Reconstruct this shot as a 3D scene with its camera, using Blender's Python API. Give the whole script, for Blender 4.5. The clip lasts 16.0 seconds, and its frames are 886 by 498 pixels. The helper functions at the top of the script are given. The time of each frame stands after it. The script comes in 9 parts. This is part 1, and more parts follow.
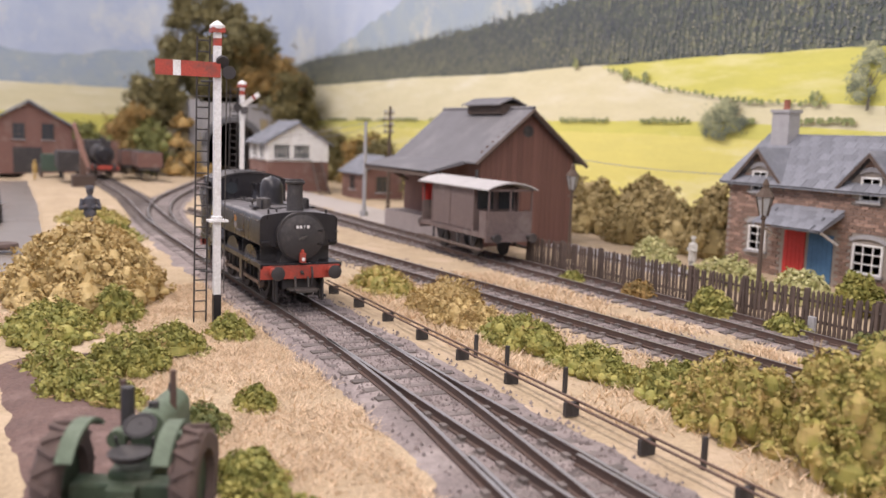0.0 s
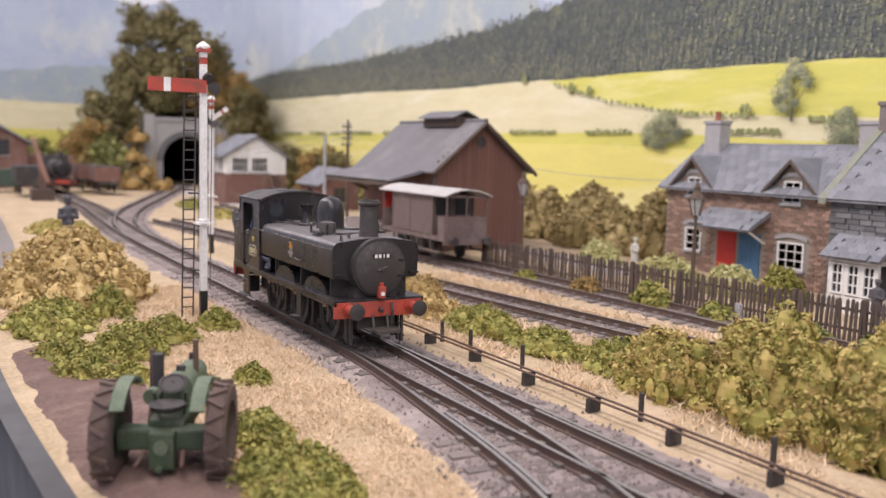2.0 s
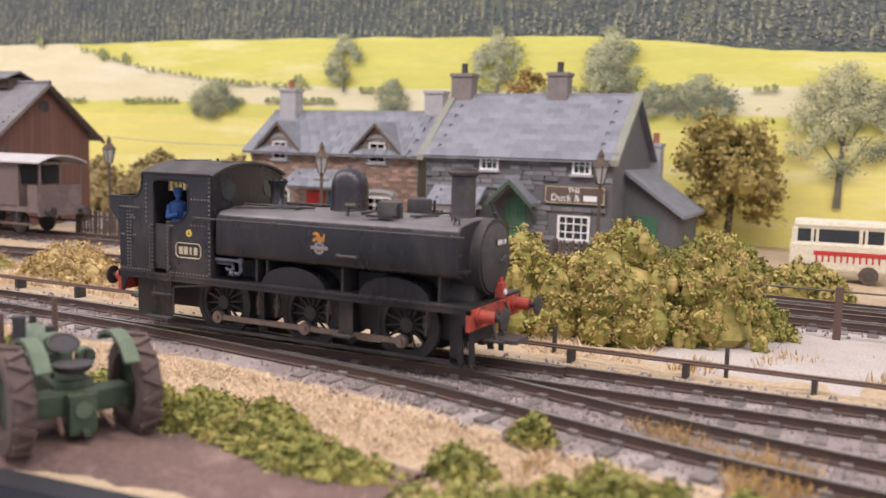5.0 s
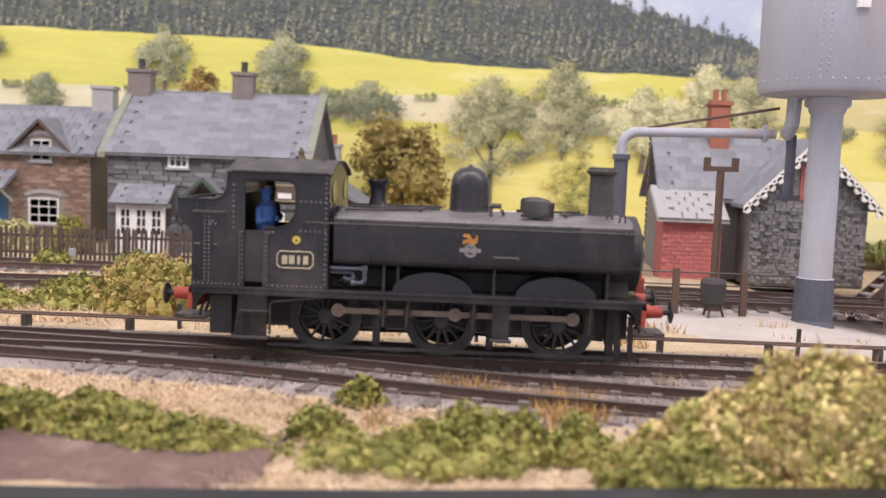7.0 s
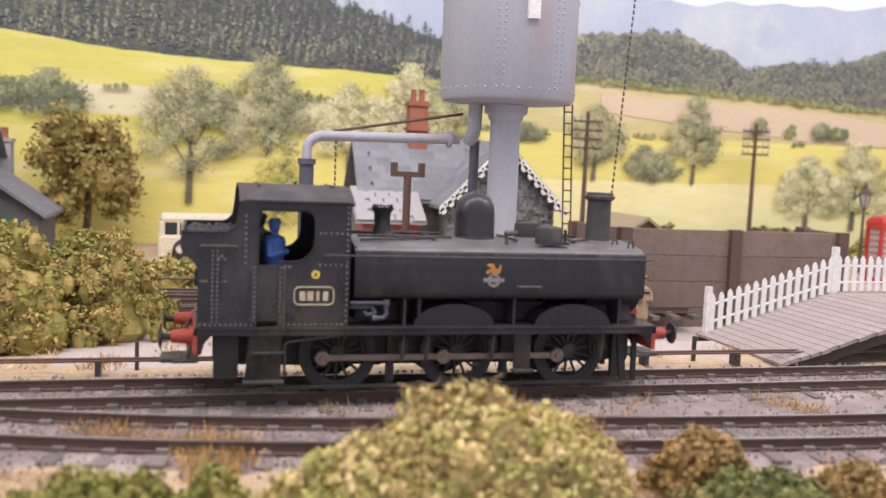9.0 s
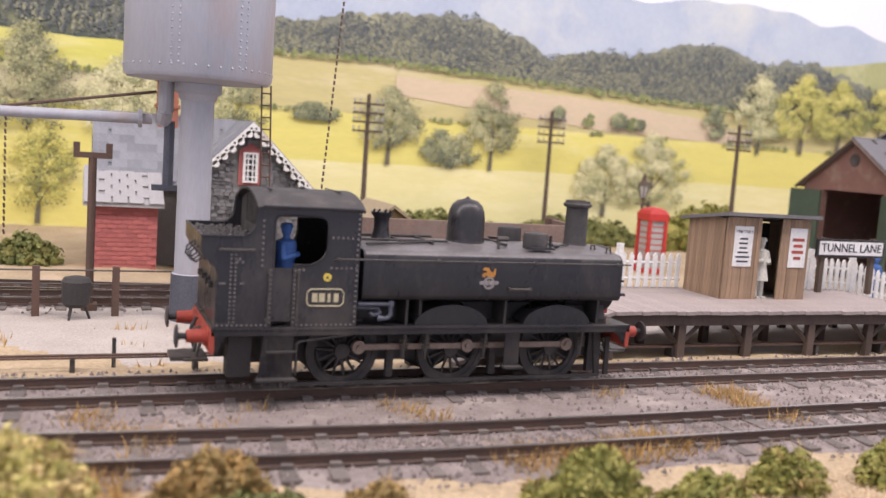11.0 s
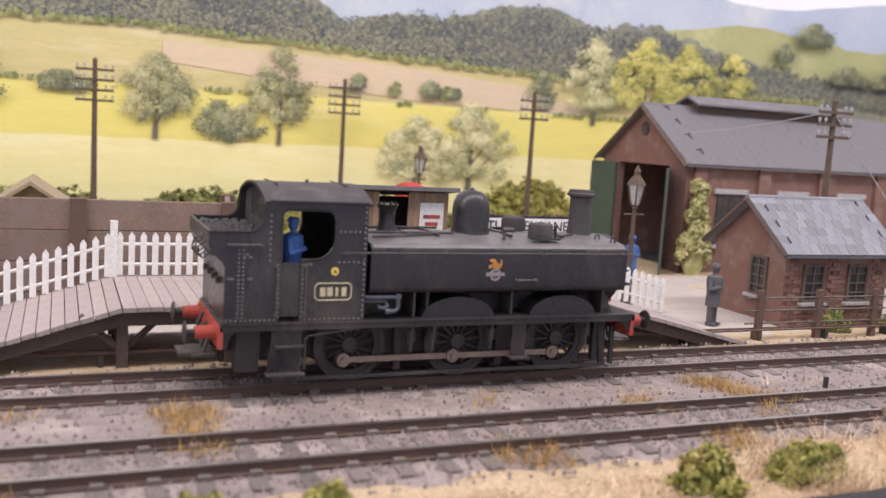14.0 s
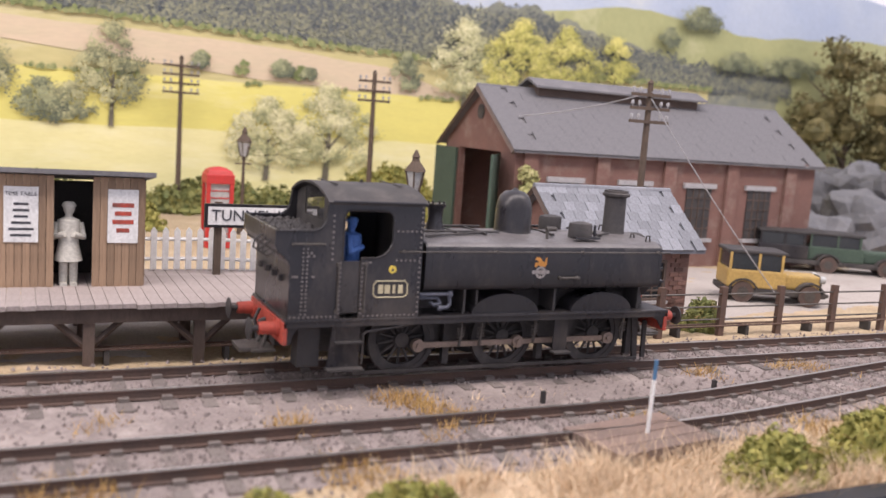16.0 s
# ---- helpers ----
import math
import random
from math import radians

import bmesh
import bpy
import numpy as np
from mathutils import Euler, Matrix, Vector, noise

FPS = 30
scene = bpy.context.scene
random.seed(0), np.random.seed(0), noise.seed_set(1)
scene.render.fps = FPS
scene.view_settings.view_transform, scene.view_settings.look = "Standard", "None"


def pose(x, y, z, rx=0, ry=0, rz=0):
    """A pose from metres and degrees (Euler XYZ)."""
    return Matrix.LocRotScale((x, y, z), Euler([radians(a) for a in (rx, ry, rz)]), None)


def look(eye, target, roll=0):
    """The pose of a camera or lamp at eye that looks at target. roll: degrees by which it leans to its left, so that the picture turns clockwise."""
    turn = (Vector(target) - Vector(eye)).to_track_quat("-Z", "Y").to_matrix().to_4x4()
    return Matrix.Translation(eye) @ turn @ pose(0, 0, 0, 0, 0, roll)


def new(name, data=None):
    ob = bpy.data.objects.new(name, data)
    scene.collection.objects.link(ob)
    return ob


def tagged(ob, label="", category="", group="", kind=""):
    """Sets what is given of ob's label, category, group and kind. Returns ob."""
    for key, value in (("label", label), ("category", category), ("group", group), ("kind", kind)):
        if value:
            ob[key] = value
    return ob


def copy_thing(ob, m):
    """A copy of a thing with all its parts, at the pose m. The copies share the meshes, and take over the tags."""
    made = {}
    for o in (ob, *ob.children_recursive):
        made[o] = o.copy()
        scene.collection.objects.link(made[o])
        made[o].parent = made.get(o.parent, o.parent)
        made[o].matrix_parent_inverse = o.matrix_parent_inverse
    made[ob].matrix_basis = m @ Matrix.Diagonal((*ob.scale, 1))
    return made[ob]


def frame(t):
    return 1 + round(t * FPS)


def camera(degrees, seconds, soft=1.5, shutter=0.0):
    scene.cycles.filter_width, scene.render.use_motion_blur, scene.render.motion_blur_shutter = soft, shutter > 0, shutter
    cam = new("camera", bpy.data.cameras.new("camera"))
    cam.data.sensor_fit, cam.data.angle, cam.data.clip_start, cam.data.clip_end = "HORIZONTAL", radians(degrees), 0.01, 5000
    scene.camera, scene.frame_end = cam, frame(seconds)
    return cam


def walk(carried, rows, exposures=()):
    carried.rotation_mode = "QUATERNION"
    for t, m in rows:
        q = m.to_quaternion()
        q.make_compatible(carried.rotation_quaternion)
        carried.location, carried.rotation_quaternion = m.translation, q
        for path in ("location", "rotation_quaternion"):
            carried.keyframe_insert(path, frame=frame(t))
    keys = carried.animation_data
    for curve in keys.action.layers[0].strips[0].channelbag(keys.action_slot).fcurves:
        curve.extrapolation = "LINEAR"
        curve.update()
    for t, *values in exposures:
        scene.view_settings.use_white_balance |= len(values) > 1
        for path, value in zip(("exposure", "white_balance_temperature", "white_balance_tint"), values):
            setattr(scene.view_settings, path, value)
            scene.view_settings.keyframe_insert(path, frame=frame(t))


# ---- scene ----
cam = camera(51.8, 16.0, soft=1.5)
cam.data.dof.use_dof, cam.data.dof.focus_distance, cam.data.dof.aperture_fstop = True, 0.30, 21.0
# The layout is a 4 mm : 1 ft model: lengths below are in prototype metres times K, many fitted to the camera's view.
K = 1 / 76.2
PATH = [
    (0, (0.319, -8.299, 5.323), (-17.441, 0.545, 2.804), 1.96),
    (0.5, (0.910, -8.932, 5.220), (-16.738, 0.165, 2.810), 1.80),
    (1, (1.563, -9.333, 5.024), (-15.973, 0.003, 2.719), 1.69),
    (1.5, (2.104, -9.680, 5.116), (-15.305, -0.096, 2.861), 1.74),
    (2, (2.599, -10.020, 5.149), (-14.683, -0.192, 2.969), 1.60),
    (2.5, (2.603, -10.467, 5.019), (-14.263, 0.080, 2.943), 1.51),
    (3, (1.718, -11.848, 4.761), (-13.926, 0.440, 2.697), 1.36),
    (3.5, (0.954, -13.539, 4.649), (-13.067, 0.551, 2.437), 1.38),
    (3.7, (0.663, -14.073, 4.758), (-12.679, 0.648, 2.462), 1.34),
    (6, (-3.245, -17.180, 3.917), (-7.992, 2.134, 1.812), 1.46),
    (6.5, (-3.948, -17.819, 4.055), (-6.601, 1.898, 2.013), 1.52),
    (7, (-4.438, -18.111, 3.739), (-5.112, 1.791, 1.884), 2.04),
    (7.5, (-4.434, -18.223, 3.149), (-2.850, 1.632, 1.342), 1.93),
    (8, (-4.192, -17.803, 3.881), (-1.411, 1.912, 1.988), 1.92),
    (8.5, (-3.600, -17.193, 4.042), (0.400, 2.309, 2.128), 2.21),
    (9, (-2.970, -16.939, 4.249), (2.079, 2.321, 2.364), 2.43),
    (9.5, (-2.535, -17.002, 4.433), (3.453, 1.967, 2.358), 3.30),
    (10, (-1.169, -17.070, 4.668), (5.605, 1.625, 2.517), 3.79),
    (10.2, (-0.620, -17.056, 4.719), (6.386, 1.555, 2.593), 3.84),
    (12.3, (7.145, -17.449, 4.648), (14.875, 0.833, 2.196), 4.20),
    (12.5, (7.743, -17.348, 4.698), (15.536, 0.903, 2.211), 4.21),
    (13, (9.710, -17.205, 4.698), (17.526, 1.035, 2.200), 4.28),
    (13.5, (11.809, -17.179, 4.781), (19.525, 1.104, 2.295), 3.54),
    (14, (13.418, -16.994, 4.867), (21.174, 1.261, 2.299), 3.54),
    (14.5, (14.913, -17.008, 5.012), (22.782, 1.175, 2.282), 3.81),
    (15, (16.636, -16.882, 4.799), (24.722, 1.200, 2.028), 3.97),
    (15.5, (18.468, -16.766, 4.889), (26.726, 1.235, 2.100), 4.04),
    (16, (19.753, -16.850, 5.067), (28.217, 1.053, 2.263), 4.16),
]
walk(cam, [(t, look(Vector(eye) * K, Vector(to) * K, roll)) for t, eye, to, roll in PATH],
     exposures=[(0, 0.36), (3.7, 0.41), (6.5, 0.49), (10.2, 0.44), (12.5, 0.43), (14, 0.42), (16, 0.52)])

# ---------------------------------------------------------------- light
world = bpy.data.worlds.new("hall")
scene.world = world
world.use_nodes = True
world.node_tree.nodes["Background"].inputs[0].default_value = (0.97, 0.95, 1.14, 1)
world.node_tree.nodes["Background"].inputs[1].default_value = 0.62


def strip_light(name, at, to, sx, sy, watts, colour):
    data = bpy.data.lights.new(name, "AREA")
    data.shape, data.size, data.size_y, data.energy, data.color = "RECTANGLE", sx * K, sy * K, watts, colour
    ob = new(name, data)
    ob.matrix_world = look(Vector(at) * K, Vector(to) * K)
    return ob


# the row of lamps in the layout's lighting pelmet, above the front edge
for lx in (-95, -45, 5, 55):
    strip_light("pelmet_light", (lx, -12, 46), (lx, 6, 0), 48, 12, 2.6, (1.0, 0.885, 0.85))

# ---------------------------------------------------------------- mesh helpers (prototype metres)
def thing(name, x=0, y=0, z=0, rz=0, label="", category="", group="", kind=""):
    ob = new(name)
    ob.empty_display_size = 0.005
    ob.matrix_basis = pose(x * K, y * K, z * K, 0, 0, rz)
    return tagged(ob, label, category, group, kind)


def link(name, bm, material, parent=None, label="", smooth=False):
    bmesh.ops.scale(bm, vec=(K, K, K), verts=bm.verts)
    bmesh.ops.recalc_face_normals(bm, faces=bm.faces)
    me = bpy.data.meshes.new(name)
    bm.to_mesh(me)
    bm.free()
    if smooth:
        me.shade_smooth()
        me.set_sharp_from_angle(angle=radians(38))
    me.materials.append(material)
    ob = new(name, me)
    if parent:
        ob.parent = parent
    if label:
        ob["label"] = label
    return ob


def part(name, bm, material, parent, label="", smooth=False):
    return link(name, bm, material, parent, label, smooth)


def again(ob, name, parent, x=0, y=0, z=0, rx=0, ry=0, rz=0):
    """One more object on the mesh of ob."""
    o = new(name, ob.data)
    o.parent = parent
    o.matrix_basis = pose(x * K, y * K, z * K, rx, ry, rz)
    return o


def box(bm, x0, x1, y0, y1, z0, z1, m=None, bevel=0.0):
    v = bmesh.ops.create_cube(bm, size=1)["verts"]
    t = Matrix.Translation(((x0 + x1) / 2, (y0 + y1) / 2, (z0 + z1) / 2)) @ Matrix.Diagonal((x1 - x0, y1 - y0, z1 - z0, 1))
    bmesh.ops.transform(bm, matrix=(m @ t if m else t), verts=v)
    if bevel:
        edges = list({e for q in v for e in q.link_edges})
        bmesh.ops.bevel(bm, geom=edges, offset=bevel, segments=2, affect="EDGES", profile=0.6)
    return bm


def rod(bm, a, b, r, r2=None, n=10):
    a, b = Vector(a), Vector(b)
    d = b - a
    m = Matrix.Translation((a + b) / 2) @ d.to_track_quat("Z", "Y").to_matrix().to_4x4()
    bmesh.ops.create_cone(bm, cap_ends=True, segments=n, radius1=r, radius2=r if r2 is None else r2, depth=d.length, matrix=m)
    return bm


def pipe(bm, pts, r, n=8):
    for a, b in zip(pts, pts[1:]):
        rod(bm, a, b, r, n=n)
    for p in pts[1:-1]:
        bmesh.ops.create_icosphere(bm, subdivisions=1, radius=r * 1.04, matrix=Matrix.Translation(p))
    return bm


def prism(bm, pts, axis, a, b):
    """A polygon (two coordinates a corner) drawn out along an axis from a to b."""
    def at(p, d):
        return {"x": (d, p[0], p[1]), "y": (p[0], d, p[1]), "z": (p[0], p[1], d)}[axis]
    lo = [bm.verts.new(at(p, a)) for p in pts]
    hi = [bm.verts.new(at(p, b)) for p in pts]
    n = len(pts)
    bm.faces.new(lo)
    bm.faces.new(hi[::-1])
    for i in range(n):
        bm.faces.new((lo[i], lo[(i + 1) % n], hi[(i + 1) % n], hi[i]))
    return bm


def lathe(bm, prof, n=24, m=None):
    """A turned form round z: (radius, z) from foot to top."""
    rings = []
    for r, z in prof:
        ring = [bm.verts.new((r * math.cos(2 * math.pi * i / n), r * math.sin(2 * math.pi * i / n), z)) for i in range(n)]
        rings.append(ring)
    for p, q in zip(rings, rings[1:]):
        for i in range(n):
            bm.faces.new((p[i], p[(i + 1) % n], q[(i + 1) % n], q[i]))
    bm.faces.new(rings[0][::-1])
    bm.faces.new(rings[-1])
    if m:
        bmesh.ops.transform(bm, matrix=m, verts=[v for ring in rings for v in ring])
    return bm


def BM():
    return bmesh.new()


def arrays(name, verts, faces, material, parent=None):
    me = bpy.data.meshes.new(name)
    me.from_pydata((np.asarray(verts) * K).tolist(), [], faces.tolist() if hasattr(faces, "tolist") else faces)
    me.materials.append(material)
    ob = new(name, me)
    if parent:
        ob.parent = parent
    return ob


def pieces(name, bm, material, parent, label=""):
    """Each loose piece of a bmesh as a part of its own."""
    bmesh.ops.recalc_face_normals(bm, faces=bm.faces)
    seen = set()
    for v0 in bm.verts:
        if v0 in seen:
            continue
        stack, order = [v0], {}
        seen.add(v0)
        while stack:
            v = stack.pop()
            order[v] = len(order)
            for e in v.link_edges:
                o = e.other_vert(v)
                if o not in seen:
                    seen.add(o)
                    stack.append(o)
        faces = {f for v in order for f in v.link_faces}
        ob = arrays(name, [tuple(v.co) for v in order], [[order[v] for v in f.verts] for f in sorted(faces, key=lambda f: min(order[v] for v in f.verts))], material, parent)
        if label:
            ob["label"] = label
    bm.free()


def words(text, size, material, parent, m, name="lettering", depth=0.01):
    cu = bpy.data.curves.new(name, "FONT")
    cu.body, cu.size, cu.extrude = text, size * K, depth * K
    cu.align_x, cu.align_y, cu.resolution_u = "CENTER", "CENTER", 2
    tmp = bpy.data.objects.new(name, cu)
    scene.collection.objects.link(tmp)
    me = bpy.data.meshes.new_from_object(tmp.evaluated_get(bpy.context.evaluated_depsgraph_get()))
    bpy.data.objects.remove(tmp)
    me.materials.clear()
    me.materials.append(material)
    ob = new(name, me)
    ob.parent = parent
    ob.matrix_basis = m
    return ob


# ---------------------------------------------------------------- materials
def mat(name, a, b=None, rough=0.8, metal=0.0, size=0.5, fine=0.06, bump=0.3, c=None, island=0.0, obj=0.0, streak=1.0, grain=0.35):
    """Two colours mixed by coarse and fine noise; c: stains; island, obj: how far pieces differ in brightness."""
    m = bpy.data.materials.new(name)
    m.use_nodes = True
    nt = m.node_tree
    bs = nt.nodes["Principled BSDF"]
    N, L = nt.nodes.new, nt.links.new
    b = b or tuple(v * 0.75 for v in a)
    tc = N("ShaderNodeTexCoord")
    mp = N("ShaderNodeMapping")
    mp.inputs["Scale"].default_value = (1, 1, 1 / streak)
    L(tc.outputs["Object"], mp.inputs[0])

    def nz(scale, detail=4, rg=0.6):
        n = N("ShaderNodeTexNoise")
        n.inputs["Scale"].default_value, n.inputs["Detail"].default_value, n.inputs["Roughness"].default_value = scale / K, detail, rg
        L(mp.outputs[0], n.inputs[0])
        return n.outputs[0]

    def ramp(src, lo, hi):
        r = N("ShaderNodeMapRange")
        r.inputs[1].default_value, r.inputs[2].default_value = lo, hi
        L(src, r.inputs[0])
        return r.outputs[0]

    def mix(f, p, q, kind="MIX"):
        x = N("ShaderNodeMix")
        x.data_type, x.blend_type = "RGBA", kind
        for sock, v in ((x.inputs[0], f), (x.inputs[6], p), (x.inputs[7], q)):
            if hasattr(v, "links"):
                L(v, sock)
            else:
                sock.default_value = v if isinstance(v, float) else (*v, 1)
        return x.outputs[2]

    big, small = nz(1 / size), nz(1 / fine, 3)
    col = mix(ramp(big, 0.32, 0.68), a, b)
    col = mix(grain, col, mix(ramp(small, 0.3, 0.7), tuple(v * 0.55 for v in a), tuple(min(1, v * 1.5) for v in a)))
    if c:
        col = mix(ramp(nz(0.45 / size, 6, 0.7), 0.52, 0.7), col, c)
    if island or obj:
        src = N("ShaderNodeNewGeometry").outputs["Random Per Island"] if island else N("ShaderNodeObjectInfo").outputs["Random"]
        amt = island or obj
        r = N("ShaderNodeMapRange")
        r.inputs[3].default_value, r.inputs[4].default_value = 1 - amt, 1 + amt
        L(src, r.inputs[0])
        hs = N("ShaderNodeHueSaturation")
        L(r.outputs[0], hs.inputs["Value"])
        L(col, hs.inputs["Color"])
        col = hs.outputs[0]
    L(col, bs.inputs["Base Color"])
    bs.inputs["Roughness"].default_value, bs.inputs["Metallic"].default_value = rough, metal
    if rough < 0.7:
        rr = N("ShaderNodeMapRange")
        rr.inputs[3].default_value, rr.inputs[4].default_value = max(0.05, rough - 0.12), min(1, rough + 0.2)
        L(big, rr.inputs[0])
        L(rr.outputs[0], bs.inputs["Roughness"])
    if bump:
        bp = N("ShaderNodeBump")
        bp.inputs["Strength"].default_value, bp.inputs["Distance"].default_value = bump, fine * 0.6 * K
        L(small, bp.inputs["Height"])
        L(bp.outputs[0], bs.inputs["Normal"])
    return m


def leaves(name, a, b, c, var=0.2, size=0.55):
    """Foliage: three colours in soft patches, with each leaf a little different."""
    m = mat(name, a, b, rough=0.75, size=size, fine=0.15, bump=0, island=var, grain=0.2)
    nt = m.node_tree
    N, L = nt.nodes.new, nt.links.new
    bs = nt.nodes["Principled BSDF"]
    old = bs.inputs["Base Color"].links[0].from_socket
    n = N("ShaderNodeTexNoise")
    n.inputs["Scale"].default_value, n.inputs["Detail"].default_value = 1.6 / size / K, 3
    L(N("ShaderNodeTexCoord").outputs["Object"], n.inputs[0])
    add = N("ShaderNodeMath")
    add.operation, add.inputs[1].default_value = "MULTIPLY_ADD", 0.22
    L(N("ShaderNodeNewGeometry").outputs["Random Per Island"], add.inputs[0])
    L(n.outputs[0], add.inputs[2])
    r = N("ShaderNodeMapRange")
    r.inputs[1].default_value, r.inputs[2].default_value, r.inputs[4].default_value = 0.52, 0.78, 0.85
    L(add.outputs[0], r.inputs[0])
    mx = N("ShaderNodeMix")
    mx.data_type = "RGBA"
    L(r.outputs[0], mx.inputs[0])
    L(old, mx.inputs[6])
    mx.inputs[7].default_value = (*c, 1)
    L(mx.outputs[2], bs.inputs["Base Color"])
    return m


BLACK = mat("weathered_black_paint", (0.019, 0.018, 0.021), (0.033, 0.030, 0.031), rough=0.26, size=0.7, fine=0.05, bump=0.08, c=(0.070, 0.060, 0.054), streak=2.0)
BLACK.node_tree.nodes["Principled BSDF"].inputs["Specular IOR Level"].default_value = 0.38
# dust grey that also paints the bright band along the tank shoulder
DUST_HIGHLIGHT = mat("dusty_top_and_highlight", (0.125, 0.115, 0.115), (0.075, 0.068, 0.068), rough=0.42, size=0.5, fine=0.05, bump=0.1, c=(0.15, 0.14, 0.135))
RIVET = mat("dusty_rivet_heads", (0.19, 0.165, 0.155), (0.11, 0.10, 0.095), rough=0.6, size=0.4, bump=0)
RODSTEEL = mat("brown_oily_rod_steel", (0.27, 0.205, 0.165), (0.19, 0.15, 0.125), rough=0.45, metal=0.3, size=0.3, fine=0.04)
# soot on engines and metal; also the painted darkness of openings
SOOT_AND_SHADE = mat("soot_and_shade_black", (0.030, 0.027, 0.027), (0.054, 0.047, 0.044), rough=0.66, size=0.5, fine=0.05, bump=0.2, c=(0.092, 0.08, 0.072))
GREYMETAL = mat("oily_grey_steel", (0.10, 0.09, 0.08), (0.06, 0.05, 0.045), rough=0.5, metal=0.4, size=0.3, fine=0.04)
BEAMRED = mat("dusty_red_paint", (0.42, 0.06, 0.035), (0.27, 0.05, 0.035), rough=0.6, size=0.3, fine=0.05, c=(0.15, 0.065, 0.05))
RED = mat("bright_red_paint", (0.48, 0.035, 0.03), (0.38, 0.03, 0.025), rough=0.45, size=0.5, fine=0.06, bump=0.05)
WHITE = mat("white_paint", (0.76, 0.75, 0.72), (0.66, 0.64, 0.6), rough=0.6, size=0.5, fine=0.06, c=(0.5, 0.46, 0.4), bump=0.1)
CREAM = mat("cream_lettering", (0.50, 0.44, 0.28), rough=0.6, bump=0)
YELLOW = mat("yellow_spot", (0.75, 0.55, 0.08), rough=0.6, bump=0)
CRESTGREY = mat("crest_silver", (0.30, 0.27, 0.26), (0.2, 0.18, 0.17), rough=0.6, size=0.1, bump=0)
ORANGE = mat("crest_orange", (0.6, 0.26, 0.05), rough=0.6, bump=0)
STEEL = mat("rail_steel", (0.42, 0.40, 0.38), (0.30, 0.27, 0.25), rough=0.32, metal=0.8, size=1.5, fine=0.05, bump=0.05)
RUST = mat("rusty_rail_side", (0.10, 0.06, 0.045), (0.06, 0.045, 0.04), rough=0.85, size=0.5, fine=0.04)
SLEEPER = mat("weathered_sleeper", (0.16, 0.135, 0.12), (0.10, 0.085, 0.08), rough=0.9, size=0.4, fine=0.05, obj=0.25, c=(0.25, 0.21, 0.19))
SLATE = mat("grey_slate", (0.20, 0.205, 0.225), (0.15, 0.155, 0.17), rough=0.65, size=0.6, fine=0.06, obj=0.18, c=(0.29, 0.29, 0.30))
FELT = mat("grey_roofing_felt", (0.15, 0.145, 0.15), (0.12, 0.115, 0.12), rough=0.8, size=1.2, fine=0.06, c=(0.21, 0.2, 0.2))
BRICK = mat("red_brown_brick", (0.20, 0.105, 0.08), (0.14, 0.085, 0.07), rough=0.9, size=0.3, fine=0.05, obj=0.35)
BRICKWALL = mat("brown_brick_wall", (0.19, 0.10, 0.08), (0.15, 0.085, 0.07), rough=0.9, size=0.5, fine=0.05, c=(0.24, 0.17, 0.14))
STACK = mat("brown_grey_chimney_stone", (0.20, 0.17, 0.155), (0.14, 0.12, 0.115), rough=0.9, size=0.3, fine=0.06)
BUFFBRICK = mat("mixed_buff_brown_brick", (0.33, 0.215, 0.16), (0.22, 0.145, 0.115), rough=0.9, size=0.3, fine=0.05, obj=0.4)
MORTAR = mat("mortar", (0.30, 0.26, 0.22), (0.24, 0.21, 0.18), rough=0.95, size=0.3, fine=0.04)
STONE = mat("grey_rubble_stone", (0.15, 0.15, 0.158), (0.21, 0.205, 0.205), rough=0.9, size=0.4, fine=0.06, obj=0.35, bump=0.5)
STONEBACK = mat("dark_stone_joint", (0.10, 0.10, 0.105), (0.14, 0.135, 0.13), rough=0.95, size=0.3, fine=0.05)
SHEDWOOD = mat("brown_painted_boards", (0.155, 0.075, 0.055), (0.12, 0.06, 0.048), rough=0.8, size=0.5, fine=0.06, streak=4, obj=0.12, c=(0.2, 0.12, 0.1))
DARKWOOD = mat("dark_brown_timber", (0.10, 0.07, 0.055), (0.07, 0.05, 0.04), rough=0.85, size=0.4, fine=0.05, obj=0.25, streak=3)
PLANK = mat("weathered_planks", (0.22, 0.15, 0.12), (0.15, 0.11, 0.09), rough=0.85, size=0.7, fine=0.05, obj=0.18, c=(0.2, 0.15, 0.13))
GREYPLANK = mat("pale_grey_deck", (0.33, 0.28, 0.26), (0.27, 0.23, 0.215), rough=0.9, size=0.6, fine=0.06, obj=0.06)
VANBROWN = mat("bauxite_van_brown", (0.145, 0.105, 0.095), (0.115, 0.085, 0.08), rough=0.75, size=0.7, fine=0.06, c=(0.2, 0.16, 0.145))
VANROOF = mat("pale_grey_van_roof", (0.45, 0.43, 0.41), (0.36, 0.34, 0.33), rough=0.8, size=0.6, fine=0.06)
TANKGREY = mat("blue_grey_tank_paint", (0.40, 0.405, 0.445), (0.34, 0.345, 0.385), rough=0.5, size=0.9, fine=0.06, c=(0.40, 0.31, 0.29), streak=5, bump=0.05, grain=0.1)
DARKGREY = mat("dark_blue_grey_paint", (0.085, 0.09, 0.115), rough=0.6, size=0.6, fine=0.06)
IRON = mat("rusty_iron", (0.12, 0.07, 0.05), (0.08, 0.055, 0.045), rough=0.8, size=0.3, fine=0.05)
GREEN = mat("green_paint", (0.055, 0.16, 0.085), (0.045, 0.125, 0.07), rough=0.6, size=0.6, fine=0.06, c=(0.1, 0.16, 0.11))
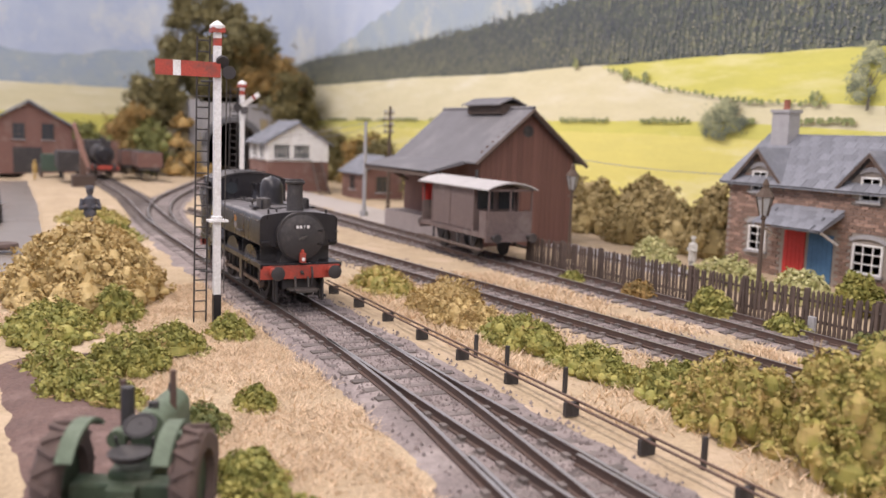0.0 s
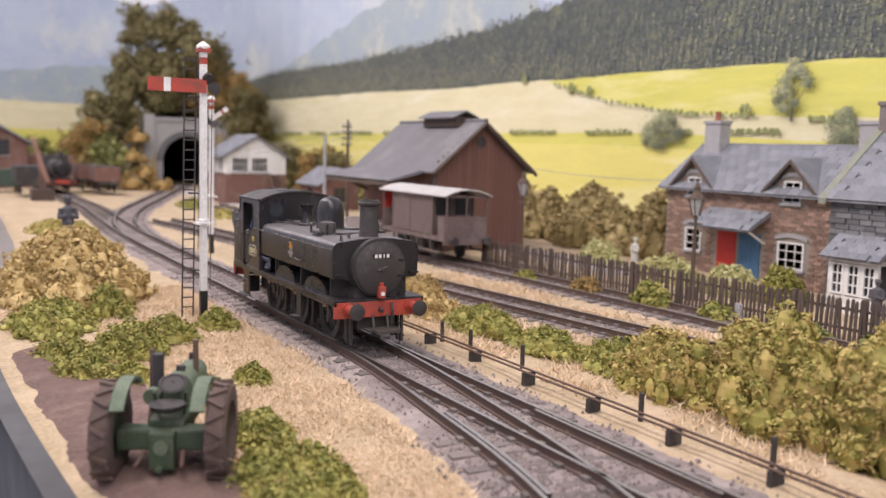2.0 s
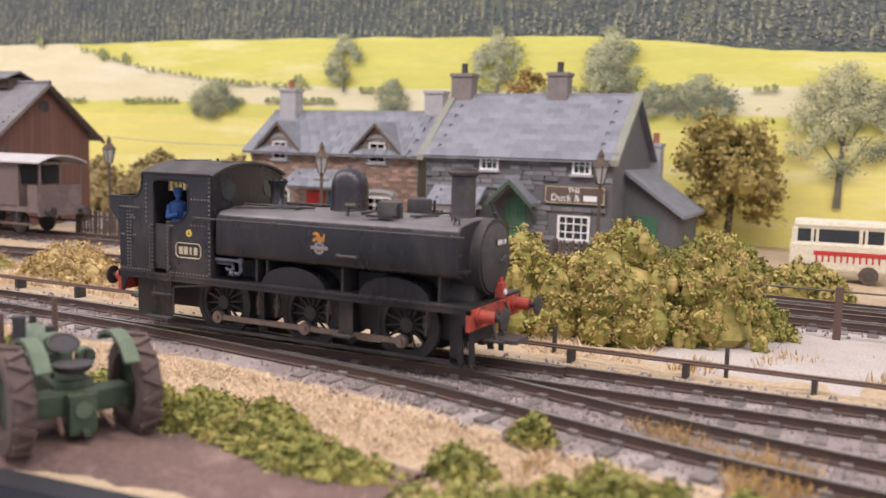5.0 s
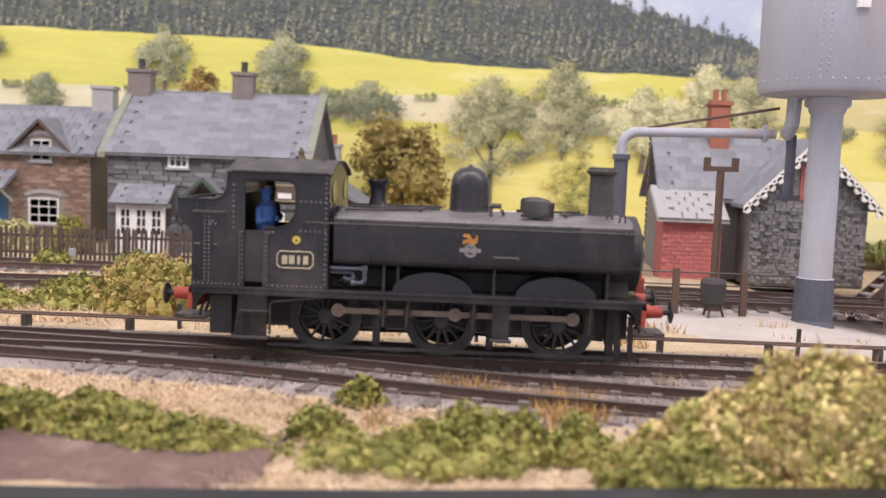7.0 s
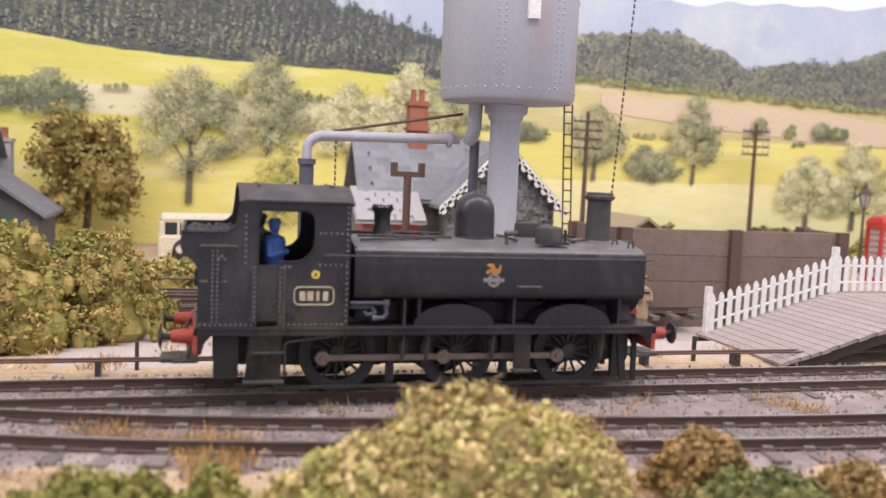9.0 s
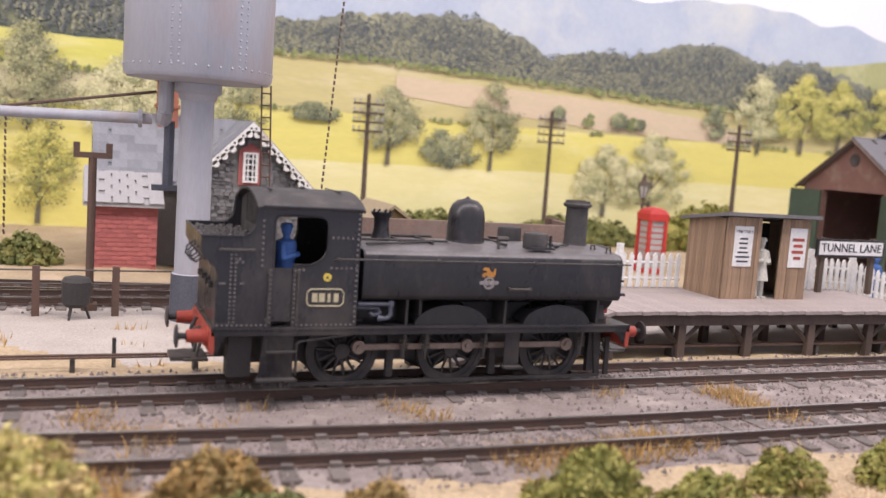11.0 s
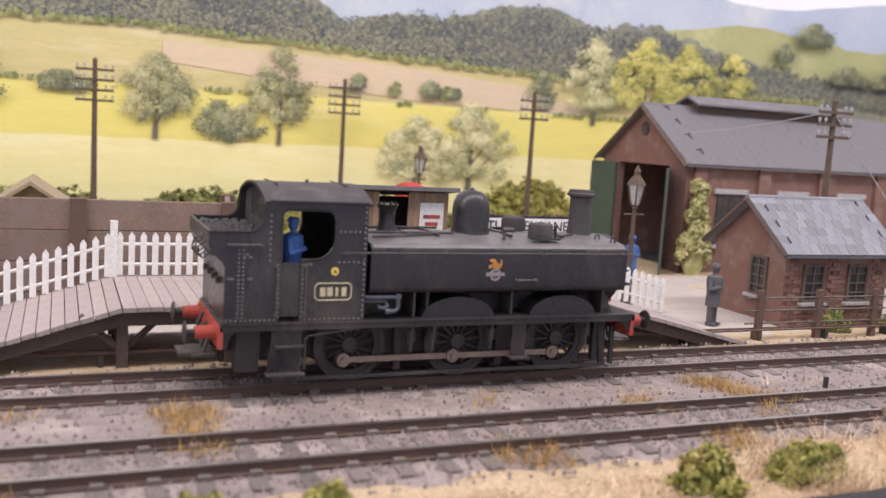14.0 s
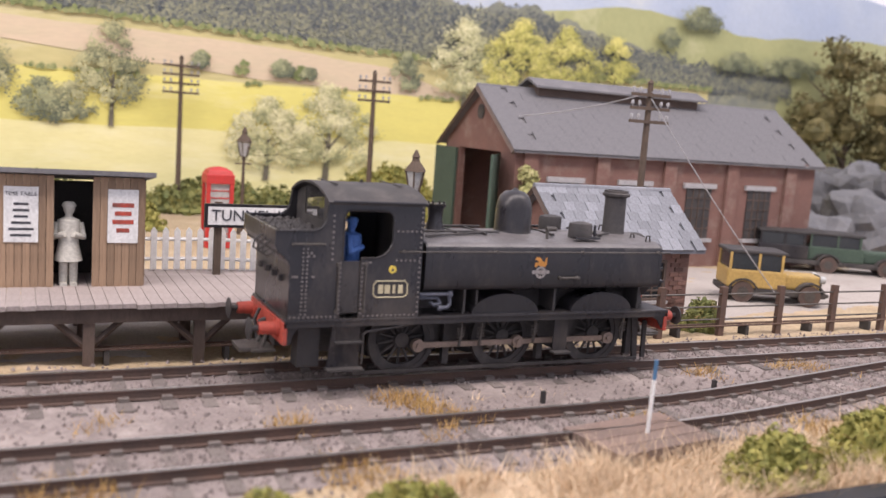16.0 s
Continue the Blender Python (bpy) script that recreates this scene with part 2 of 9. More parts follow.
DULLGREEN = mat("dull_green_door", (0.055, 0.085, 0.06), (0.045, 0.07, 0.05), rough=0.75, size=0.6, fine=0.06)
BLUE = mat("blue_door_paint", (0.06, 0.15, 0.27), (0.05, 0.125, 0.22), rough=0.6, size=0.6, fine=0.06)
PINK = mat("faded_pink_brick", (0.42, 0.13, 0.12), (0.34, 0.11, 0.105), rough=0.85, size=0.4, fine=0.06, obj=0.15)
FLINTBACK = mat("flint_mortar", (0.20, 0.19, 0.18), (0.15, 0.145, 0.14), rough=0.95, size=0.3, fine=0.05)
FLINT = mat("dark_flint_cobbles", (0.11, 0.11, 0.115), (0.2, 0.19, 0.185), rough=0.75, size=0.3, fine=0.06, obj=0.5)
POLE = mat("creosoted_pole", (0.10, 0.07, 0.05), (0.075, 0.055, 0.042), rough=0.9, size=0.6, fine=0.06, streak=4)
STEELPOLE = mat("galvanised_post", (0.40, 0.40, 0.41), (0.3, 0.3, 0.31), rough=0.55, metal=0.3, size=0.6, fine=0.06)
GLASS = mat("dark_window", (0.03, 0.035, 0.04), (0.045, 0.05, 0.055), rough=0.12, size=0.8, bump=0)
LAMPGLASS = mat("pale_lantern_glass", (0.42, 0.42, 0.4), (0.3, 0.3, 0.3), rough=0.2, size=0.3, bump=0)
TYRE = mat("dusty_tyre", (0.08, 0.056, 0.047), (0.15, 0.10, 0.08), rough=0.9, size=0.3, fine=0.05)
TRACTOR = mat("dull_green_tractor", (0.035, 0.058, 0.030), (0.055, 0.072, 0.038), rough=0.6, size=0.3, fine=0.05, c=(0.14, 0.15, 0.11))
PALEGREEN = mat("dusty_pale_green", (0.115, 0.15, 0.095), (0.075, 0.10, 0.062), rough=0.65, size=0.3, fine=0.05)
POSTER = mat("white_paper", (0.74, 0.73, 0.70), rough=0.8, bump=0)
INK = mat("dark_ink", (0.05, 0.05, 0.06), rough=0.8, bump=0)
FIGBLUE = mat("figure_blue", (0.05, 0.12, 0.33), rough=0.8, bump=0)
FIGTAN = mat("figure_tan", (0.34, 0.25, 0.15), (0.25, 0.19, 0.12), rough=0.85, size=0.3, bump=0)
FIGPALE = mat("figure_pale_coat", (0.52, 0.5, 0.44), (0.4, 0.38, 0.33), rough=0.85, size=0.3, bump=0)
FIGDARK = mat("figure_dark", (0.07, 0.08, 0.1), (0.12, 0.09, 0.08), rough=0.85, size=0.3, bump=0)
BUFF = mat("ochre_coachwork", (0.48, 0.32, 0.10), (0.4, 0.27, 0.09), rough=0.4, size=0.6, bump=0.05)
COACHCREAM = mat("cream_coachwork", (0.66, 0.6, 0.45), (0.58, 0.52, 0.4), rough=0.45, size=0.6, bump=0.05)
MUD = mat("reddish_bare_earth", (0.155, 0.095, 0.078), (0.105, 0.068, 0.058), rough=0.95, size=0.5, fine=0.09, bump=0.9, c=(0.24, 0.16, 0.135))
TERRA = mat("terracotta", (0.33, 0.12, 0.075), (0.22, 0.085, 0.06), rough=0.85, size=0.3, fine=0.05)
WHITEWASH = mat("grey_render", (0.36, 0.35, 0.35), (0.28, 0.27, 0.27), rough=0.9, size=0.3, fine=0.05)
FASCIA = mat("black_fascia_board", (0.012, 0.012, 0.014), rough=0.45, size=1.0, fine=0.1, bump=0.05)
STRAW = mat("straw_static_grass", (0.66, 0.51, 0.345), (0.55, 0.41, 0.265), rough=0.85, size=0.8, bump=0, island=0.2)
OCHRE = mat("ochre_static_grass", (0.42, 0.25, 0.08), (0.46, 0.32, 0.12), rough=0.85, size=0.8, bump=0, island=0.35)
LEAF_GREEN = leaves("green_foliage", (0.165, 0.175, 0.035), (0.25, 0.235, 0.05), (0.40, 0.35, 0.095))
LEAF_BRAMBLE = leaves("dry_golden_bramble", (0.44, 0.31, 0.12), (0.34, 0.25, 0.085), (0.58, 0.44, 0.20))
LEAF_DARK = leaves("dark_green_foliage", (0.10, 0.125, 0.035), (0.16, 0.17, 0.05), (0.28, 0.26, 0.08))
LEAF_GOLD = leaves("golden_green_foliage", (0.335, 0.295, 0.066), (0.195, 0.195, 0.042), (0.52, 0.38, 0.14), size=0.42)
TWIG = mat("golden_brown_twigs", (0.42, 0.29, 0.12), (0.30, 0.20, 0.085), rough=0.85, size=0.5, bump=0, island=0.3)
LEAF_BLOOM = leaves("pale_blossoming_foliage", (0.48, 0.43, 0.12), (0.38, 0.36, 0.10), (0.74, 0.55, 0.27), size=0.4)
LEAF_AUTUMN = leaves("autumn_foliage", (0.21, 0.155, 0.05), (0.3, 0.19, 0.06), (0.42, 0.25, 0.08))
LEAF_OCHRE = leaves("golden_olive_foliage", (0.30, 0.23, 0.065), (0.22, 0.18, 0.055), (0.42, 0.32, 0.10))
LEAF_OLIVE = leaves("olive_tree_foliage", (0.115, 0.105, 0.04), (0.16, 0.135, 0.05), (0.24, 0.195, 0.08), size=1.2)
LEAF_HEDGE = leaves("brown_green_hedge", (0.24, 0.18, 0.075), (0.3, 0.23, 0.085), (0.42, 0.33, 0.15))
LEAF_PALE = leaves("pale_flowering_foliage", (0.42, 0.4, 0.17), (0.28, 0.3, 0.09), (0.6, 0.54, 0.28))

# ---------------------------------------------------------------- ground
def step01(v):
    v = min(1, max(0, v))
    return v * v * (3 - 2 * v)


def main_y(x):
    """The running line's centre: straight, then bending to the tunnel."""
    if x > -45:
        return 0.0
    return 0.006 * (x + 45) ** 2 if x > -73 else 4.7 + 0.336 * (-73 - x)


def yard_y(x):
    """The yard road, straight on past the tunnel turnout."""
    s = min(1, max(0, (-46 - x) / 30))
    return 1.2 * s * s * (3 - 2 * s)


def dip(x, y):
    """The yard falls a little towards the timber wall."""
    return -0.55 * step01((y - 4.5) / 3) * step01((x - 4) / 4) * step01((22 - x) / 4)


def loop_y(x):
    """The front line, leaving the running line by a turnout; it ends in another."""
    xs = (-21, -16, -13.8, -11.2, -9.2, -7.6, -5.7, -3.8, -2.1, 1, 4.3, 7.5, 10)
    ys = (0, -0.25, -0.55, -0.85, -1.1, -1.5, -2.05, -2.5, -2.85, -3.2, -3.45, -3.7, -3.75)
    y = sum(np.interp(x + d, xs, ys) for d in (-1.6, -0.8, 0, 0.8, 1.6)) / 5
    return float(y) + 1.9 * step01((x - 29) / 16)


def sid_y(x):
    return 6.2 + 3.4 * min(1, max(0, (x + 36) / 32)) if x > -36 else 6.2 - 0.1 * (-36 - x)


def back_y(x):
    return 11.2 + 0.9 * min(1, max(0, (x + 45) / 25)) - 2.4 * min(1, max(0, (x + 14) / 26)) ** 2


def front_y(x):
    return -7.4 - 1.3 * math.exp(-((x + 22) / 16) ** 2) + 0.5 * math.exp(-((x - 2) / 6) ** 2) - 9 * step01((-23 - x) / 7)


def canal_y(x):
    return float(np.interp(x, [-95, -69, -46.6, -35.3, -27.5, -25], [-5.0, -5.2, -5.9, -7.5, -8.4, -10]))


def ground_z(x, y):
    z = -0.3 + 0.10 * noise.noise((x * 0.35, y * 0.35, 0)) + 0.05 * noise.noise((x * 1.7, y * 1.7, 3))
    d = min(abs(y - main_y(x)), abs(y - loop_y(x)) if x > -22 else 9, abs(y - sid_y(x)) if x < 12 else 9, abs(y - back_y(x)) if x < 12 else 9)
    k = min(1, max(0, (d - 1.2) / 0.8))
    if x < -25:
        z -= 0.55 * step01((canal_y(x) - y) / 0.7)
    return -0.245 * (1 - k) + z * k + dip(x, y)


def ground():
    xs = np.concatenate([np.arange(-152, -40, 1.2), np.arange(-40, 62, 0.3), np.arange(62, 100, 1.2)])
    ts = np.concatenate([np.linspace(0, 0.5, 70), np.linspace(0.5, 1, 24)[1:]])
    verts, faces = [], []
    for x in xs:
        f = front_y(x)
        for t in ts:
            y = f + (31.0 - f) * t
            verts.append((x, y, ground_z(x, y)))
    n = len(ts)
    for i in range(len(xs) - 1):
        for j in range(n - 1):
            faces.append((i * n + j, (i + 1) * n + j, (i + 1) * n + j + 1, i * n + j + 1))
    m = mat("scenic_ground", (0.46, 0.355, 0.225), (0.34, 0.255, 0.16), rough=0.95, size=1.1, fine=0.09, bump=1.0, c=(0.56, 0.43, 0.30))
    ob = arrays("ground", verts, faces, m)
    tagged(ob, "straw coloured scenic ground of a model railway layout", "ground", kind="structure")
    ob.data.shade_smooth()


ground()


def ribbon(name, path, half, z, material, label, wobble=0.25, step=0.25):
    """A thin uneven bed laid over the ground along a line y(x) or between two lines."""
    a, b, fy = path
    verts, faces = [], []
    xs = np.arange(a, b + step, step)
    nn = 9
    for x in xs:
        e = half + wobble * noise.noise((x * 0.9, fy(x), 7)), half + wobble * noise.noise((x * 0.9, fy(x), 17))
        for j in range(nn):
            s = j / (nn - 1)
            y = fy(x) - e[0] + (e[0] + e[1]) * s
            lip = min(1, 5 * min(s, 1 - s))
            zz = ground_z(x, y) * (1 - lip) + (z + dip(x, y)) * lip + 0.02 * noise.noise((x * 5, y * 5, 2)) * lip - 0.05 * (1 - lip)
            verts.append((x, y, zz))
    for i in range(len(xs) - 1):
        for j in range(nn - 1):
            faces.append((i * nn + j, (i + 1) * nn + j, (i + 1) * nn + j + 1, i * nn + j + 1))
    ob = arrays(name, verts, faces, material)
    ob.data.shade_smooth()
    return tagged(ob, label, "ballast" if "ballast" in name else "ground", kind="structure")


BALLAST = mat("grey_brown_ballast", (0.26, 0.215, 0.20), (0.17, 0.14, 0.128), rough=0.95, size=0.7, fine=0.07, bump=1.0, c=(0.38, 0.325, 0.295))
YARD = mat("pale_cinder_yard", (0.44, 0.395, 0.355), (0.33, 0.285, 0.25), rough=0.95, size=1.4, fine=0.06, bump=0.5)
ribbon("ballast_bed", (-112, 70, main_y), 2.0, -0.205, BALLAST, "grey brown granite ballast under the running line")
ribbon("ballast_bed", (-17, 60, loop_y), 1.75, -0.21, BALLAST, "brown weathered ballast under the front line")
ribbon("ballast_bed", (-5, 60, lambda x: loop_y(x) / 2), 1.5, -0.222, BALLAST, "grey brown ballast between the two running lines")
ribbon("ballast_bed", (-60, 12, sid_y), 1.4, -0.22, BALLAST, "weedy ash ballast under the siding")
ribbon("ballast_bed", (-75, 12, back_y), 1.5, -0.215, BALLAST, "weedy ash ballast under the back siding")
ribbon("yard_surface", (-6, 60, lambda x: 7.2 if x < 34 else 8.5), 5.0, -0.235, YARD, "pale cinder yard surface beside the line", wobble=0.5)
ribbon("yard_surface", (-100, -43, lambda x: 15.0), 2.4, -0.235, YARD, "pale cinder yard by the signal box", wobble=0.5)
ribbon("tractor_yard", (-22.5, -7.2, lambda x: front_y(x) + 1.65), 1.35, -0.17, MUD, "reddish bare earth where the tractor stands", wobble=0.2)
ribbon("lane", (-42, -29, lambda x: 18.2), 1.3, -0.22, mat("grey_lane", (0.36, 0.34, 0.34), (0.3, 0.28, 0.28), rough=0.9, size=1.0, fine=0.05), "grey lane beside the cottage hedge")


# ---------------------------------------------------------------- track
def rail(a, b, fy, off, name="rail", parent=None, step=0.5):
    prof = [(-0.085, -0.19), (-0.085, -0.165), (-0.03, -0.15), (-0.03, -0.05), (-0.04, -0.035), (-0.04, 0.0), (0.04, 0.0), (0.04, -0.035), (0.03, -0.05), (0.03, -0.15), (0.085, -0.165), (0.085, -0.19)]
    xs = np.arange(a, b + 0.01, step)
    verts, faces, n = [], [], len(prof)
    for x in xs:
        sl = (fy(x + 0.05) - fy(x - 0.05)) / 0.1
        c, s = 1 / math.hypot(1, sl), sl / math.hypot(1, sl)
        for o, z in prof:
            verts.append((x - (off + o) * s, fy(x) + (off + o) * c, z))
    for i in range(len(xs) - 1):
        for j in range(n):
            faces.append((i * n + j, i * n + (j + 1) % n, (i + 1) * n + (j + 1) % n, (i + 1) * n + j))
    ob = arrays(name, verts, faces, RUST, parent)
    ob.data.materials.append(STEEL)
    for p in ob.data.polygons:
        if p.index % n == 5:
            p.material_index = 1
    return ob


SLEEPER_MESH = None


def track(name, a, b, fy, label, count_from=-1e9, count_to=1e9, length=2.5, skip=()):
    global SLEEPER_MESH
    t = thing(name, label=label, category="railway track", kind="structure")
    rail(a, b, fy, 0.65, parent=t)
    rail(a, b, fy, -0.65, parent=t)
    if SLEEPER_MESH is None:
        bm = box(BM(), -0.13, 0.13, -1.25, 1.25, -0.33, -0.19, bevel=0.015)
        for y in (-0.65, 0.65):
            for s in (-1, 1):
                box(bm, -0.09, 0.09, y + s * 0.1 - 0.06, y + s * 0.1 + 0.06, -0.2, -0.12)
        SLEEPER_MESH = link("sleeper", bm, SLEEPER)
        first = SLEEPER_MESH
        first.parent = t
        first.matrix_basis = pose(a * K, fy(a) * K, 0)
    x = a + 0.7
    rng = random.Random(int(a * 10))
    while x < b:
        if not any(p < x < q for p, q in skip):
            sl = math.degrees(math.atan((fy(x + 0.1) - fy(x - 0.1)) / 0.2))
            again(SLEEPER_MESH, "sleeper", t, x, fy(x), rng.uniform(-0.02, 0.012), 0, 0, sl + rng.uniform(-1.5, 1.5))
        x += 0.72
    return t


track("yard_road", -104, -46, yard_y, "rusty yard road with weathered sleepers")
track("running_line", -111, 70, main_y, "bullhead running line with weathered timber sleepers")
track("front_line", -12, 62, loop_y, "front loop line with rusty rails and weathered sleepers")
lead = thing("turnout", label="turnout leading from the running line to the front loop", category="turnout", kind="structure")
rail(-21.5, -12, loop_y, 0.65, parent=lead)
rail(-21.5, -12, loop_y, -0.65, parent=lead)
rail(-12.5, -8, lambda x: loop_y(x) + 0.12, -0.65, name="check_rail", parent=lead)
rail(-12, -7, lambda x: -0.13, 0.65, name="check_rail", parent=lead)
track("siding", -60, 12, sid_y, "weedy rusty siding behind the running line")
track("back_siding", -75, 12, back_y, "rusty back siding along the paling fence")


# ---------------------------------------------------------------- the locomotive (x = 0 at its front buffers)
loco = thing("tank_locomotive", -25.45, 0, 0, label="weathered black pannier tank locomotive with red buffer beams", category="locomotive")


def tank_locomotive(L):
    FP = 1.31                                    # top of the running plate
    bm = box(BM(), -8.95, -0.38, -1.26, 1.26, FP - 0.06, FP, bevel=0.015)
    for s in (-1, 1):
        box(bm, -8.95, -0.38, s * 1.22 - 0.03, s * 1.22 + 0.03, FP - 0.15, FP - 0.05)
    part("running_plate", bm, BLACK, L)
    bm = box(BM(), -8.3, -0.6, -0.52, 0.52, 0.5, FP - 0.06)
    box(bm, -6.1, -0.75, -0.5, 0.5, FP - 0.06, 1.75)
    part("main_frame", bm, SOOT_AND_SHADE, L)
    # boiler and smokebox
    part("boiler", rod(BM(), (-6.3, 0, 2.14), (-0.7, 0, 2.14), 0.70, n=32), BLACK, L, smooth=True)
    sm = part("smokebox", rod(BM(), (-1.6, 0, 2.10), (-0.46, 0, 2.10), 0.74, n=36), SOOT_AND_SHADE, L, smooth=True)
    bm = lathe(BM(), [(0.68, 0), (0.68, 0.04), (0.62, 0.07), (0.38, 0.14), (0.1, 0.165)], 32, Matrix.Translation((-0.46, 0, 2.08)) @ Matrix.Rotation(math.pi / 2, 4, "Y"))
    part("smokebox_door", bm, SOOT_AND_SHADE, sm, smooth=True)
    bm = BM()
    for z in (1.85, 2.25):
        box(bm, -0.42, -0.36, -0.1, 0.66, z, z + 0.06)
    pieces("hinge_strap", bm, BLACK, sm)
    bm = rod(BM(), (-0.27, -0.12, 2.04), (-0.27, 0.13, 2.14), 0.022, n=8)
    rod(bm, (-0.34, 0, 2.08), (-0.24, 0, 2.08), 0.045, n=8)
    part("door_handle", bm, GREYMETAL, sm)
    part("number_board", box(BM(), -0.33, -0.31, -0.26, 0.26, 2.34, 2.47), BLACK, sm)
    bm = BM()
    for k, w in enumerate((0.07, 0.07, 0.03, 0.07)):
        y = -0.165 + 0.11 * k
        box(bm, -0.31, -0.305, y - w / 2, y + w / 2, 2.36, 2.45)
    pieces("number_bar", bm, WHITE, sm)
    part("saddle", prism(BM(), [(-0.62, FP), (-0.5, 1.7), (0.5, 1.7), (0.62, FP)], "x", -1.5, -0.62), SOOT_AND_SHADE, L)
    # pannier tanks
    for s in (-1, 1):
        side = 1.205
        turn = [(s * (side - 0.19 + 0.19 * math.cos(a)), 2.545 + 0.19 * math.sin(a)) for a in np.linspace(0, 1.45, 8)]
        foot = [(s * (side - 0.12 + 0.12 * math.sin(a)), 1.91 - 0.12 * math.cos(a)) for a in np.linspace(0, math.pi / 2, 6)]
        pr = [(s * 0.62, 1.79)] + foot + turn + [(s * 0.5, 2.80), (s * 0.02, 2.83), (s * 0.02, 2.5)]
        bm = prism(BM(), pr, "x", -6.24, -0.66)
        tk = part("pannier_tank", bm, BLACK, L, smooth=True)
        # the dusty top; its pale shoulder is a highlight painted in the colour
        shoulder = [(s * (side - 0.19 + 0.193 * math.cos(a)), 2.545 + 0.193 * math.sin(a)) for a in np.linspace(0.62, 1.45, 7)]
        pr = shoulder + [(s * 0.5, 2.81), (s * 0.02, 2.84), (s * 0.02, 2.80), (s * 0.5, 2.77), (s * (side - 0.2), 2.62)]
        part("tank_top", prism(BM(), pr, "x", -6.2, -0.70), DUST_HIGHLIGHT, tk, "dusty tank top plate with painted shoulder highlight", smooth=True)
        bm = rod(BM(), (-6.79, s * 1.285, 2.57), (-0.52, s * 1.285, 2.57), 0.017, n=6)
        rod(bm, (-6.79, s * 1.285, 2.57), (-6.82, s * 1.24, 2.55), 0.017, n=6)
        for x in (-6.72, -4.75, -2.72, -0.8):
            rod(bm, (x, s * 1.18, 2.57), (x, s * 1.30, 2.57), 0.032, n=8)
        part("handrail", bm, GREYMETAL, tk)
        bm = rod(BM(), (-3.23, s * 1.27, 2.04), (-2.80, s * 1.27, 2.04), 0.028, n=8)
        for x in (-3.23, -2.80):
            rod(bm, (x, s * 1.2, 2.04), (x, s * 1.285, 2.04), 0.036, n=8)
        part("lifting_rail", bm, GREYMETAL, tk)
        bm = BM()
        box(bm, -0.66, -0.52, s * 1.05 - 0.12, s * 1.05 + 0.12, 1.9, 1.95)
        box(bm, -0.662, -0.60, s * 1.18 - 0.03, s * 1.18 + 0.05, 2.2, 2.24)
        for x in (-0.74, -2.52, -6.1):
            box(bm, x, x + 0.012, min(s * 1.2, s * 1.209), max(s * 1.2, s * 1.209), 1.93, 2.54)
        pieces("tank_step", bm, BLACK, tk)
        yy = sorted((s * 1.2045, s * 1.2085))
        ring = BM()
        for i in range(20):
            a, b = 2 * math.pi * i / 20, 2 * math.pi * (i + 1) / 20
            prism(ring, [(-3.68 + r * math.cos(t), 2.15 + r * math.sin(t)) for r, t in ((0.085, a), (0.125, a), (0.125, b), (0.085, b))], "y", *yy)
        for k in range(4):
            a = k * math.pi / 4
            rod(ring, (-3.68 - 0.09 * math.cos(a), s * 1.206, 2.15 - 0.09 * math.sin(a)), (-3.68 + 0.09 * math.cos(a), s * 1.206, 2.15 + 0.09 * math.sin(a)), 0.008, n=4)
        box(ring, -3.88, -3.48, min(s * 1.206, s * 1.211), max(s * 1.206, s * 1.211), 2.12, 2.19)
        part("crest_wheel", ring, CRESTGREY, tk, "faded grey crest wheel and band")
        lion = [(-3.80, 2.26), (-3.74, 2.30), (-3.70, 2.27), (-3.58, 2.27), (-3.55, 2.33), (-3.55, 2.44), (-3.58, 2.44), (-3.60, 2.36), (-3.66, 2.38), (-3.70, 2.45), (-3.80, 2.46), (-3.84, 2.41), (-3.77, 2.40), (-3.74, 2.36), (-3.82, 2.34), (-3.84, 2.29)]
        part("crest_lion", prism(BM(), lion, "y", *yy), ORANGE, tk, "orange painted crest emblem")
    bm = BM()
    for x in (-5.3, -4.7, -3.1, -1.9):
        box(bm, x, x + 0.05, -0.6, 0.6, 2.815, 2.86)
    for s in (-1, 1):
        rod(bm, (-6.1, s * 0.45, 2.86), (-4.3, s * 0.45, 2.86), 0.025, n=6)
        rod(bm, (-6.1, s * 0.8, 2.81), (-4.6, s * 0.45, 2.85), 0.022, n=6)
        rod(bm, (-2.0, s * 0.6, 2.84), (-1.5, s * 0.35, 2.86), 0.022, n=6)
    for x, y in ((-0.85, -0.9), (-0.85, 0.9), (-1.05, -0.6)):
        pipe(bm, [(x - 0.06, y, 2.74), (x - 0.04, y, 2.88), (x + 0.04, y, 2.88), (x + 0.06, y, 2.74)], 0.018, n=5)
    pieces("top_pipe", bm, SOOT_AND_SHADE, L)
    # boiler mountings
    bm = lathe(BM(), [(0.34, 2.72), (0.28, 2.79), (0.245, 2.88), (0.235, 3.62), (0.30, 3.66), (0.31, 3.71), (0.27, 3.73), (0.265, 3.78), (0.2, 3.78), (0.19, 3.3)], 28, Matrix.Translation((-1.15, 0, 0)))
    part("chimney", bm, SOOT_AND_SHADE, L, smooth=True)
    bm = lathe(BM(), [(0.46, 2.72), (0.41, 2.80), (0.39, 2.90), (0.385, 3.30), (0.365, 3.45), (0.31, 3.58), (0.21, 3.67), (0.08, 3.70), (0.05, 3.72), (0.02, 3.75)], 32, Matrix.Translation((-3.74, 0, 0)))
    part("dome", bm, BLACK, L, smooth=True)
    bm = lathe(BM(), [(0.27, 2.76), (0.2, 2.84), (0.15, 3.05), (0.16, 3.25), (0.21, 3.32), (0.22, 3.37), (0.12, 3.37)], 20, Matrix.Translation((-5.56, 0, 0)))
    for k in range(8):
        a = k * math.pi / 4
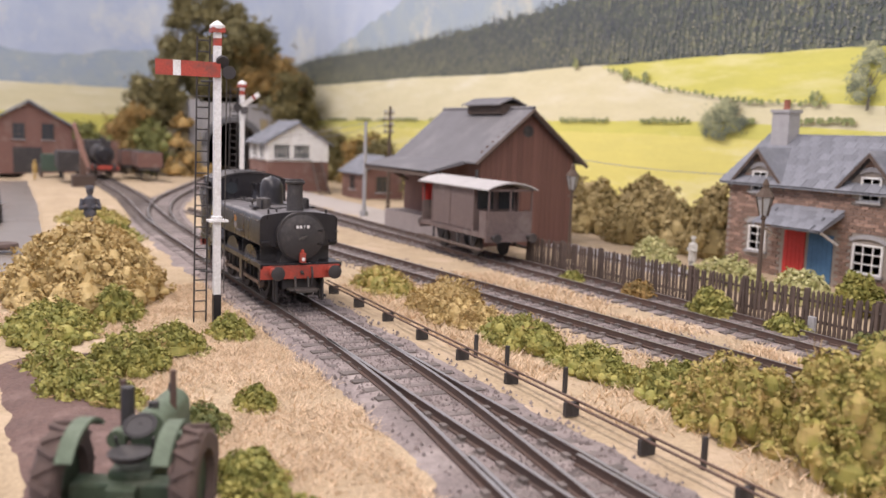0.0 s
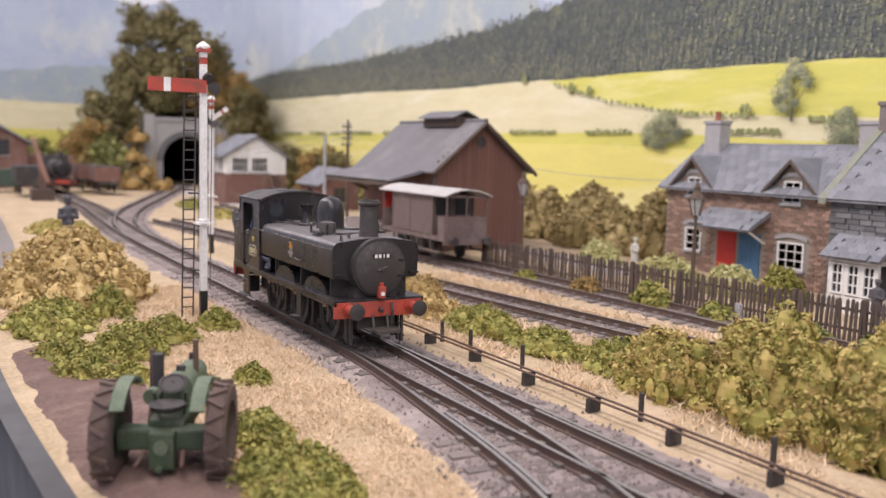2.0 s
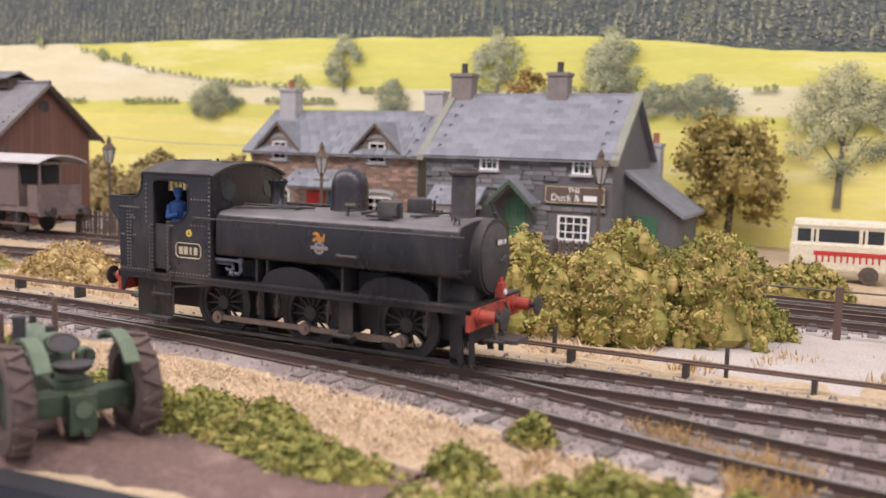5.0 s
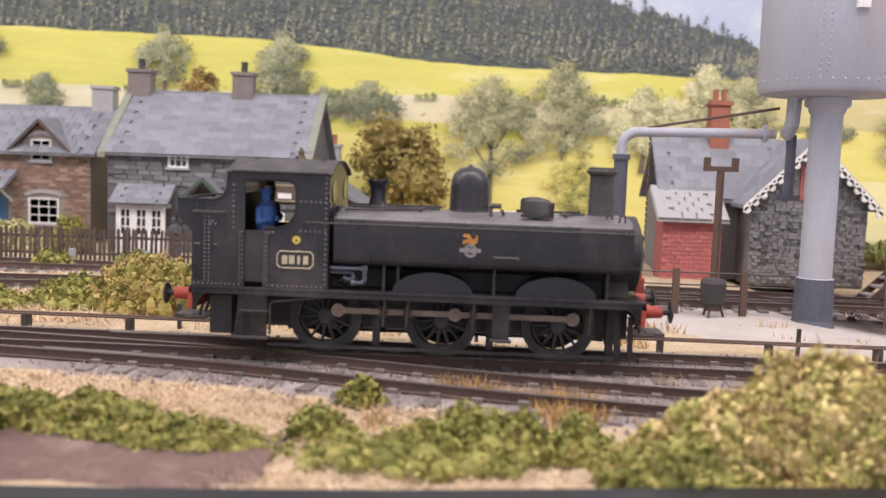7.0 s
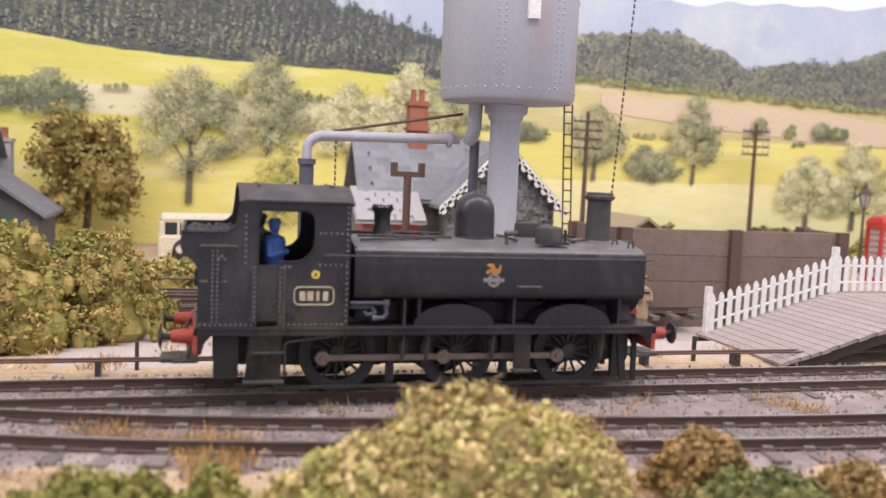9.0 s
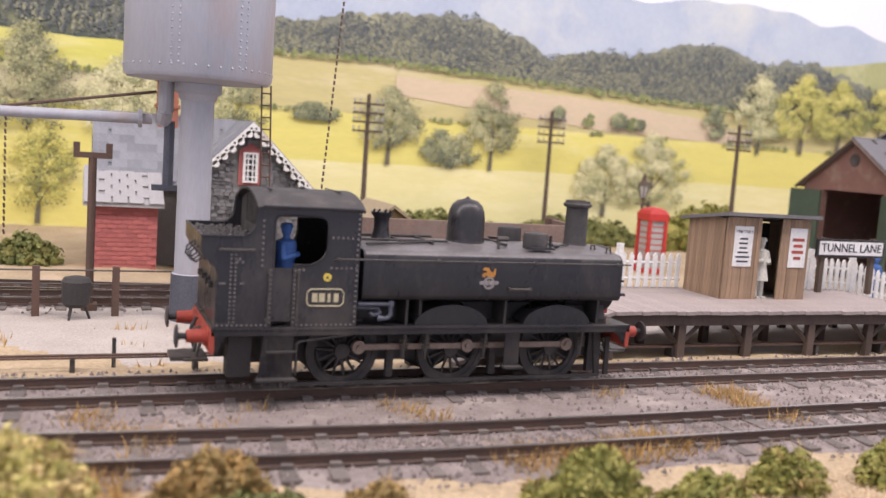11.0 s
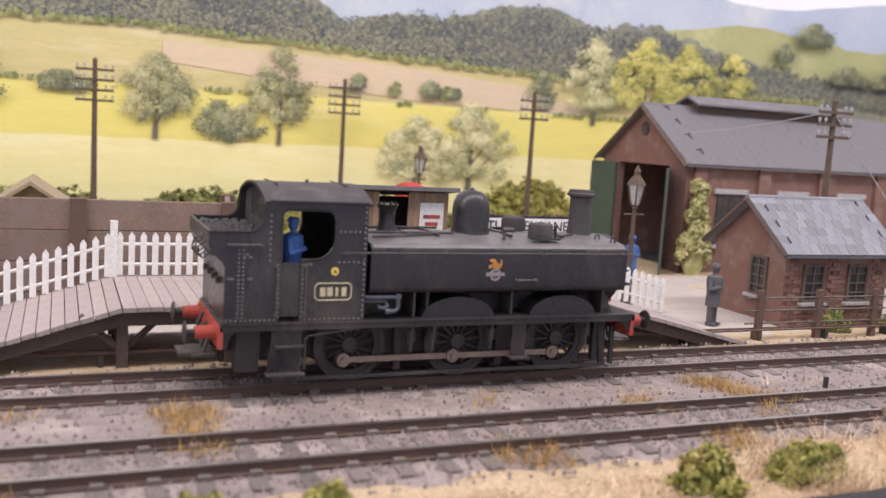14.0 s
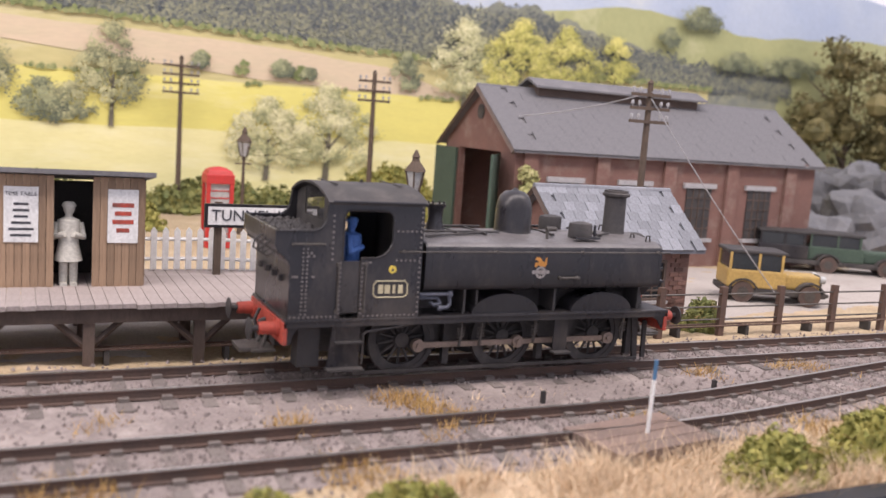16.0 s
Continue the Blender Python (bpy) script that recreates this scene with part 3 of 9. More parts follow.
        rod(bm, (-5.56 + 0.17 * math.cos(a), 0.17 * math.sin(a), 3.37), (-5.56 + 0.17 * math.cos(a), 0.17 * math.sin(a), 3.41), 0.022, n=5)
    part("safety_valve_cover", bm, BLACK, L, smooth=True)
    for s in (-1, 1):
        bm = lathe(BM(), [(0.27, 2.76), (0.27, 3.05), (0.25, 3.10), (0.1, 3.13)], 20, Matrix.Translation((-2.43, s * 0.62, 0)) @ Matrix.Diagonal((1, 0.8, 1, 1)))
        f = part("tank_filler", bm, SOOT_AND_SHADE, L, smooth=True)
        bm = box(BM(), -2.76, -2.16, s * 0.92 - 0.07, s * 0.92 + 0.07, 2.80, 2.85)
        rod(bm, (-2.15, s * 0.75, 2.8), (-2.15, s * 0.75, 3.08), 0.03, n=6)
        part("filler_step", bm, BLACK, f)
    bm = rod(BM(), (-3.32, -0.75, 2.75), (-3.32, -0.75, 3.02), 0.035, n=8)
    rod(bm, (-3.36, -0.75, 2.98), (-3.12, -0.75, 2.98), 0.05, n=8)
    pieces("feed_pipe", bm, GREYMETAL, L)
    # cab
    R = 1.22
    for s in (-1, 1):
        y0, y1 = sorted((s * R - 0.025, s * R + 0.025))
        def arc(cx, cz, r, a, b):
            return [(cx + r * math.cos(t), cz + r * math.sin(t)) for t in np.linspace(math.radians(a), math.radians(b), 9)]
        opening = [(-7.56, FP), (-7.56, 2.44)] + arc(-7.33, 2.82, 0.38, -90, 0) + [(-6.95, 3.1)] + arc(-7.13, 3.14, 0.18, 0, 90) + arc(-7.80, 3.20, 0.12, 90, 180) + [(-7.92, FP)]
        bm = prism(BM(), [(-8.06, FP), (-8.06, 3.47), (-6.34, 3.47), (-6.34, FP)] + opening, "y", y0, y1)
        cab = part("cab_side", bm, BLACK, L)
        bm = prism(BM(), [(-7.92, FP + 0.1), (-7.92, 2.38), (-7.56, 2.38), (-7.56, FP + 0.1)], "y", s * 1.19 - 0.015, s * 1.19 + 0.015)
        part("cab_door", bm, BLACK, cab)
        # beading round the opening
        edge = [(x, s * 1.25, z) for x, z in opening[1:-1]] + [(-7.92, s * 1.25, 2.4)]
        part("beading", pipe(BM(), edge, 0.02, n=5), BLACK, cab)
        part("rain_strip", rod(BM(), (-8.16, s * 1.285, 3.475), (-6.34, s * 1.285, 3.475), 0.026, n=6), BLACK, cab)
        bm = BM()
        for x in (-7.99, -7.47):
            rod(bm, (x, s * 1.285, 1.45), (x, s * 1.285, 2.32), 0.018, n=6)
            for z in (1.45, 2.32):
                rod(bm, (x, s * 1.22, z), (x, s * 1.295, z), 0.05, 0.04, n=8)
        part("grab_rail", bm, GREYMETAL, cab)
        bm = BM()
        ya, yb = sorted((s * 1.243, s * 1.261))
        def stud(x, z, d=0.034):
            box(bm, x - d / 2, x + d / 2, ya, yb, z - d / 2, z + d / 2)
        for x in np.arange(-7.46, -6.36, 0.092):
            stud(x, FP + 0.045)
        for x in np.arange(-6.86, -6.36, 0.092):
            stud(x, 2.95)
            stud(x, 2.40)
        for z in np.arange(FP + 0.1, 3.42, 0.095):
            stud(-6.385, z)
        for z in np.arange(FP + 0.1, 2.36, 0.085):
            stud(-7.955, z)
            stud(-7.525, z)
        for z in np.arange(2.42, 3.3, 0.1):
            stud(-8.12, z)
        for x in (-7.45, -7.38):
            stud(x, 2.36, 0.04)
        part("riveting", bm, RIVET, cab)
        # bunker side, flaring out towards its rim
        flare = [(-8.90, FP), (-8.90, 2.30)] + [(-8.90 - 0.28 * (t * t * (3 - 2 * t)), 2.30 + 0.36 * t) for t in (0.25, 0.5, 0.75, 1)] + [(-9.18, 2.93)]
        notch = [(-8.52, 2.93)] + arc(-8.52, 3.2, 0.27, -90, 0) + [(-8.22, 3.47), (-8.06, 3.47), (-8.06, FP)]
        bk = part("bunker_side", prism(BM(), flare + notch, "y", y0, y1), BLACK, L)
        edge = [(-9.18, s * 1.25, 2.93)] + [(x, s * 1.25, z) for x, z in notch[:-3]] + [(-8.22, s * 1.25, 3.45)]
        part("beading", pipe(BM(), edge, 0.02, n=5), BLACK, bk)
        bm = rod(BM(), (-8.86, s * 1.28, 2.70), (-8.28, s * 1.28, 2.70), 0.022, n=6)
        for x in (-8.86, -8.28):
            rod(bm, (x, s * 1.22, 2.67), (x, s * 1.28, 2.70), 0.022, n=6)
        part("bunker_rail", bm, GREYMETAL, bk)
        bm = BM()
        for z in np.arange(FP + 0.1, 2.66, 0.075):
            stud(-8.66, z, 0.03)
            stud(-8.58, z, 0.03)
        for x in np.arange(-8.86, -8.0, 0.085):
            stud(x, FP + 0.045)
        for x in (-8.56, -8.46, -8.51):
            stud(x, 2.48 if x != -8.51 else 2.53, 0.04)
        for x in (-8.84, -8.80, -8.76, -8.48, -8.44):
            stud(x, 2.10, 0.03)
        part("riveting", bm, RIVET, bk)
        # number plate: plain bars in a cream border with cut corners
        bm = BM()
        a0, a1, q0, q1, w = -7.29, -6.61, 1.70, 2.01, 0.024
        yy = sorted((s * 1.245, s * 1.260))
        cut = [(a0 + 0.06, q0), (a1 - 0.06, q0), (a1, q0 + 0.06), (a1, q1 - 0.06), (a1 - 0.06, q1), (a0 + 0.06, q1), (a0, q1 - 0.06), (a0, q0 + 0.06), (a0 + 0.06, q0)]
        for p, q in zip(cut, cut[1:]):
            rod(bm, (p[0], s * 1.25, p[1]), (q[0], s * 1.25, q[1]), w / 2, n=5)
        for k, wd in enumerate((0.10, 0.105, 0.05, 0.09)):
            c = a0 + 0.145 + 0.132 * k
            box(bm, c - wd / 2, c + wd / 2, *yy, q0 + 0.075, q1 - 0.075)
        part("number_plate", bm, CREAM, cab, "cream edged number plate")
        bm = rod(BM(), (-6.93, s * 1.24, 2.23), (-6.93, s * 1.256, 2.23), 0.075, n=16)
        spot = part("route_spot", bm, YELLOW, cab, "small yellow route disc")
        part("spot_letter", prism(BM(), [(-6.965, 2.20), (-6.93, 2.27), (-6.895, 2.20)], "y", *sorted((s * 1.254, s * 1.26))), INK, spot)
    top = [(1.28 * u, 3.465 + 0.27 * (1 - abs(u) ** 2.3)) for u in np.linspace(-1, 1, 19)]
    part("cab_roof", prism(BM(), top + [(y * 0.985, z - 0.045) for y, z in top[::-1]], "x", -8.24, -6.28), SOOT_AND_SHADE, L, smooth=True)
    bm = BM()
    for x in (-7.9, -6.6):
        box(bm, x, x + 0.03, -0.6, 0.6, 3.725, 3.745)
    rod(bm, (-7.2, 0, 3.7), (-7.2, 0, 3.79), 0.03, n=6)
    pieces("roof_strip", bm, SOOT_AND_SHADE, L)
    inner = [(y * 0.95, z - 0.05) for y, z in top]
    F = part("cab_front", prism(BM(), [(-1.2, FP)] + inner + [(1.2, FP)], "x", -6.37, -6.33), BLACK, L)
    for s in (-1, 1):
        part("spectacle", rod(BM(), (-6.335, s * 0.72, 3.15), (-6.315, s * 0.72, 3.15), 0.22, n=18), GLASS, F)
    bm = prism(BM(), [(-1.2, FP), (-1.2, 3.44), (-0.95, 3.52), (-0.62, 3.58), (-0.62, 3.05), (0.62, 3.05), (0.62, 3.58), (0.95, 3.52), (1.2, 3.44), (1.2, FP)], "x", -8.12, -8.07)
    bk = part("cab_back", bm, SOOT_AND_SHADE, L)
    bm = BM()
    for y in np.arange(-0.56, 0.57, 0.14):
        rod(bm, (-8.1, y, 3.05), (-8.1, y, 3.6), 0.014, n=5)
    pieces("window_bar", bm, GREYMETAL, bk)
    prof = flare + [(x + 0.05, z) for x, z in flare[::-1]]
    bb = part("bunker_back", prism(BM(), prof, "y", -1.2, 1.2), BLACK, L)
    bm = BM()
    for y in (-0.75, -0.25, 0.25, 0.75):
        box(bm, -8.97, -8.89, y - 0.06, y + 0.06, 1.95, 2.06)
    for y in (-0.9, -0.55, -0.2):
        pipe(bm, [(-9.17, y, 2.72), (-9.30, y, 2.62), (-9.32, y, 2.48), (-9.22, y, 2.42), (-9.12, y, 2.5)], 0.018, n=5)
    pieces("lamp_iron", bm, SOOT_AND_SHADE, bb)
    part("bunker_rim", box(BM(), -9.19, -9.13, -1.22, 1.22, 2.90, 2.945, bevel=0.01), BLACK, bb)
    bm = box(BM(), -9.12, -8.12, -1.18, 1.18, 2.5, 2.84)
    rng = random.Random(4)
    for _ in range(260):
        bmesh.ops.create_icosphere(bm, subdivisions=1, radius=rng.uniform(0.03, 0.075), matrix=pose(rng.uniform(-9.08, -8.2), rng.uniform(-1.1, 1.1), rng.uniform(2.83, 2.88), rng.uniform(0, 90), 0, rng.uniform(0, 90)))
    part("coal", bm, SOOT_AND_SHADE, L, "levelled coal in the bunker")
    # splashers
    for x in (-4.37, -2.05):
        for s in (-1, 1):
            pts = [(x + 0.76 * math.cos(a), FP - 0.01 + 0.40 * math.sin(a)) for a in np.linspace(0, math.pi, 21)]
            part("splasher", prism(BM(), pts, "y", s * 0.62, s * 1.12), BLACK, L)
    bm = pipe(BM(), [(-6.3, -1.14, 1.72), (-5.74, -1.14, 1.72), (-5.66, -1.14, 1.70), (-5.64, -1.14, 1.52), (-5.70, -1.14, 1.45), (-5.86, -1.14, 1.45)], 0.04)
    pipe(bm, [(-6.3, -1.1, 1.64), (-5.9, -1.1, 1.64), (-5.84, -1.12, 1.54), (-5.98, -1.12, 1.5), (-6.05, -1.12, 1.56)], 0.035)
    rod(bm, (-5.65, -1.14, 1.68), (-5.65, -1.14, 1.78), 0.06)
    rod(bm, (-5.9, -1.16, 1.45), (-5.82, -1.16, 1.45), 0.055)
    part("injector", bm, DARKGREY, L, "grey injector pipework")
    bm = BM()
    for x in (-5.32, -5.05, -3.24, -1.12):
        box(bm, x, x + 0.05, -1.08, 1.08, FP, 1.82)
    pieces("tank_bracket", bm, SOOT_AND_SHADE, L)
    # beams and buffers
    for x0, x1, nm in ((-0.46, -0.38, "front"), (-8.97, -8.89, "rear")):
        beam = part("buffer_beam", box(BM(), x0, x1, -1.25, 1.25, 0.84, FP - 0.06, bevel=0.015), BEAMRED, L, "red buffer beam")
        d = 1 if nm == "front" else -1
        xb = x1 if d > 0 else x0
        for s in (-1, 1):
            bm = rod(BM(), (xb, s * 0.87, 1.09), (xb + d * 0.06, s * 0.87, 1.09), 0.17, n=18)
            rod(bm, (xb + d * 0.05, s * 0.87, 1.09), (xb + d * 0.36, s * 0.87, 1.09), 0.13, 0.115, n=18)
            part("buffer_shank", bm, BEAMRED, beam)
            bm = rod(BM(), (xb + d * 0.35, s * 0.87, 1.09), (xb + d * 0.52, s * 0.87, 1.09), 0.06, n=12)
            lathe(bm, [(0.20, 0), (0.21, 0.025), (0.15, 0.05), (0.02, 0.06)], 22, Matrix.Translation((xb + d * 0.51, s * 0.87, 1.09)) @ Matrix.Rotation(d * math.pi / 2, 4, "Y"))
            part("buffer_head", bm, SOOT_AND_SHADE, beam, smooth=True)
        lo, hi = sorted((xb - d * 0.1, xb + d * 0.34))
        bm = box(BM(), lo, hi, -0.45, 0.45, 0.52, 0.56)
        lo, hi = sorted((xb + d * 0.2, xb + d * 0.56))
        box(bm, lo, hi, -0.32, 0.32, 0.5, 0.58, bevel=0.01)
        for s in (-1, 1):
            rod(bm, (xb, s * 0.2, 0.9), (xb + d * 0.1, s * 0.2, 0.55), 0.035)
        part("coupling", bm, GREYMETAL, beam)
        bm = rod(BM(), (xb, 0, 1.05), (xb + d * 0.14, 0, 1.0), 0.05)
        pipe(bm, [(xb + d * 0.05, 0.3, 1.2), (xb + d * 0.14, 0.3, 1.0), (xb + d * 0.08, 0.3, 0.62)], 0.035)
        part("draw_hook", bm, SOOT_AND_SHADE, beam)
    bm = box(BM(), -0.40, -0.22, -0.09, 0.09, FP + 0.02, FP + 0.32, bevel=0.02)
    rod(bm, (-0.31, 0, FP + 0.32), (-0.31, 0, FP + 0.42), 0.05)
    lp = part("head_lamp", bm, BEAMRED, L, "small red head lamp")
    part("lens", rod(BM(), (-0.23, 0, FP + 0.14), (-0.19, 0, FP + 0.14), 0.055, n=12), WHITE, lp)
    # steps, guard irons, brake gear
    for s in (-1, 1):
        st = part("footstep", prism(BM(), [(-8.1, 0.36), (-8.02, 1.2), (-7.48, 1.2), (-7.48, 0.36)], "y", s * 1.17 - 0.02, s * 1.17 + 0.02), BLACK, L)
        for z, d in ((0.34, 0.2), (0.84, 0.12)):
            part("tread", box(BM(), -8.13 if z < 0.5 else -7.98, -7.43, min(s * 1.12, s * (1.17 + d)), max(s * 1.12, s * (1.17 + d)), z, z + 0.035), SOOT_AND_SHADE, st)
        st = part("footstep", box(BM(), -3.22, -2.90, s * 1.17 - 0.02, s * 1.17 + 0.02, 0.48, 1.2), BLACK, L)
        part("tread", box(BM(), -3.26, -2.86, min(s * 1.12, s * 1.36), max(s * 1.12, s * 1.36), 0.46, 0.495), SOOT_AND_SHADE, st)
        bm = pipe(BM(), [(-7.42, s * 1.2, 0.42), (-7.42, s * 1.2, 0.98), (-7.36, s * 1.2, 1.04), (-6.4, s * 1.2, 1.16)], 0.026)
        part("step_rail", bm, BLACK, L)
        part("valance_end", prism(BM(), [(-8.93, 1.25), (-8.93, 0.84), (-8.82, 0.84), (-8.78, 1.02), (-8.66, 1.16), (-8.5, 1.2), (-8.5, 1.25)], "y", s * 1.2 - 0.02, s * 1.2 + 0.02), BLACK, L)
        part("valance_end", prism(BM(), [(-0.42, 1.25), (-0.42, 0.9), (-0.5, 0.9), (-0.62, 1.08), (-0.8, 1.18), (-0.8, 1.25)], "y", s * 1.2 - 0.02, s * 1.2 + 0.02), BLACK, L)
        bm = BM()
        for x in (-5.52, -3.32, -1.02):
            box(bm, x, x + 0.14, s * 0.66 - 0.05, s * 0.66 + 0.08, 0.2, 1.1)
        prism(bm, [(-0.95, 1.1), (-0.78, 1.1), (-0.72, 0.12), (-0.84, 0.12)], "y", s * 0.72 - 0.03, s * 0.72 + 0.03)
        prism(bm, [(-0.62, 0.95), (-0.52, 0.95), (-0.5, 0.12), (-0.6, 0.12)], "y", s * 0.72 - 0.03, s * 0.72 + 0.03)
        box(bm, -7.5, -0.9, s * 0.95 - 0.03, s * 0.95 + 0.03, 0.15, 0.21)
        box(bm, -8.62, -8.2, s * 0.8 - 0.2, s * 0.8 + 0.2, 0.36, 1.1)
        pieces("brake_hanger", bm, SOOT_AND_SHADE, L)
        bm = BM()
        for x in (-5.3, -4.85, -3.6, -1.4):
            rod(bm, (x, s * 1.0, 0.62), (x + 0.04, s * 1.0, 1.2), 0.035, n=6)
            for k in range(4):
                rod(bm, (x - 0.06, s * 1.0, 0.8 + 0.06 * k), (x + 0.1, s * 1.0, 0.83 + 0.06 * k), 0.022, n=5)
        pieces("spring_hanger", bm, GREYMETAL, L)


def wheel_mesh():
    bm = BM()
    turn = Matrix.Rotation(math.pi / 2, 4, "X")
    n = 36
    for r0, r1, d in ((0.60, 0.705, 0.07), (0.50, 0.60, 0.05)):
        ring = []
        for i in range(n):
            a = 2 * math.pi * i / n
            ring.append([bm.verts.new((r * math.cos(a), y, r * math.sin(a))) for r, y in ((r0, -d), (r1, -d), (r1, d), (r0, d))])
        for i in range(n):
            p, q = ring[i], ring[(i + 1) % n]
            for j in range(4):
                bm.faces.new((p[j], p[(j + 1) % 4], q[(j + 1) % 4], q[j]))
    for k in range(14):
        a = 2 * math.pi * k / 14
        rod(bm, (0.1 * math.cos(a), 0, 0.1 * math.sin(a)), (0.53 * math.cos(a), 0, 0.53 * math.sin(a)), 0.035, 0.025, n=6)
    rod(bm, (0, -0.09, 0), (0, 0.09, 0), 0.15, n=16)
    rod(bm, (0.3, -0.1, 0), (0.3, 0.09, 0), 0.11, n=12)
    pts = [(0.53 * math.cos(a), 0.53 * math.sin(a)) for a in np.linspace(math.pi - 0.55, math.pi + 0.55, 8)]
    prism(bm, pts, "y", -0.05, 0.05)
    return bm


tank_locomotive(loco)
WHEELS, RODS = [], []
WX = (-6.43, -4.19, -1.95)
first = part("driving_wheel", wheel_mesh(), SOOT_AND_SHADE, loco, "black spoked driving wheel", smooth=True)
WHEELS.append((first, WX[0], -0.66))
for i, (wx, wy) in enumerate([(x, y) for y in (-0.66, 0.66) for x in WX][1:]):
    o = again(first, "driving_wheel", loco)
    o["label"] = "black spoked driving wheel"
    WHEELS.append((o, wx, wy))
for s in (-1, 1):
    bm = BM()
    for a, b in zip(WX, WX[1:]):
        box(bm, a, b, -0.03, 0.03, -0.055, 0.055)
    for x in WX:
        rod(bm, (x, -0.06, 0), (x, 0.06, 0), 0.13, n=16)
        rod(bm, (x, -0.1, 0), (x, 0.1, 0), 0.055, n=10)
    RODS.append((part("coupling_rod", bm, RODSTEEL, loco, "oily steel coupling rod"), s))


def figure(name, x, y, z, rz, material, label, coat=1.0, pose_kind="stand", scale=1.0):
    """A plain painted model figure, one mesh."""
    bm = BM()
    if pose_kind == "sit":
        lathe(bm, [(0.16, 0.0), (0.2, 0.15), (0.19, 0.4), (0.2, 0.62), (0.08, 0.7), (0.07, 0.74), (0.11, 0.8), (0.12, 0.92), (0.05, 1.0)], 12)
        rod(bm, (0, -0.05, 0.1), (0.0, -0.55, 0.2), 0.09)
        rod(bm, (0, -0.55, 0.2), (0.0, -0.6, -0.2), 0.07)
    else:
        for s in (-1, 1):
            rod(bm, (s * 0.1, 0, 0), (s * 0.1, 0, 0.85), 0.09, 0.1)
            box(bm, s * 0.1 - 0.07, s * 0.1 + 0.07, -0.2, 0.09, 0, 0.08)
        lathe(bm, [(0.22 * coat, 0.55), (0.2, 0.95), (0.24, 1.3), (0.22, 1.42), (0.08, 1.48), (0.07, 1.53), (0.11, 1.6), (0.115, 1.7), (0.06, 1.79)], 12)
    sh = 0.6 if pose_kind == "sit" else 1.36
    for s in (-1, 1):
        pipe(bm, [(s * 0.23, 0, sh), (s * 0.29, -0.05, sh - 0.3), (s * 0.08, -0.24, sh - 0.22)], 0.065, n=8)
    lathe(bm, [(0.15, sh + 0.34), (0.14, sh + 0.38), (0.1, sh + 0.44)], 10)
    bmesh.ops.scale(bm, vec=(scale,) * 3, verts=bm.verts)
    ob = link(name, bm, material, smooth=True)
    ob.matrix_basis = pose(x * K, y * K, z * K, 0, 0, rz)
    return tagged(ob, label, "figure")


driver = figure("driver_figure", -25.45 - 7.62, -0.8, 1.62, 60, FIGBLUE, "plain blue model figure in the locomotive cab", scale=0.85)
fireman = figure("fireman_figure", -25.45 - 7.8, 0.35, 1.55, 110, FIGDARK, "plain dark model figure in the locomotive cab", scale=0.9)


# ---------------------------------------------------------------- painted backdrop, a curved board
def on_board(u, off=0.0):
    if u > -128:
        return (u, 30.5 - off)
    a = min((-128 - u) / 22, math.pi / 2)
    x, y = -128 - (22 - off) * math.sin(a), 8.5 + (22 - off) * math.cos(a)
    rest = max(0, (-128 - u) - 22 * math.pi / 2)
    return (x, y - rest)


def paint(name, a, b=None, c=None, size=3.0, fine=0.25, island=0.0, streak=1.0):
    return mat(name, a, b, rough=0.9, size=size, fine=fine, bump=0, c=c, island=island, grain=0.1, streak=streak)


backdrop = thing("backdrop", label="painted countryside backdrop board with hills, woods and fields", category="backdrop", kind="structure")


def layer(name, top, bottom, material, off, rough_top=0.0, freq=1.0, step=0.5):
    u0, u1 = top[0][0], top[-1][0]
    us = np.arange(u0, u1 + step / 2, step)
    zt = np.interp(us, [p[0] for p in top], [p[1] for p in top])
    zb = np.interp(us, [p[0] for p in bottom], [p[1] for p in bottom])
    verts, faces = [], []
    for u, a, b in zip(us, zt, zb):
        x, y = on_board(u, off)
        a += rough_top * noise.noise((u * freq, 3, off * 9)) + 0.5 * rough_top * noise.noise((u * freq * 3.1, 5, off))
        verts += [(x, y, b), (x, y, a)]
    for i in range(len(us) - 1):
        faces.append((2 * i, 2 * i + 2, 2 * i + 3, 2 * i + 1))
    return arrays(name, verts, faces, material, backdrop)


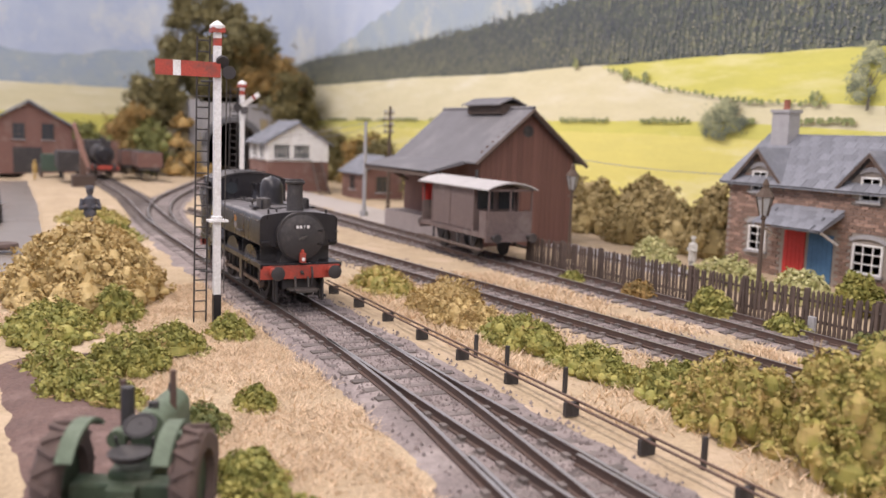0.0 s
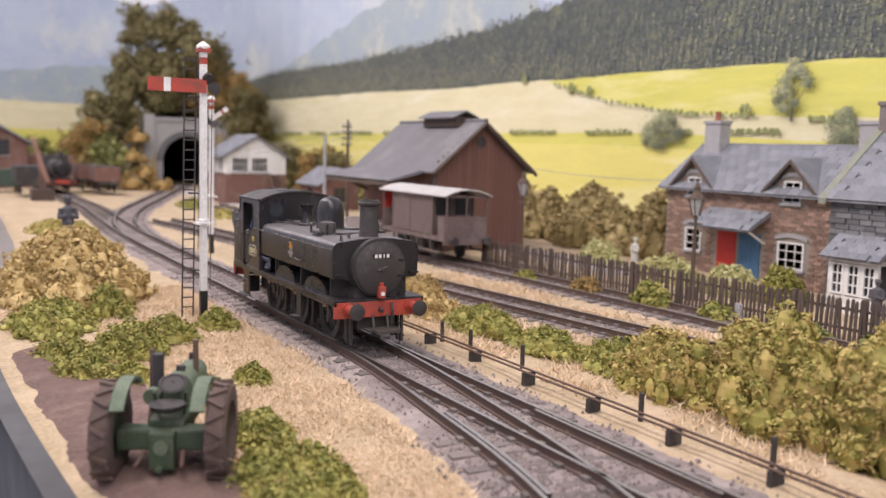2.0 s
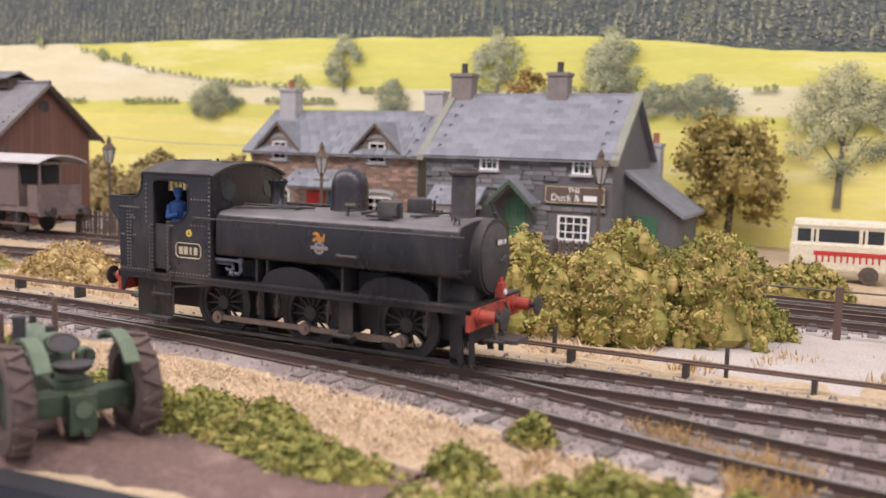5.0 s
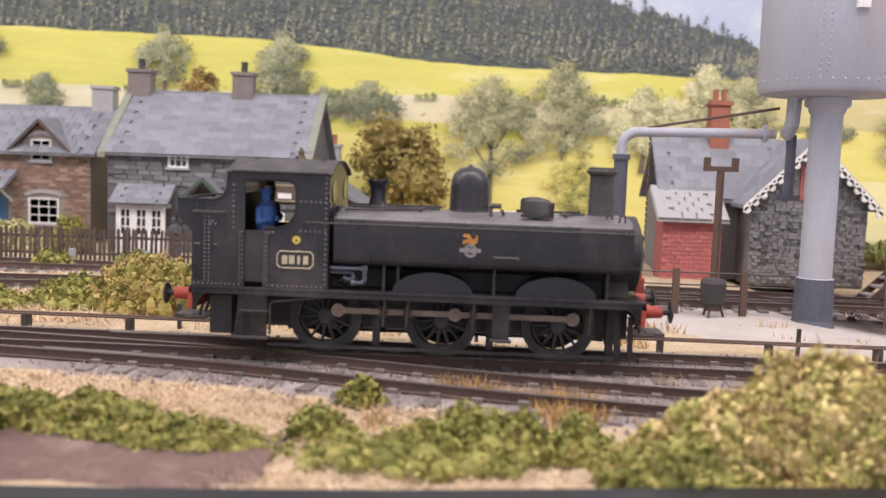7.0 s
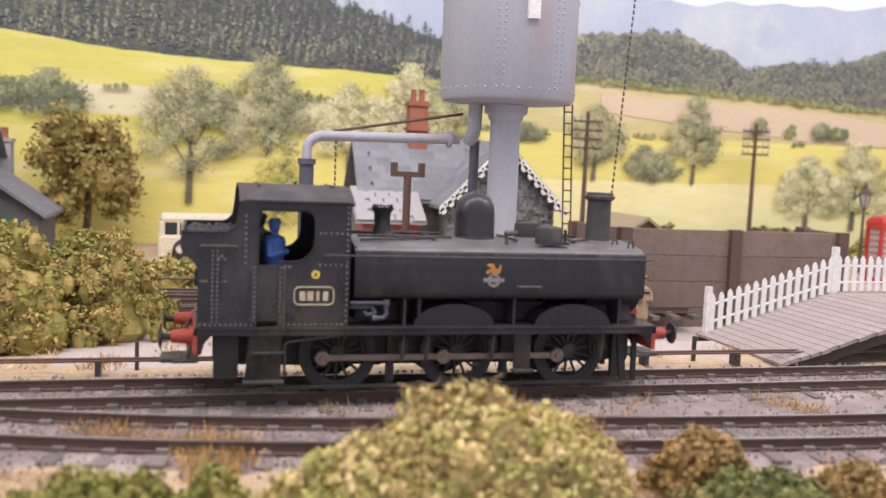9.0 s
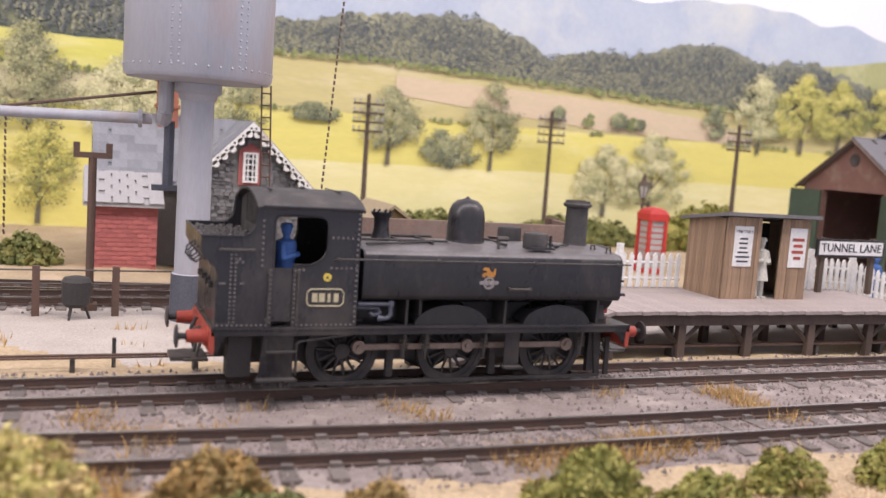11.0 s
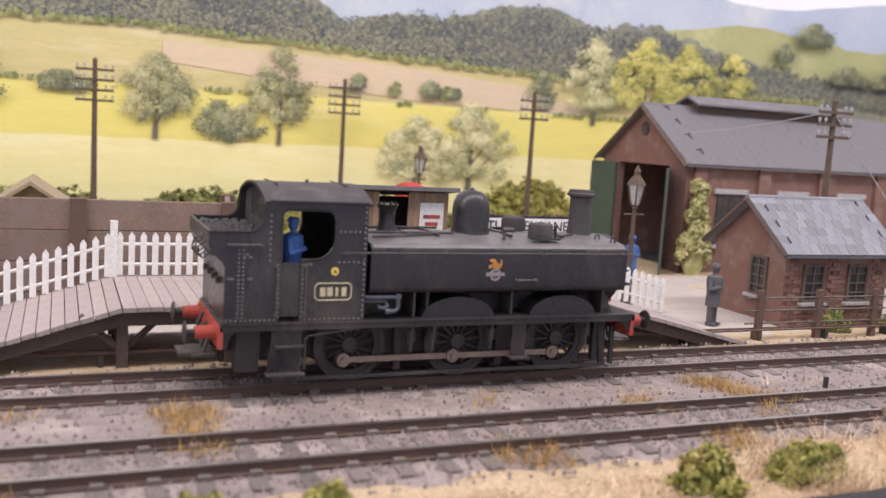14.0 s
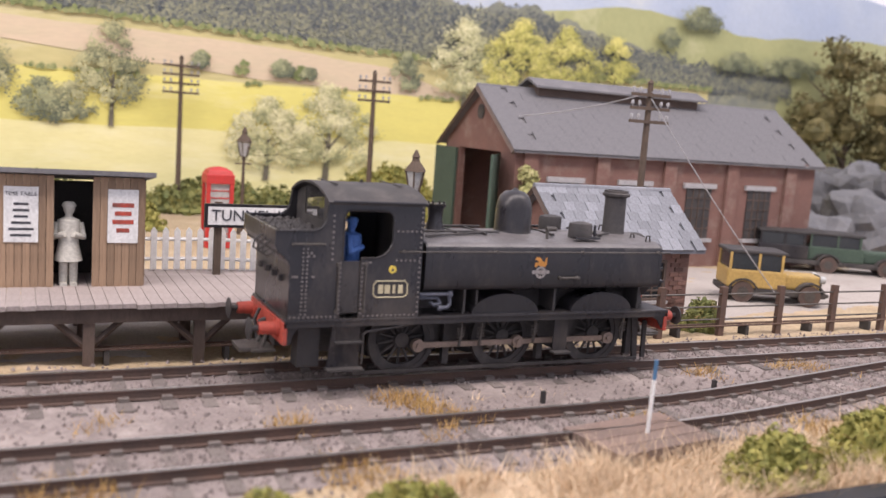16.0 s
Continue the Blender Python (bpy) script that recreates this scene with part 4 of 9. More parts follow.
def build_backdrop():
    lo = [(-195, -1.5), (100, -1.5)]
    layer("sky", [(-195, 40), (100, 40)], lo, paint("painted_sky", (0.80, 0.81, 0.86), (0.86, 0.86, 0.87), size=9), 0.0)
    layer("far_hills", [(-195, 25), (-178, 27), (-165, 28), (-150, 26), (-135, 28), (-120, 26), (-105, 27), (-85, 29), (-60, 26), (-20, 20), (0, 14.5), (14, 13.2), (25, 13.6), (38, 15), (55, 14), (70, 15.5), (100, 17)], lo, paint("painted_hazy_hills", (0.40, 0.46, 0.57), (0.50, 0.55, 0.61), (0.64, 0.65, 0.60), size=5), 0.06, 0.8, 0.12)
    layer("pale_hills", [(-195, 16.5), (-170, 15), (-150, 17.5), (-132, 15), (-118, 13.5), (-100, 17), (-80, 20), (-55, 17)], lo, paint("painted_pale_hills", (0.37, 0.42, 0.42), (0.31, 0.37, 0.44), (0.58, 0.56, 0.44), size=2.5), 0.10, 0.7, 0.2)
    layer("rolling_pasture", [(36, 10), (44, 11.5), (55, 12.6), (64, 11.8), (75, 12.5), (100, 13)], lo, paint("painted_pasture", (0.42, 0.42, 0.20), (0.34, 0.35, 0.17), (0.6, 0.58, 0.34), size=3), 0.12, 0.3, 0.2)
    wood = paint("painted_conifers", (0.085, 0.105, 0.10), (0.15, 0.165, 0.12), (0.26, 0.27, 0.15), size=0.9, fine=0.3)
    forest = [(-128, 13.6), (-117, 14.4), (-90, 14.1), (-72, 14.6), (-62, 15), (-54, 15.6), (-40, 17.5), (-20, 17.5), (-12, 16), (-2, 13.8), (3.4, 12.1), (6.4, 11.3), (9, 10.6), (11, 9.5)]
    layer("far_wood", forest, lo, wood, 0.16, 0.35, 1.3, 0.25)
    layer("far_copse", [(8, 9.4), (11, 10.6), (14, 11), (17, 11.5), (22, 12), (25, 11.2), (27, 10.3), (31, 11), (34, 11.3), (38.7, 12.4), (42, 11.4), (47, 11.8), (52, 10.6), (60, 9.4), (66, 9.0)], lo, paint("painted_copse", (0.20, 0.21, 0.18), (0.27, 0.275, 0.20), (0.4, 0.39, 0.25), size=0.9, fine=0.3), 0.18, 0.5, 0.8, 0.25)
    # single trees of the woods, flat on the board, row before row
    rng = random.Random(2)
    # deep, mid and lit: light and shade painted into the artwork's colours
    tones = [("deep", ((0.075, 0.088, 0.105), (0.09, 0.102, 0.11), (0.11, 0.12, 0.118))), ("mid", ((0.12, 0.133, 0.125), (0.145, 0.155, 0.135), (0.18, 0.187, 0.145))), ("lit", ((0.20, 0.208, 0.15), (0.25, 0.252, 0.165), (0.33, 0.32, 0.20)))]
    copse = [(8, 9.9), (11, 10.4), (14, 10.9), (17, 11.3), (22, 11.9), (25, 11.0), (27, 10.2), (31, 10.9), (34, 11.2), (38.7, 12.2), (42, 11.2), (47, 11.5), (52, 10.4), (60, 9.6), (68, 9.8)]
    heaps = {nm: ([], []) for nm, _ in tones}

    def dab(nm, u, z, off, s, squash=0.8):
        V, F = heaps[nm]
        x, y = on_board(u, off)
        t, k = rng.uniform(0, 3.14), len(V)
        V += [(x + s * math.cos(t + q), y, z + s * squash * math.sin(t + q)) for q in (0, 1.25, 2.5, 3.75, 5)]
        F.append((k, k + 1, k + 2, k + 3, k + 4))

    def wood_tree(u, z, h, w, off, light, cone):
        for i in range(int(20 + 12 * h)):
            f = rng.random()
            half = w * ((1 - 0.9 * f) if cone else math.sqrt(max(0.02, 1 - (2 * f - 1) ** 2)))
            e = rng.uniform(-1, 1)
            # dabs at the upper left are painted lit, those opposite shaded
            v = 0.55 * (f - 0.45) - 0.4 * e + light + rng.uniform(-0.3, 0.3)
            nm = "lit" if v > 0.42 else "mid" if v > 0.0 else "deep"
            dab(nm, u + e * half, z + h * f, off + rng.uniform(0, 0.002), rng.uniform(0.04, 0.085))

    rows = 9
    for top, ua, ub, base, cones in ((forest, -126, 9.5, ([-128, -84, -40, -12, 9], [10.9, 10.7, 10.2, 9.5, 8.9]), 0.75), (copse, 9, 67, ([9, 17, 31, 41, 67], [9.0, 9.0, 8.6, 8.3, 8.2]), 0.12)):
        for j in range(rows):
            f = 1 - j / (rows - 1)
            u = ua
            while u < ub:
                zt = np.interp(u, [p[0] for p in top], [p[1] for p in top])
                zb = np.interp(u, *base)
                h = rng.uniform(0.75, 1.45) if cones > 0.5 else rng.uniform(0.6, 1.1)
                z = zb + (zt - zb - 0.5) * f ** 1.1 + rng.uniform(-0.2, 0.2) - 0.25
                far = min(1, max(0, (-55 - u) / 40))
                wood_tree(u, z, h, rng.uniform(0.17, 0.34) if cones > 0.5 else rng.uniform(0.3, 0.55), 0.2 + 0.006 * j, (-0.28 if cones > 0.5 else -0.02) + 0.5 * (1 - f) ** 1.6 + 0.44 * far + 0.25 * noise.noise((u * 0.3, z * 0.8, 1)), rng.random() < cones)
                u += rng.uniform(0.28, 0.62)
    for nm, cols in tones:
        ob = arrays("wood_" + nm, *heaps[nm], leaves("painted_wood_" + nm, *cols, var=0.14), backdrop)
        ob["kind"] = "stuff"
    gold = paint("painted_straw_field", (0.72, 0.655, 0.43), (0.66, 0.60, 0.37), (0.76, 0.71, 0.53), size=4, fine=0.5, streak=0.16)
    lime = paint("painted_lime_field", (0.66, 0.62, 0.155), (0.57, 0.545, 0.14), (0.73, 0.68, 0.30), size=4, fine=0.5, streak=0.16)
    yellow = paint("painted_yellow_field", (0.74, 0.665, 0.20), (0.68, 0.61, 0.19), (0.79, 0.73, 0.38), size=4, fine=0.5, streak=0.16)
    pasture = paint("painted_olive_field", (0.60, 0.525, 0.25), (0.52, 0.465, 0.22), (0.66, 0.585, 0.36), size=3, fine=0.5, streak=0.16)
    tan = paint("painted_tan_field", (0.64, 0.51, 0.36), (0.6, 0.5, 0.34), size=3, fine=0.5, streak=0.16)
    light = paint("painted_light_field", (0.79, 0.725, 0.37), (0.74, 0.68, 0.33), (0.82, 0.77, 0.48), size=3, fine=0.5, streak=0.16)
    layer("field", [(-195, 11), (-160, 10.5), (-140, 9.0), (-128, 10.2), (-117, 10.95), (-84, 10.75), (-66, 10.4), (-52.5, 10.4)], lo, gold, 0.27, 0.1, 0.3)
    layer("field", [(-53, 10.35), (-40, 10.35), (-31, 10.2), (-24, 10.1), (-18, 10), (-12, 9.6), (-7, 9.05), (-3, 8.85), (5, 8.7), (14, 8.3)], lo, lime, 0.30, 0.08, 0.4)
    layer("field", [(-66, 10.0), (-52.4, 10.2), (-46.4, 8.7), (-39.4, 7.75), (-30.5, 7.35), (-20, 7.15), (-6, 7.3), (8, 7.1)], lo, gold, 0.33, 0.05, 0.4)
    layer("field", [(-195, 6.5), (-128, 6.4), (-87, 6.5), (-51, 6.55), (-40, 6.5), (-25, 5.9), (-8.6, 5.95), (2.4, 5.5), (10, 6)], lo, lime, 0.36, 0.05, 0.4)
    layer("field", [(-128, 5.6), (-87, 5.7), (-50, 5.75), (-40, 5.6), (-25, 5.3), (-8.6, 5.2), (10, 5)], lo, yellow, 0.39, 0.05, 0.4)
    layer("field", [(10, 9.0), (17.6, 9.0), (26, 8.75), (31.5, 8.6), (41, 8.3), (60, 8.2)], lo, pasture, 0.34, 0.06, 0.4)
    layer("field", [(18, 8.4), (24, 8.3), (31.5, 8.1), (38, 7.6), (43, 6.3)], [(18, 7.4), (24, 6.9), (31, 6.4), (43, 6.1)], tan, 0.38, 0.06, 0.4)
    layer("field", [(9, 6.2), (24.7, 6.15), (39, 6.2), (60, 6.0)], lo, yellow, 0.42, 0.05, 0.4)
    layer("field", [(9, 3.55), (28, 3.7), (45.7, 3.65), (60, 3.6), (75, 4)], lo, light, 0.45, 0.05, 0.4)
    hedge = leaves("painted_hedge", (0.16, 0.2, 0.07), (0.24, 0.26, 0.1), (0.34, 0.34, 0.15))

    def blobs(nm, spots, off, size):
        verts, faces = [], []
        for u, z, w, h, n in spots:
            for _ in range(n):
                a, r = rng.uniform(0, 6.28), math.sqrt(rng.random())
                x, y = on_board(u + w * r * math.cos(a), off + rng.uniform(0, 0.05))
                zz = z + h * r * math.sin(a)
                s, t = size * rng.uniform(0.6, 1.4), rng.uniform(0, 3.14)
                k = len(verts)
                verts += [(x + s * math.cos(t + q) * (1 if q % 2 else 0.7), y, zz + s * math.sin(t + q)) for q in (0, 1.2, 2.3, 3.4, 4.6)]
                faces.append((k, k + 1, k + 2, k + 3, k + 4))
        return arrays(nm, verts, faces, hedge, backdrop)

    spots = []
    for u in np.arange(-110, -31, 0.45):
        if noise.noise((u * 0.25, 0, 0)) > -0.1:
            spots.append((u, 6.6, 0.3, 0.13, 5))
    for u in np.arange(-52, -33, 0.5):
        spots.append((u, np.interp(u, [-52.4, -46.4, -39.4, -30.5], [10.2, 8.7, 7.75, 7.35]), 0.2, 0.1, 2))
    for u in np.arange(-30, 10, 0.5):
        if noise.noise((u * 0.3, 4, 0)) > 0:
            spots.append((u, 7.25, 0.3, 0.1, 4))
    for u in np.arange(10, 60, 0.45):
        spots.append((u, np.interp(u, [10, 17, 31, 41, 60], [9.0, 9.1, 8.6, 8.3, 8.2]), 0.3, 0.13, 5))
        if noise.noise((u * 0.2, 8, 0)) > 0:
            spots.append((u, 6.2, 0.3, 0.06, 3))
    for u, z in ((28, 7.2), (30, 6.9), (32, 7.0), (33, 6.9), (-50, 9.7), (-48, 9.3), (-34, 7.8), (-56, 10.6)):
        spots.append((u, z, 0.35, 0.35, 22))
    ob = blobs("hedges", spots, 0.5, 0.13)
    ob["kind"] = "stuff"
    # u from, u to, foot, top, kind
    trees = [(-32.2, -29.4, 7.1, 10.5, 0), (-22.6, -19.5, 6.9, 10.6, 0), (-16.6, -13.0, 6.4, 10.4, 0), (-42.4, -38.4, 5.5, 7.9, 1), (-12.2, -8.4, 5.7, 7.9, 1), (-13.6, -11.7, 5.7, 7.7, 1), (-28.8, -26.2, 5.9, 7.8, 1),
             (-6.4, -1.2, 1.7, 9.0, 2), (-2.4, 2.4, 3.2, 9.35, 2), (2.0, 6.2, 3.6, 8.2, 3), (4.8, 9.8, 3.7, 9.3, 3), (-1.2, 2.2, -0.2, 4.9, 4), (7.3, 11.2, 3.3, 8.9, 2),
             (15.7, 19.7, 3.6, 7.8, 2), (19.4, 22.0, 3.6, 5.7, 1), (22.1, 25.5, 3.6, 8.6, 2), (20.8, 23.2, 3.7, 5.6, 2), (29.0, 33.8, 1.3, 5.6, 3), (31.6, 37.6, 1.2, 6.6, 3), (40.1, 44.8, 5.7, 11.0, 3), (43.2, 48.6, 5.9, 11.1, 4), (46.5, 51.6, 6.2, 11.0, 4), (50.8, 54.2, 7.4, 10.7, 4),
             (37.9, 39.9, 6.4, 8.6, 1), (57.0, 60.6, 11.7, 13.2, 1), (55.4, 57.2, 10.5, 11.7, 1), (60, 64, 9.5, 10.7, 1), (63.5, 69.5, 9.5, 10.8, 1), (12.2, 15.0, 5.7, 6.6, 1), (27.3, 28.6, 6.7, 7.5, 1), (31.4, 32.8, 6.6, 7.5, 1), (33, 34, 6.6, 7.2, 1)]
    # per kind: lit, mid and shaded tones, the light painted into the foliage
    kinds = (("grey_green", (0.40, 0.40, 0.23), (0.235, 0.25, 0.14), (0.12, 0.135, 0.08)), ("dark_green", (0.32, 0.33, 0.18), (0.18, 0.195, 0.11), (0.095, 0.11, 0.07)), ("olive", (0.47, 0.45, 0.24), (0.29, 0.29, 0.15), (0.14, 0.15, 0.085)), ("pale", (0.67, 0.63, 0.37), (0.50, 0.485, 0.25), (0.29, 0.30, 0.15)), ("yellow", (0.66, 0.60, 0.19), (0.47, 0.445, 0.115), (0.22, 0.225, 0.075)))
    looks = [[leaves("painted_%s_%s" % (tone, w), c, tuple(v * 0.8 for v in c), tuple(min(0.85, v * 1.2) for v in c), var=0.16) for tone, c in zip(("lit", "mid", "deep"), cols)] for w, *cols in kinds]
    bark = paint("painted_bark", (0.11, 0.10, 0.07), (0.17, 0.15, 0.11), size=1)
    for n, (ua, ub, z0, z1, kind) in enumerate(trees):
        hgt, half, uc = z1 - z0, (ub - ua) / 2, (ua + ub) / 2
        low = hgt < 2.6
        stem = 0.0 if low else 0.14 if kind != 2 else 0.18
        lobes = []
        for _ in range(int(26 + 6.5 * half * hgt)):
            f = rng.random() ** 0.85
            wide = half * math.sqrt(max(0.05, 1 - (1.25 * (f - 0.42)) ** 2 * (3.2 if f > 0.42 else 1.9)))
            r = rng.uniform(0.10, 0.20) * min(half, 2.1) + 0.07
            lobes.append((uc + rng.uniform(-1, 1) * max(0.1, wide - r * 0.8), z0 + hgt * (stem + (1 - stem) * (0.08 + 0.84 * f)), r))
        lobes.sort(key=lambda q: -q[1] + rng.uniform(-0.12, 0.12) * hgt)
        heap = [([], []), ([], []), ([], [])]
        for i, (lu, lz, lr) in enumerate(lobes):
            if not low and noise.noise((lu * 0.9, lz * 1.1, n + 40)) < -0.28:
                continue
            for _ in range(int(20 + 130 * lr)):
                a, r = rng.uniform(0, 6.28), math.sqrt(rng.random()) * lr * (rng.uniform(0.8, 1.2) + (0.9 if rng.random() < 0.16 else 0))
                du, dz = r * math.cos(a), 0.78 * r * math.sin(a)
                z = min(z1, max(z0, lz + dz))
                # painted light from the upper left decides each dab's tone
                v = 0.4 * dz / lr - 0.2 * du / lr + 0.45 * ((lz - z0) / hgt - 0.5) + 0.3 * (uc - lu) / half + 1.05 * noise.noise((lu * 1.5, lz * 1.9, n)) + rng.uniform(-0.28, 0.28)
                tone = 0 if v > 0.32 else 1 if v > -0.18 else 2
                V, F = heap[tone]
                x, y = on_board(lu + du, 0.58 + 0.0022 * i + 0.0005 * (2 - tone) + rng.uniform(0, 0.0004))
                sz, t, k = rng.uniform(0.025, 0.065), rng.uniform(0, 3.14), len(V)
                V += [(x + sz * math.cos(t + q), y, z + sz * 0.8 * math.sin(t + q)) for q in (0, 1.2, 2.3, 3.4, 4.6)]
                F.append((k, k + 1, k + 2, k + 3, k + 4))
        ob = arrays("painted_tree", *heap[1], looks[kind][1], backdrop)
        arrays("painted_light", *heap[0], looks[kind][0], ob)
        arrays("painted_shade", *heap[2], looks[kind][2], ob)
        if not low:
            verts, faces = [], []
            for sa, za, sb, zb, r in [(0, z0, 0.04 * half, z0 + hgt * 0.5, 0.055 * half + 0.03)] + [(0.02 * half, z0 + hgt * f, sd * half * 0.5, z0 + hgt * (f + 0.26), 0.02 * half + 0.015) for f, sd in ((0.2, 1), (0.24, -1), (0.34, 0.8), (0.4, -0.8))]:
                k = len(verts)
                verts += [(*on_board(uc + sa - r, 0.565), za), (*on_board(uc + sa + r, 0.565), za), (*on_board(uc + sb + r * 0.5, 0.565), zb), (*on_board(uc + sb - r * 0.5, 0.565), zb)]
                faces.append((k, k + 1, k + 2, k + 3))
            arrays("painted_trunk", verts, faces, bark, ob)


build_backdrop()


# ---------------------------------------------------------------- foliage
def clump(name, x, y, rx, ry, h, n, material, label, size=0.11, seed=0, z0=-0.3, category="bush", lobes=9, twigs=0.0):
    """A shrub: a heap of lumps, each covered with small leaves that face outwards, with wiry twigs among them."""
    r = np.random.default_rng(seed + int(abs(x * 17 + y * 5)))
    lob = []
    for i in range(lobes):
        a, d = r.uniform(0, 2 * math.pi), math.sqrt(r.uniform(0, 1))
        lr = r.uniform(0.09, 0.24) * (1.1 - 0.3 * d)
        lh = h * (1 - 0.82 * d ** 2.2) * r.uniform(0.72, 1.0)
        lz = min(0.62 * lh, 1.15 * lr * max(rx, ry) + 0.08)
        d *= 1 - 0.5 * lr
        lob.append((d * math.cos(a) * rx, d * math.sin(a) * ry, lh - lz, lr * rx, lr * max(ry, 0.6 * rx), lz))
    lob = np.array(lob)
    T = thing(name, x, y, z0, label=label, category=category)
    area = lob[:, 3] * lob[:, 5]
    per = 16
    q = max(6, n // per)
    L = lob[r.choice(lobes, q, p=area / area.sum())]
    d = r.normal(size=(q, 3))
    d /= np.linalg.norm(d, axis=1)[:, None]
    d[:, 2] = np.where(r.random(q) < 0.72, np.abs(d[:, 2]), -np.abs(d[:, 2]))
    tuft = L[:, :3] + d * L[:, 3:6] * (r.uniform(0.84, 1.08, q) + r.exponential(0.08, q) * (r.random(q) < 0.2))[:, None]
    tuft[:, 2] = np.maximum(tuft[:, 2], 0.03)
    girth = size * r.uniform(1.1, 2.5, q)
    n = q * per
    e = r.normal(size=(n, 3))
    e /= np.linalg.norm(e, axis=1)[:, None]
    e = e + np.repeat(d, per, 0) * 0.45
    e /= np.linalg.norm(e, axis=1)[:, None]
    cen = np.repeat(tuft, per, 0) + e * (np.repeat(girth, per) * r.uniform(0.75, 1.1, n))[:, None]
    cen[:, 2] = np.maximum(cen[:, 2], 0.01)
    d = np.repeat(d, per, 0)
    face = e + r.normal(size=(n, 3)) * 0.4
    u = np.cross(face, r.normal(size=(n, 3)))
    u /= np.linalg.norm(u, axis=1)[:, None]
    w = np.cross(face, u)
    w *= 0.6 / np.linalg.norm(w, axis=1)[:, None]
    s = (size * r.uniform(0.4, 1.35, n))[:, None]
    V = [np.stack([cen - u * s, cen + w * s, cen + u * s, cen - w * s], 1).reshape(-1, 3)]
    faces = np.arange(4 * n).reshape(n, 4).tolist()
    # the dense heart that the leaves grow from
    k, m = 4 * n, 9
    rings = ((0.1, -0.84), (0.58, -0.6), (0.82, 0.0), (0.71, 0.42), (0.4, 0.72), (0.03, 0.84))
    hearts = [tuple(q) for q in lob] + [(0, 0, 0.1 * h, 0.86 * rx, 0.86 * ry, 0.62 * h)]
    for lx, ly, lz, ax, ay, az in hearts:
        V.append(np.array([(lx + ax * c * math.cos(2 * math.pi * i / m), ly + ay * c * math.sin(2 * math.pi * i / m), max(0.0, lz + az * e)) for c, e in rings for i in range(m)]))
        for j in range(5):
            for i in range(m):
                faces.append((k + j * m + i, k + j * m + (i + 1) % m, k + (j + 1) * m + (i + 1) % m, k + (j + 1) * m + i))
        k += 6 * m
    arrays("foliage", np.concatenate(V), faces, material, T)
    if twigs:
        q = int(n * twigs)
        p0 = cen[:q]
        a = r.normal(size=(q, 3)) * (1, 1, 0.6) + d[:q] * 0.5
        a /= np.linalg.norm(a, axis=1)[:, None]
        ln = r.uniform(0.1, 0.34, q)[:, None]
        b = np.cross(a, r.normal(size=(q, 3)))
        b /= np.linalg.norm(b, axis=1)[:, None]
        e = b * 0.009
        c = np.cross(a, b) * ln * 0.28
        p1, p2 = p0 + a * ln * 0.5 + c, p0 + a * ln
        V = np.stack([p0 - e, p0 + e, p1 + e, p2 + e * 0.4, p2 - e * 0.4, p1 - e], 1).reshape(-1, 3)
        V[:, 2] = np.maximum(V[:, 2], 0.01)
        k = np.arange(q) * 6
        F = np.concatenate([np.stack([k, k + 1, k + 2, k + 5], 1), np.stack([k + 5, k + 2, k + 3, k + 4], 1)])
        arrays("wiry_growth", V, F, TWIG, T)["kind"] = "stuff"
    return T


def crown(parent, h, w, base, n, material, seed, size):
    """A broad leafy head: leaf tufts over many overlapping lobes, with gaps between them."""
    r = np.random.default_rng(seed + 71)
    ch = h - base
    lob = []
    for i in range(22):
        zz = r.uniform(0.08, 0.92)
        reach = 0.5 * w * math.sqrt(max(0.05, 1 - (1.7 * (zz - 0.42)) ** 2)) * r.uniform(0.35, 0.85)
        a = r.uniform(0, 6.28)
        lob.append((reach * math.cos(a), reach * math.sin(a), base + ch * zz, r.uniform(0.13, 0.23) * w * (1.15 - 0.5 * zz)))
    lob.append((0, 0, base + ch * 0.45, 0.22 * w))
    per = 12
    q = n // per
    n = q * per
    L = np.array(lob)[r.integers(0, len(lob), q)]
    d = r.normal(size=(q, 3))
    d /= np.linalg.norm(d, axis=1)[:, None]
    tuft = L[:, :3] + d * L[:, 3:4] * (r.uniform(0.75, 1.15, q) + r.exponential(0.2, q) * (r.random(q) < 0.3))[:, None]
    cen = np.repeat(tuft, per, 0) + r.normal(size=(n, 3)) * (size * r.uniform(0.7, 1.7, n))[:, None]
    u = r.normal(size=(n, 3))
    u /= np.linalg.norm(u, axis=1)[:, None]
    v = np.cross(u, r.normal(size=(n, 3)))
    v /= np.linalg.norm(v, axis=1)[:, None]
    s = (size * r.uniform(0.45, 1.35, n))[:, None]
    V = [np.stack([cen - u * s, cen + v * s * 0.6, cen + u * s, cen - v * s * 0.6], 1).reshape(-1, 3)]
    faces = np.arange(4 * n).reshape(n, 4).tolist()
    k = 4 * n
    for x, y, z, q in lob:
        rows = [(0.05, -0.62), (0.45, -0.42), (0.62, 0), (0.45, 0.42), (0.05, 0.62)]
        V.append(np.array([(x + q * c * math.cos(t), y + q * c * math.sin(t), z + q * e) for c, e in rows for t in np.arange(7) * 0.898]))
        for j in range(4):
            for i in range(7):
                faces.append((k + j * 7 + i, k + j * 7 + (i + 1) % 7, k + j * 7 + 7 + (i + 1) % 7, k + j * 7 + 7 + i))
        k += 35
    return arrays("crown", np.concatenate(V), faces, material, parent)


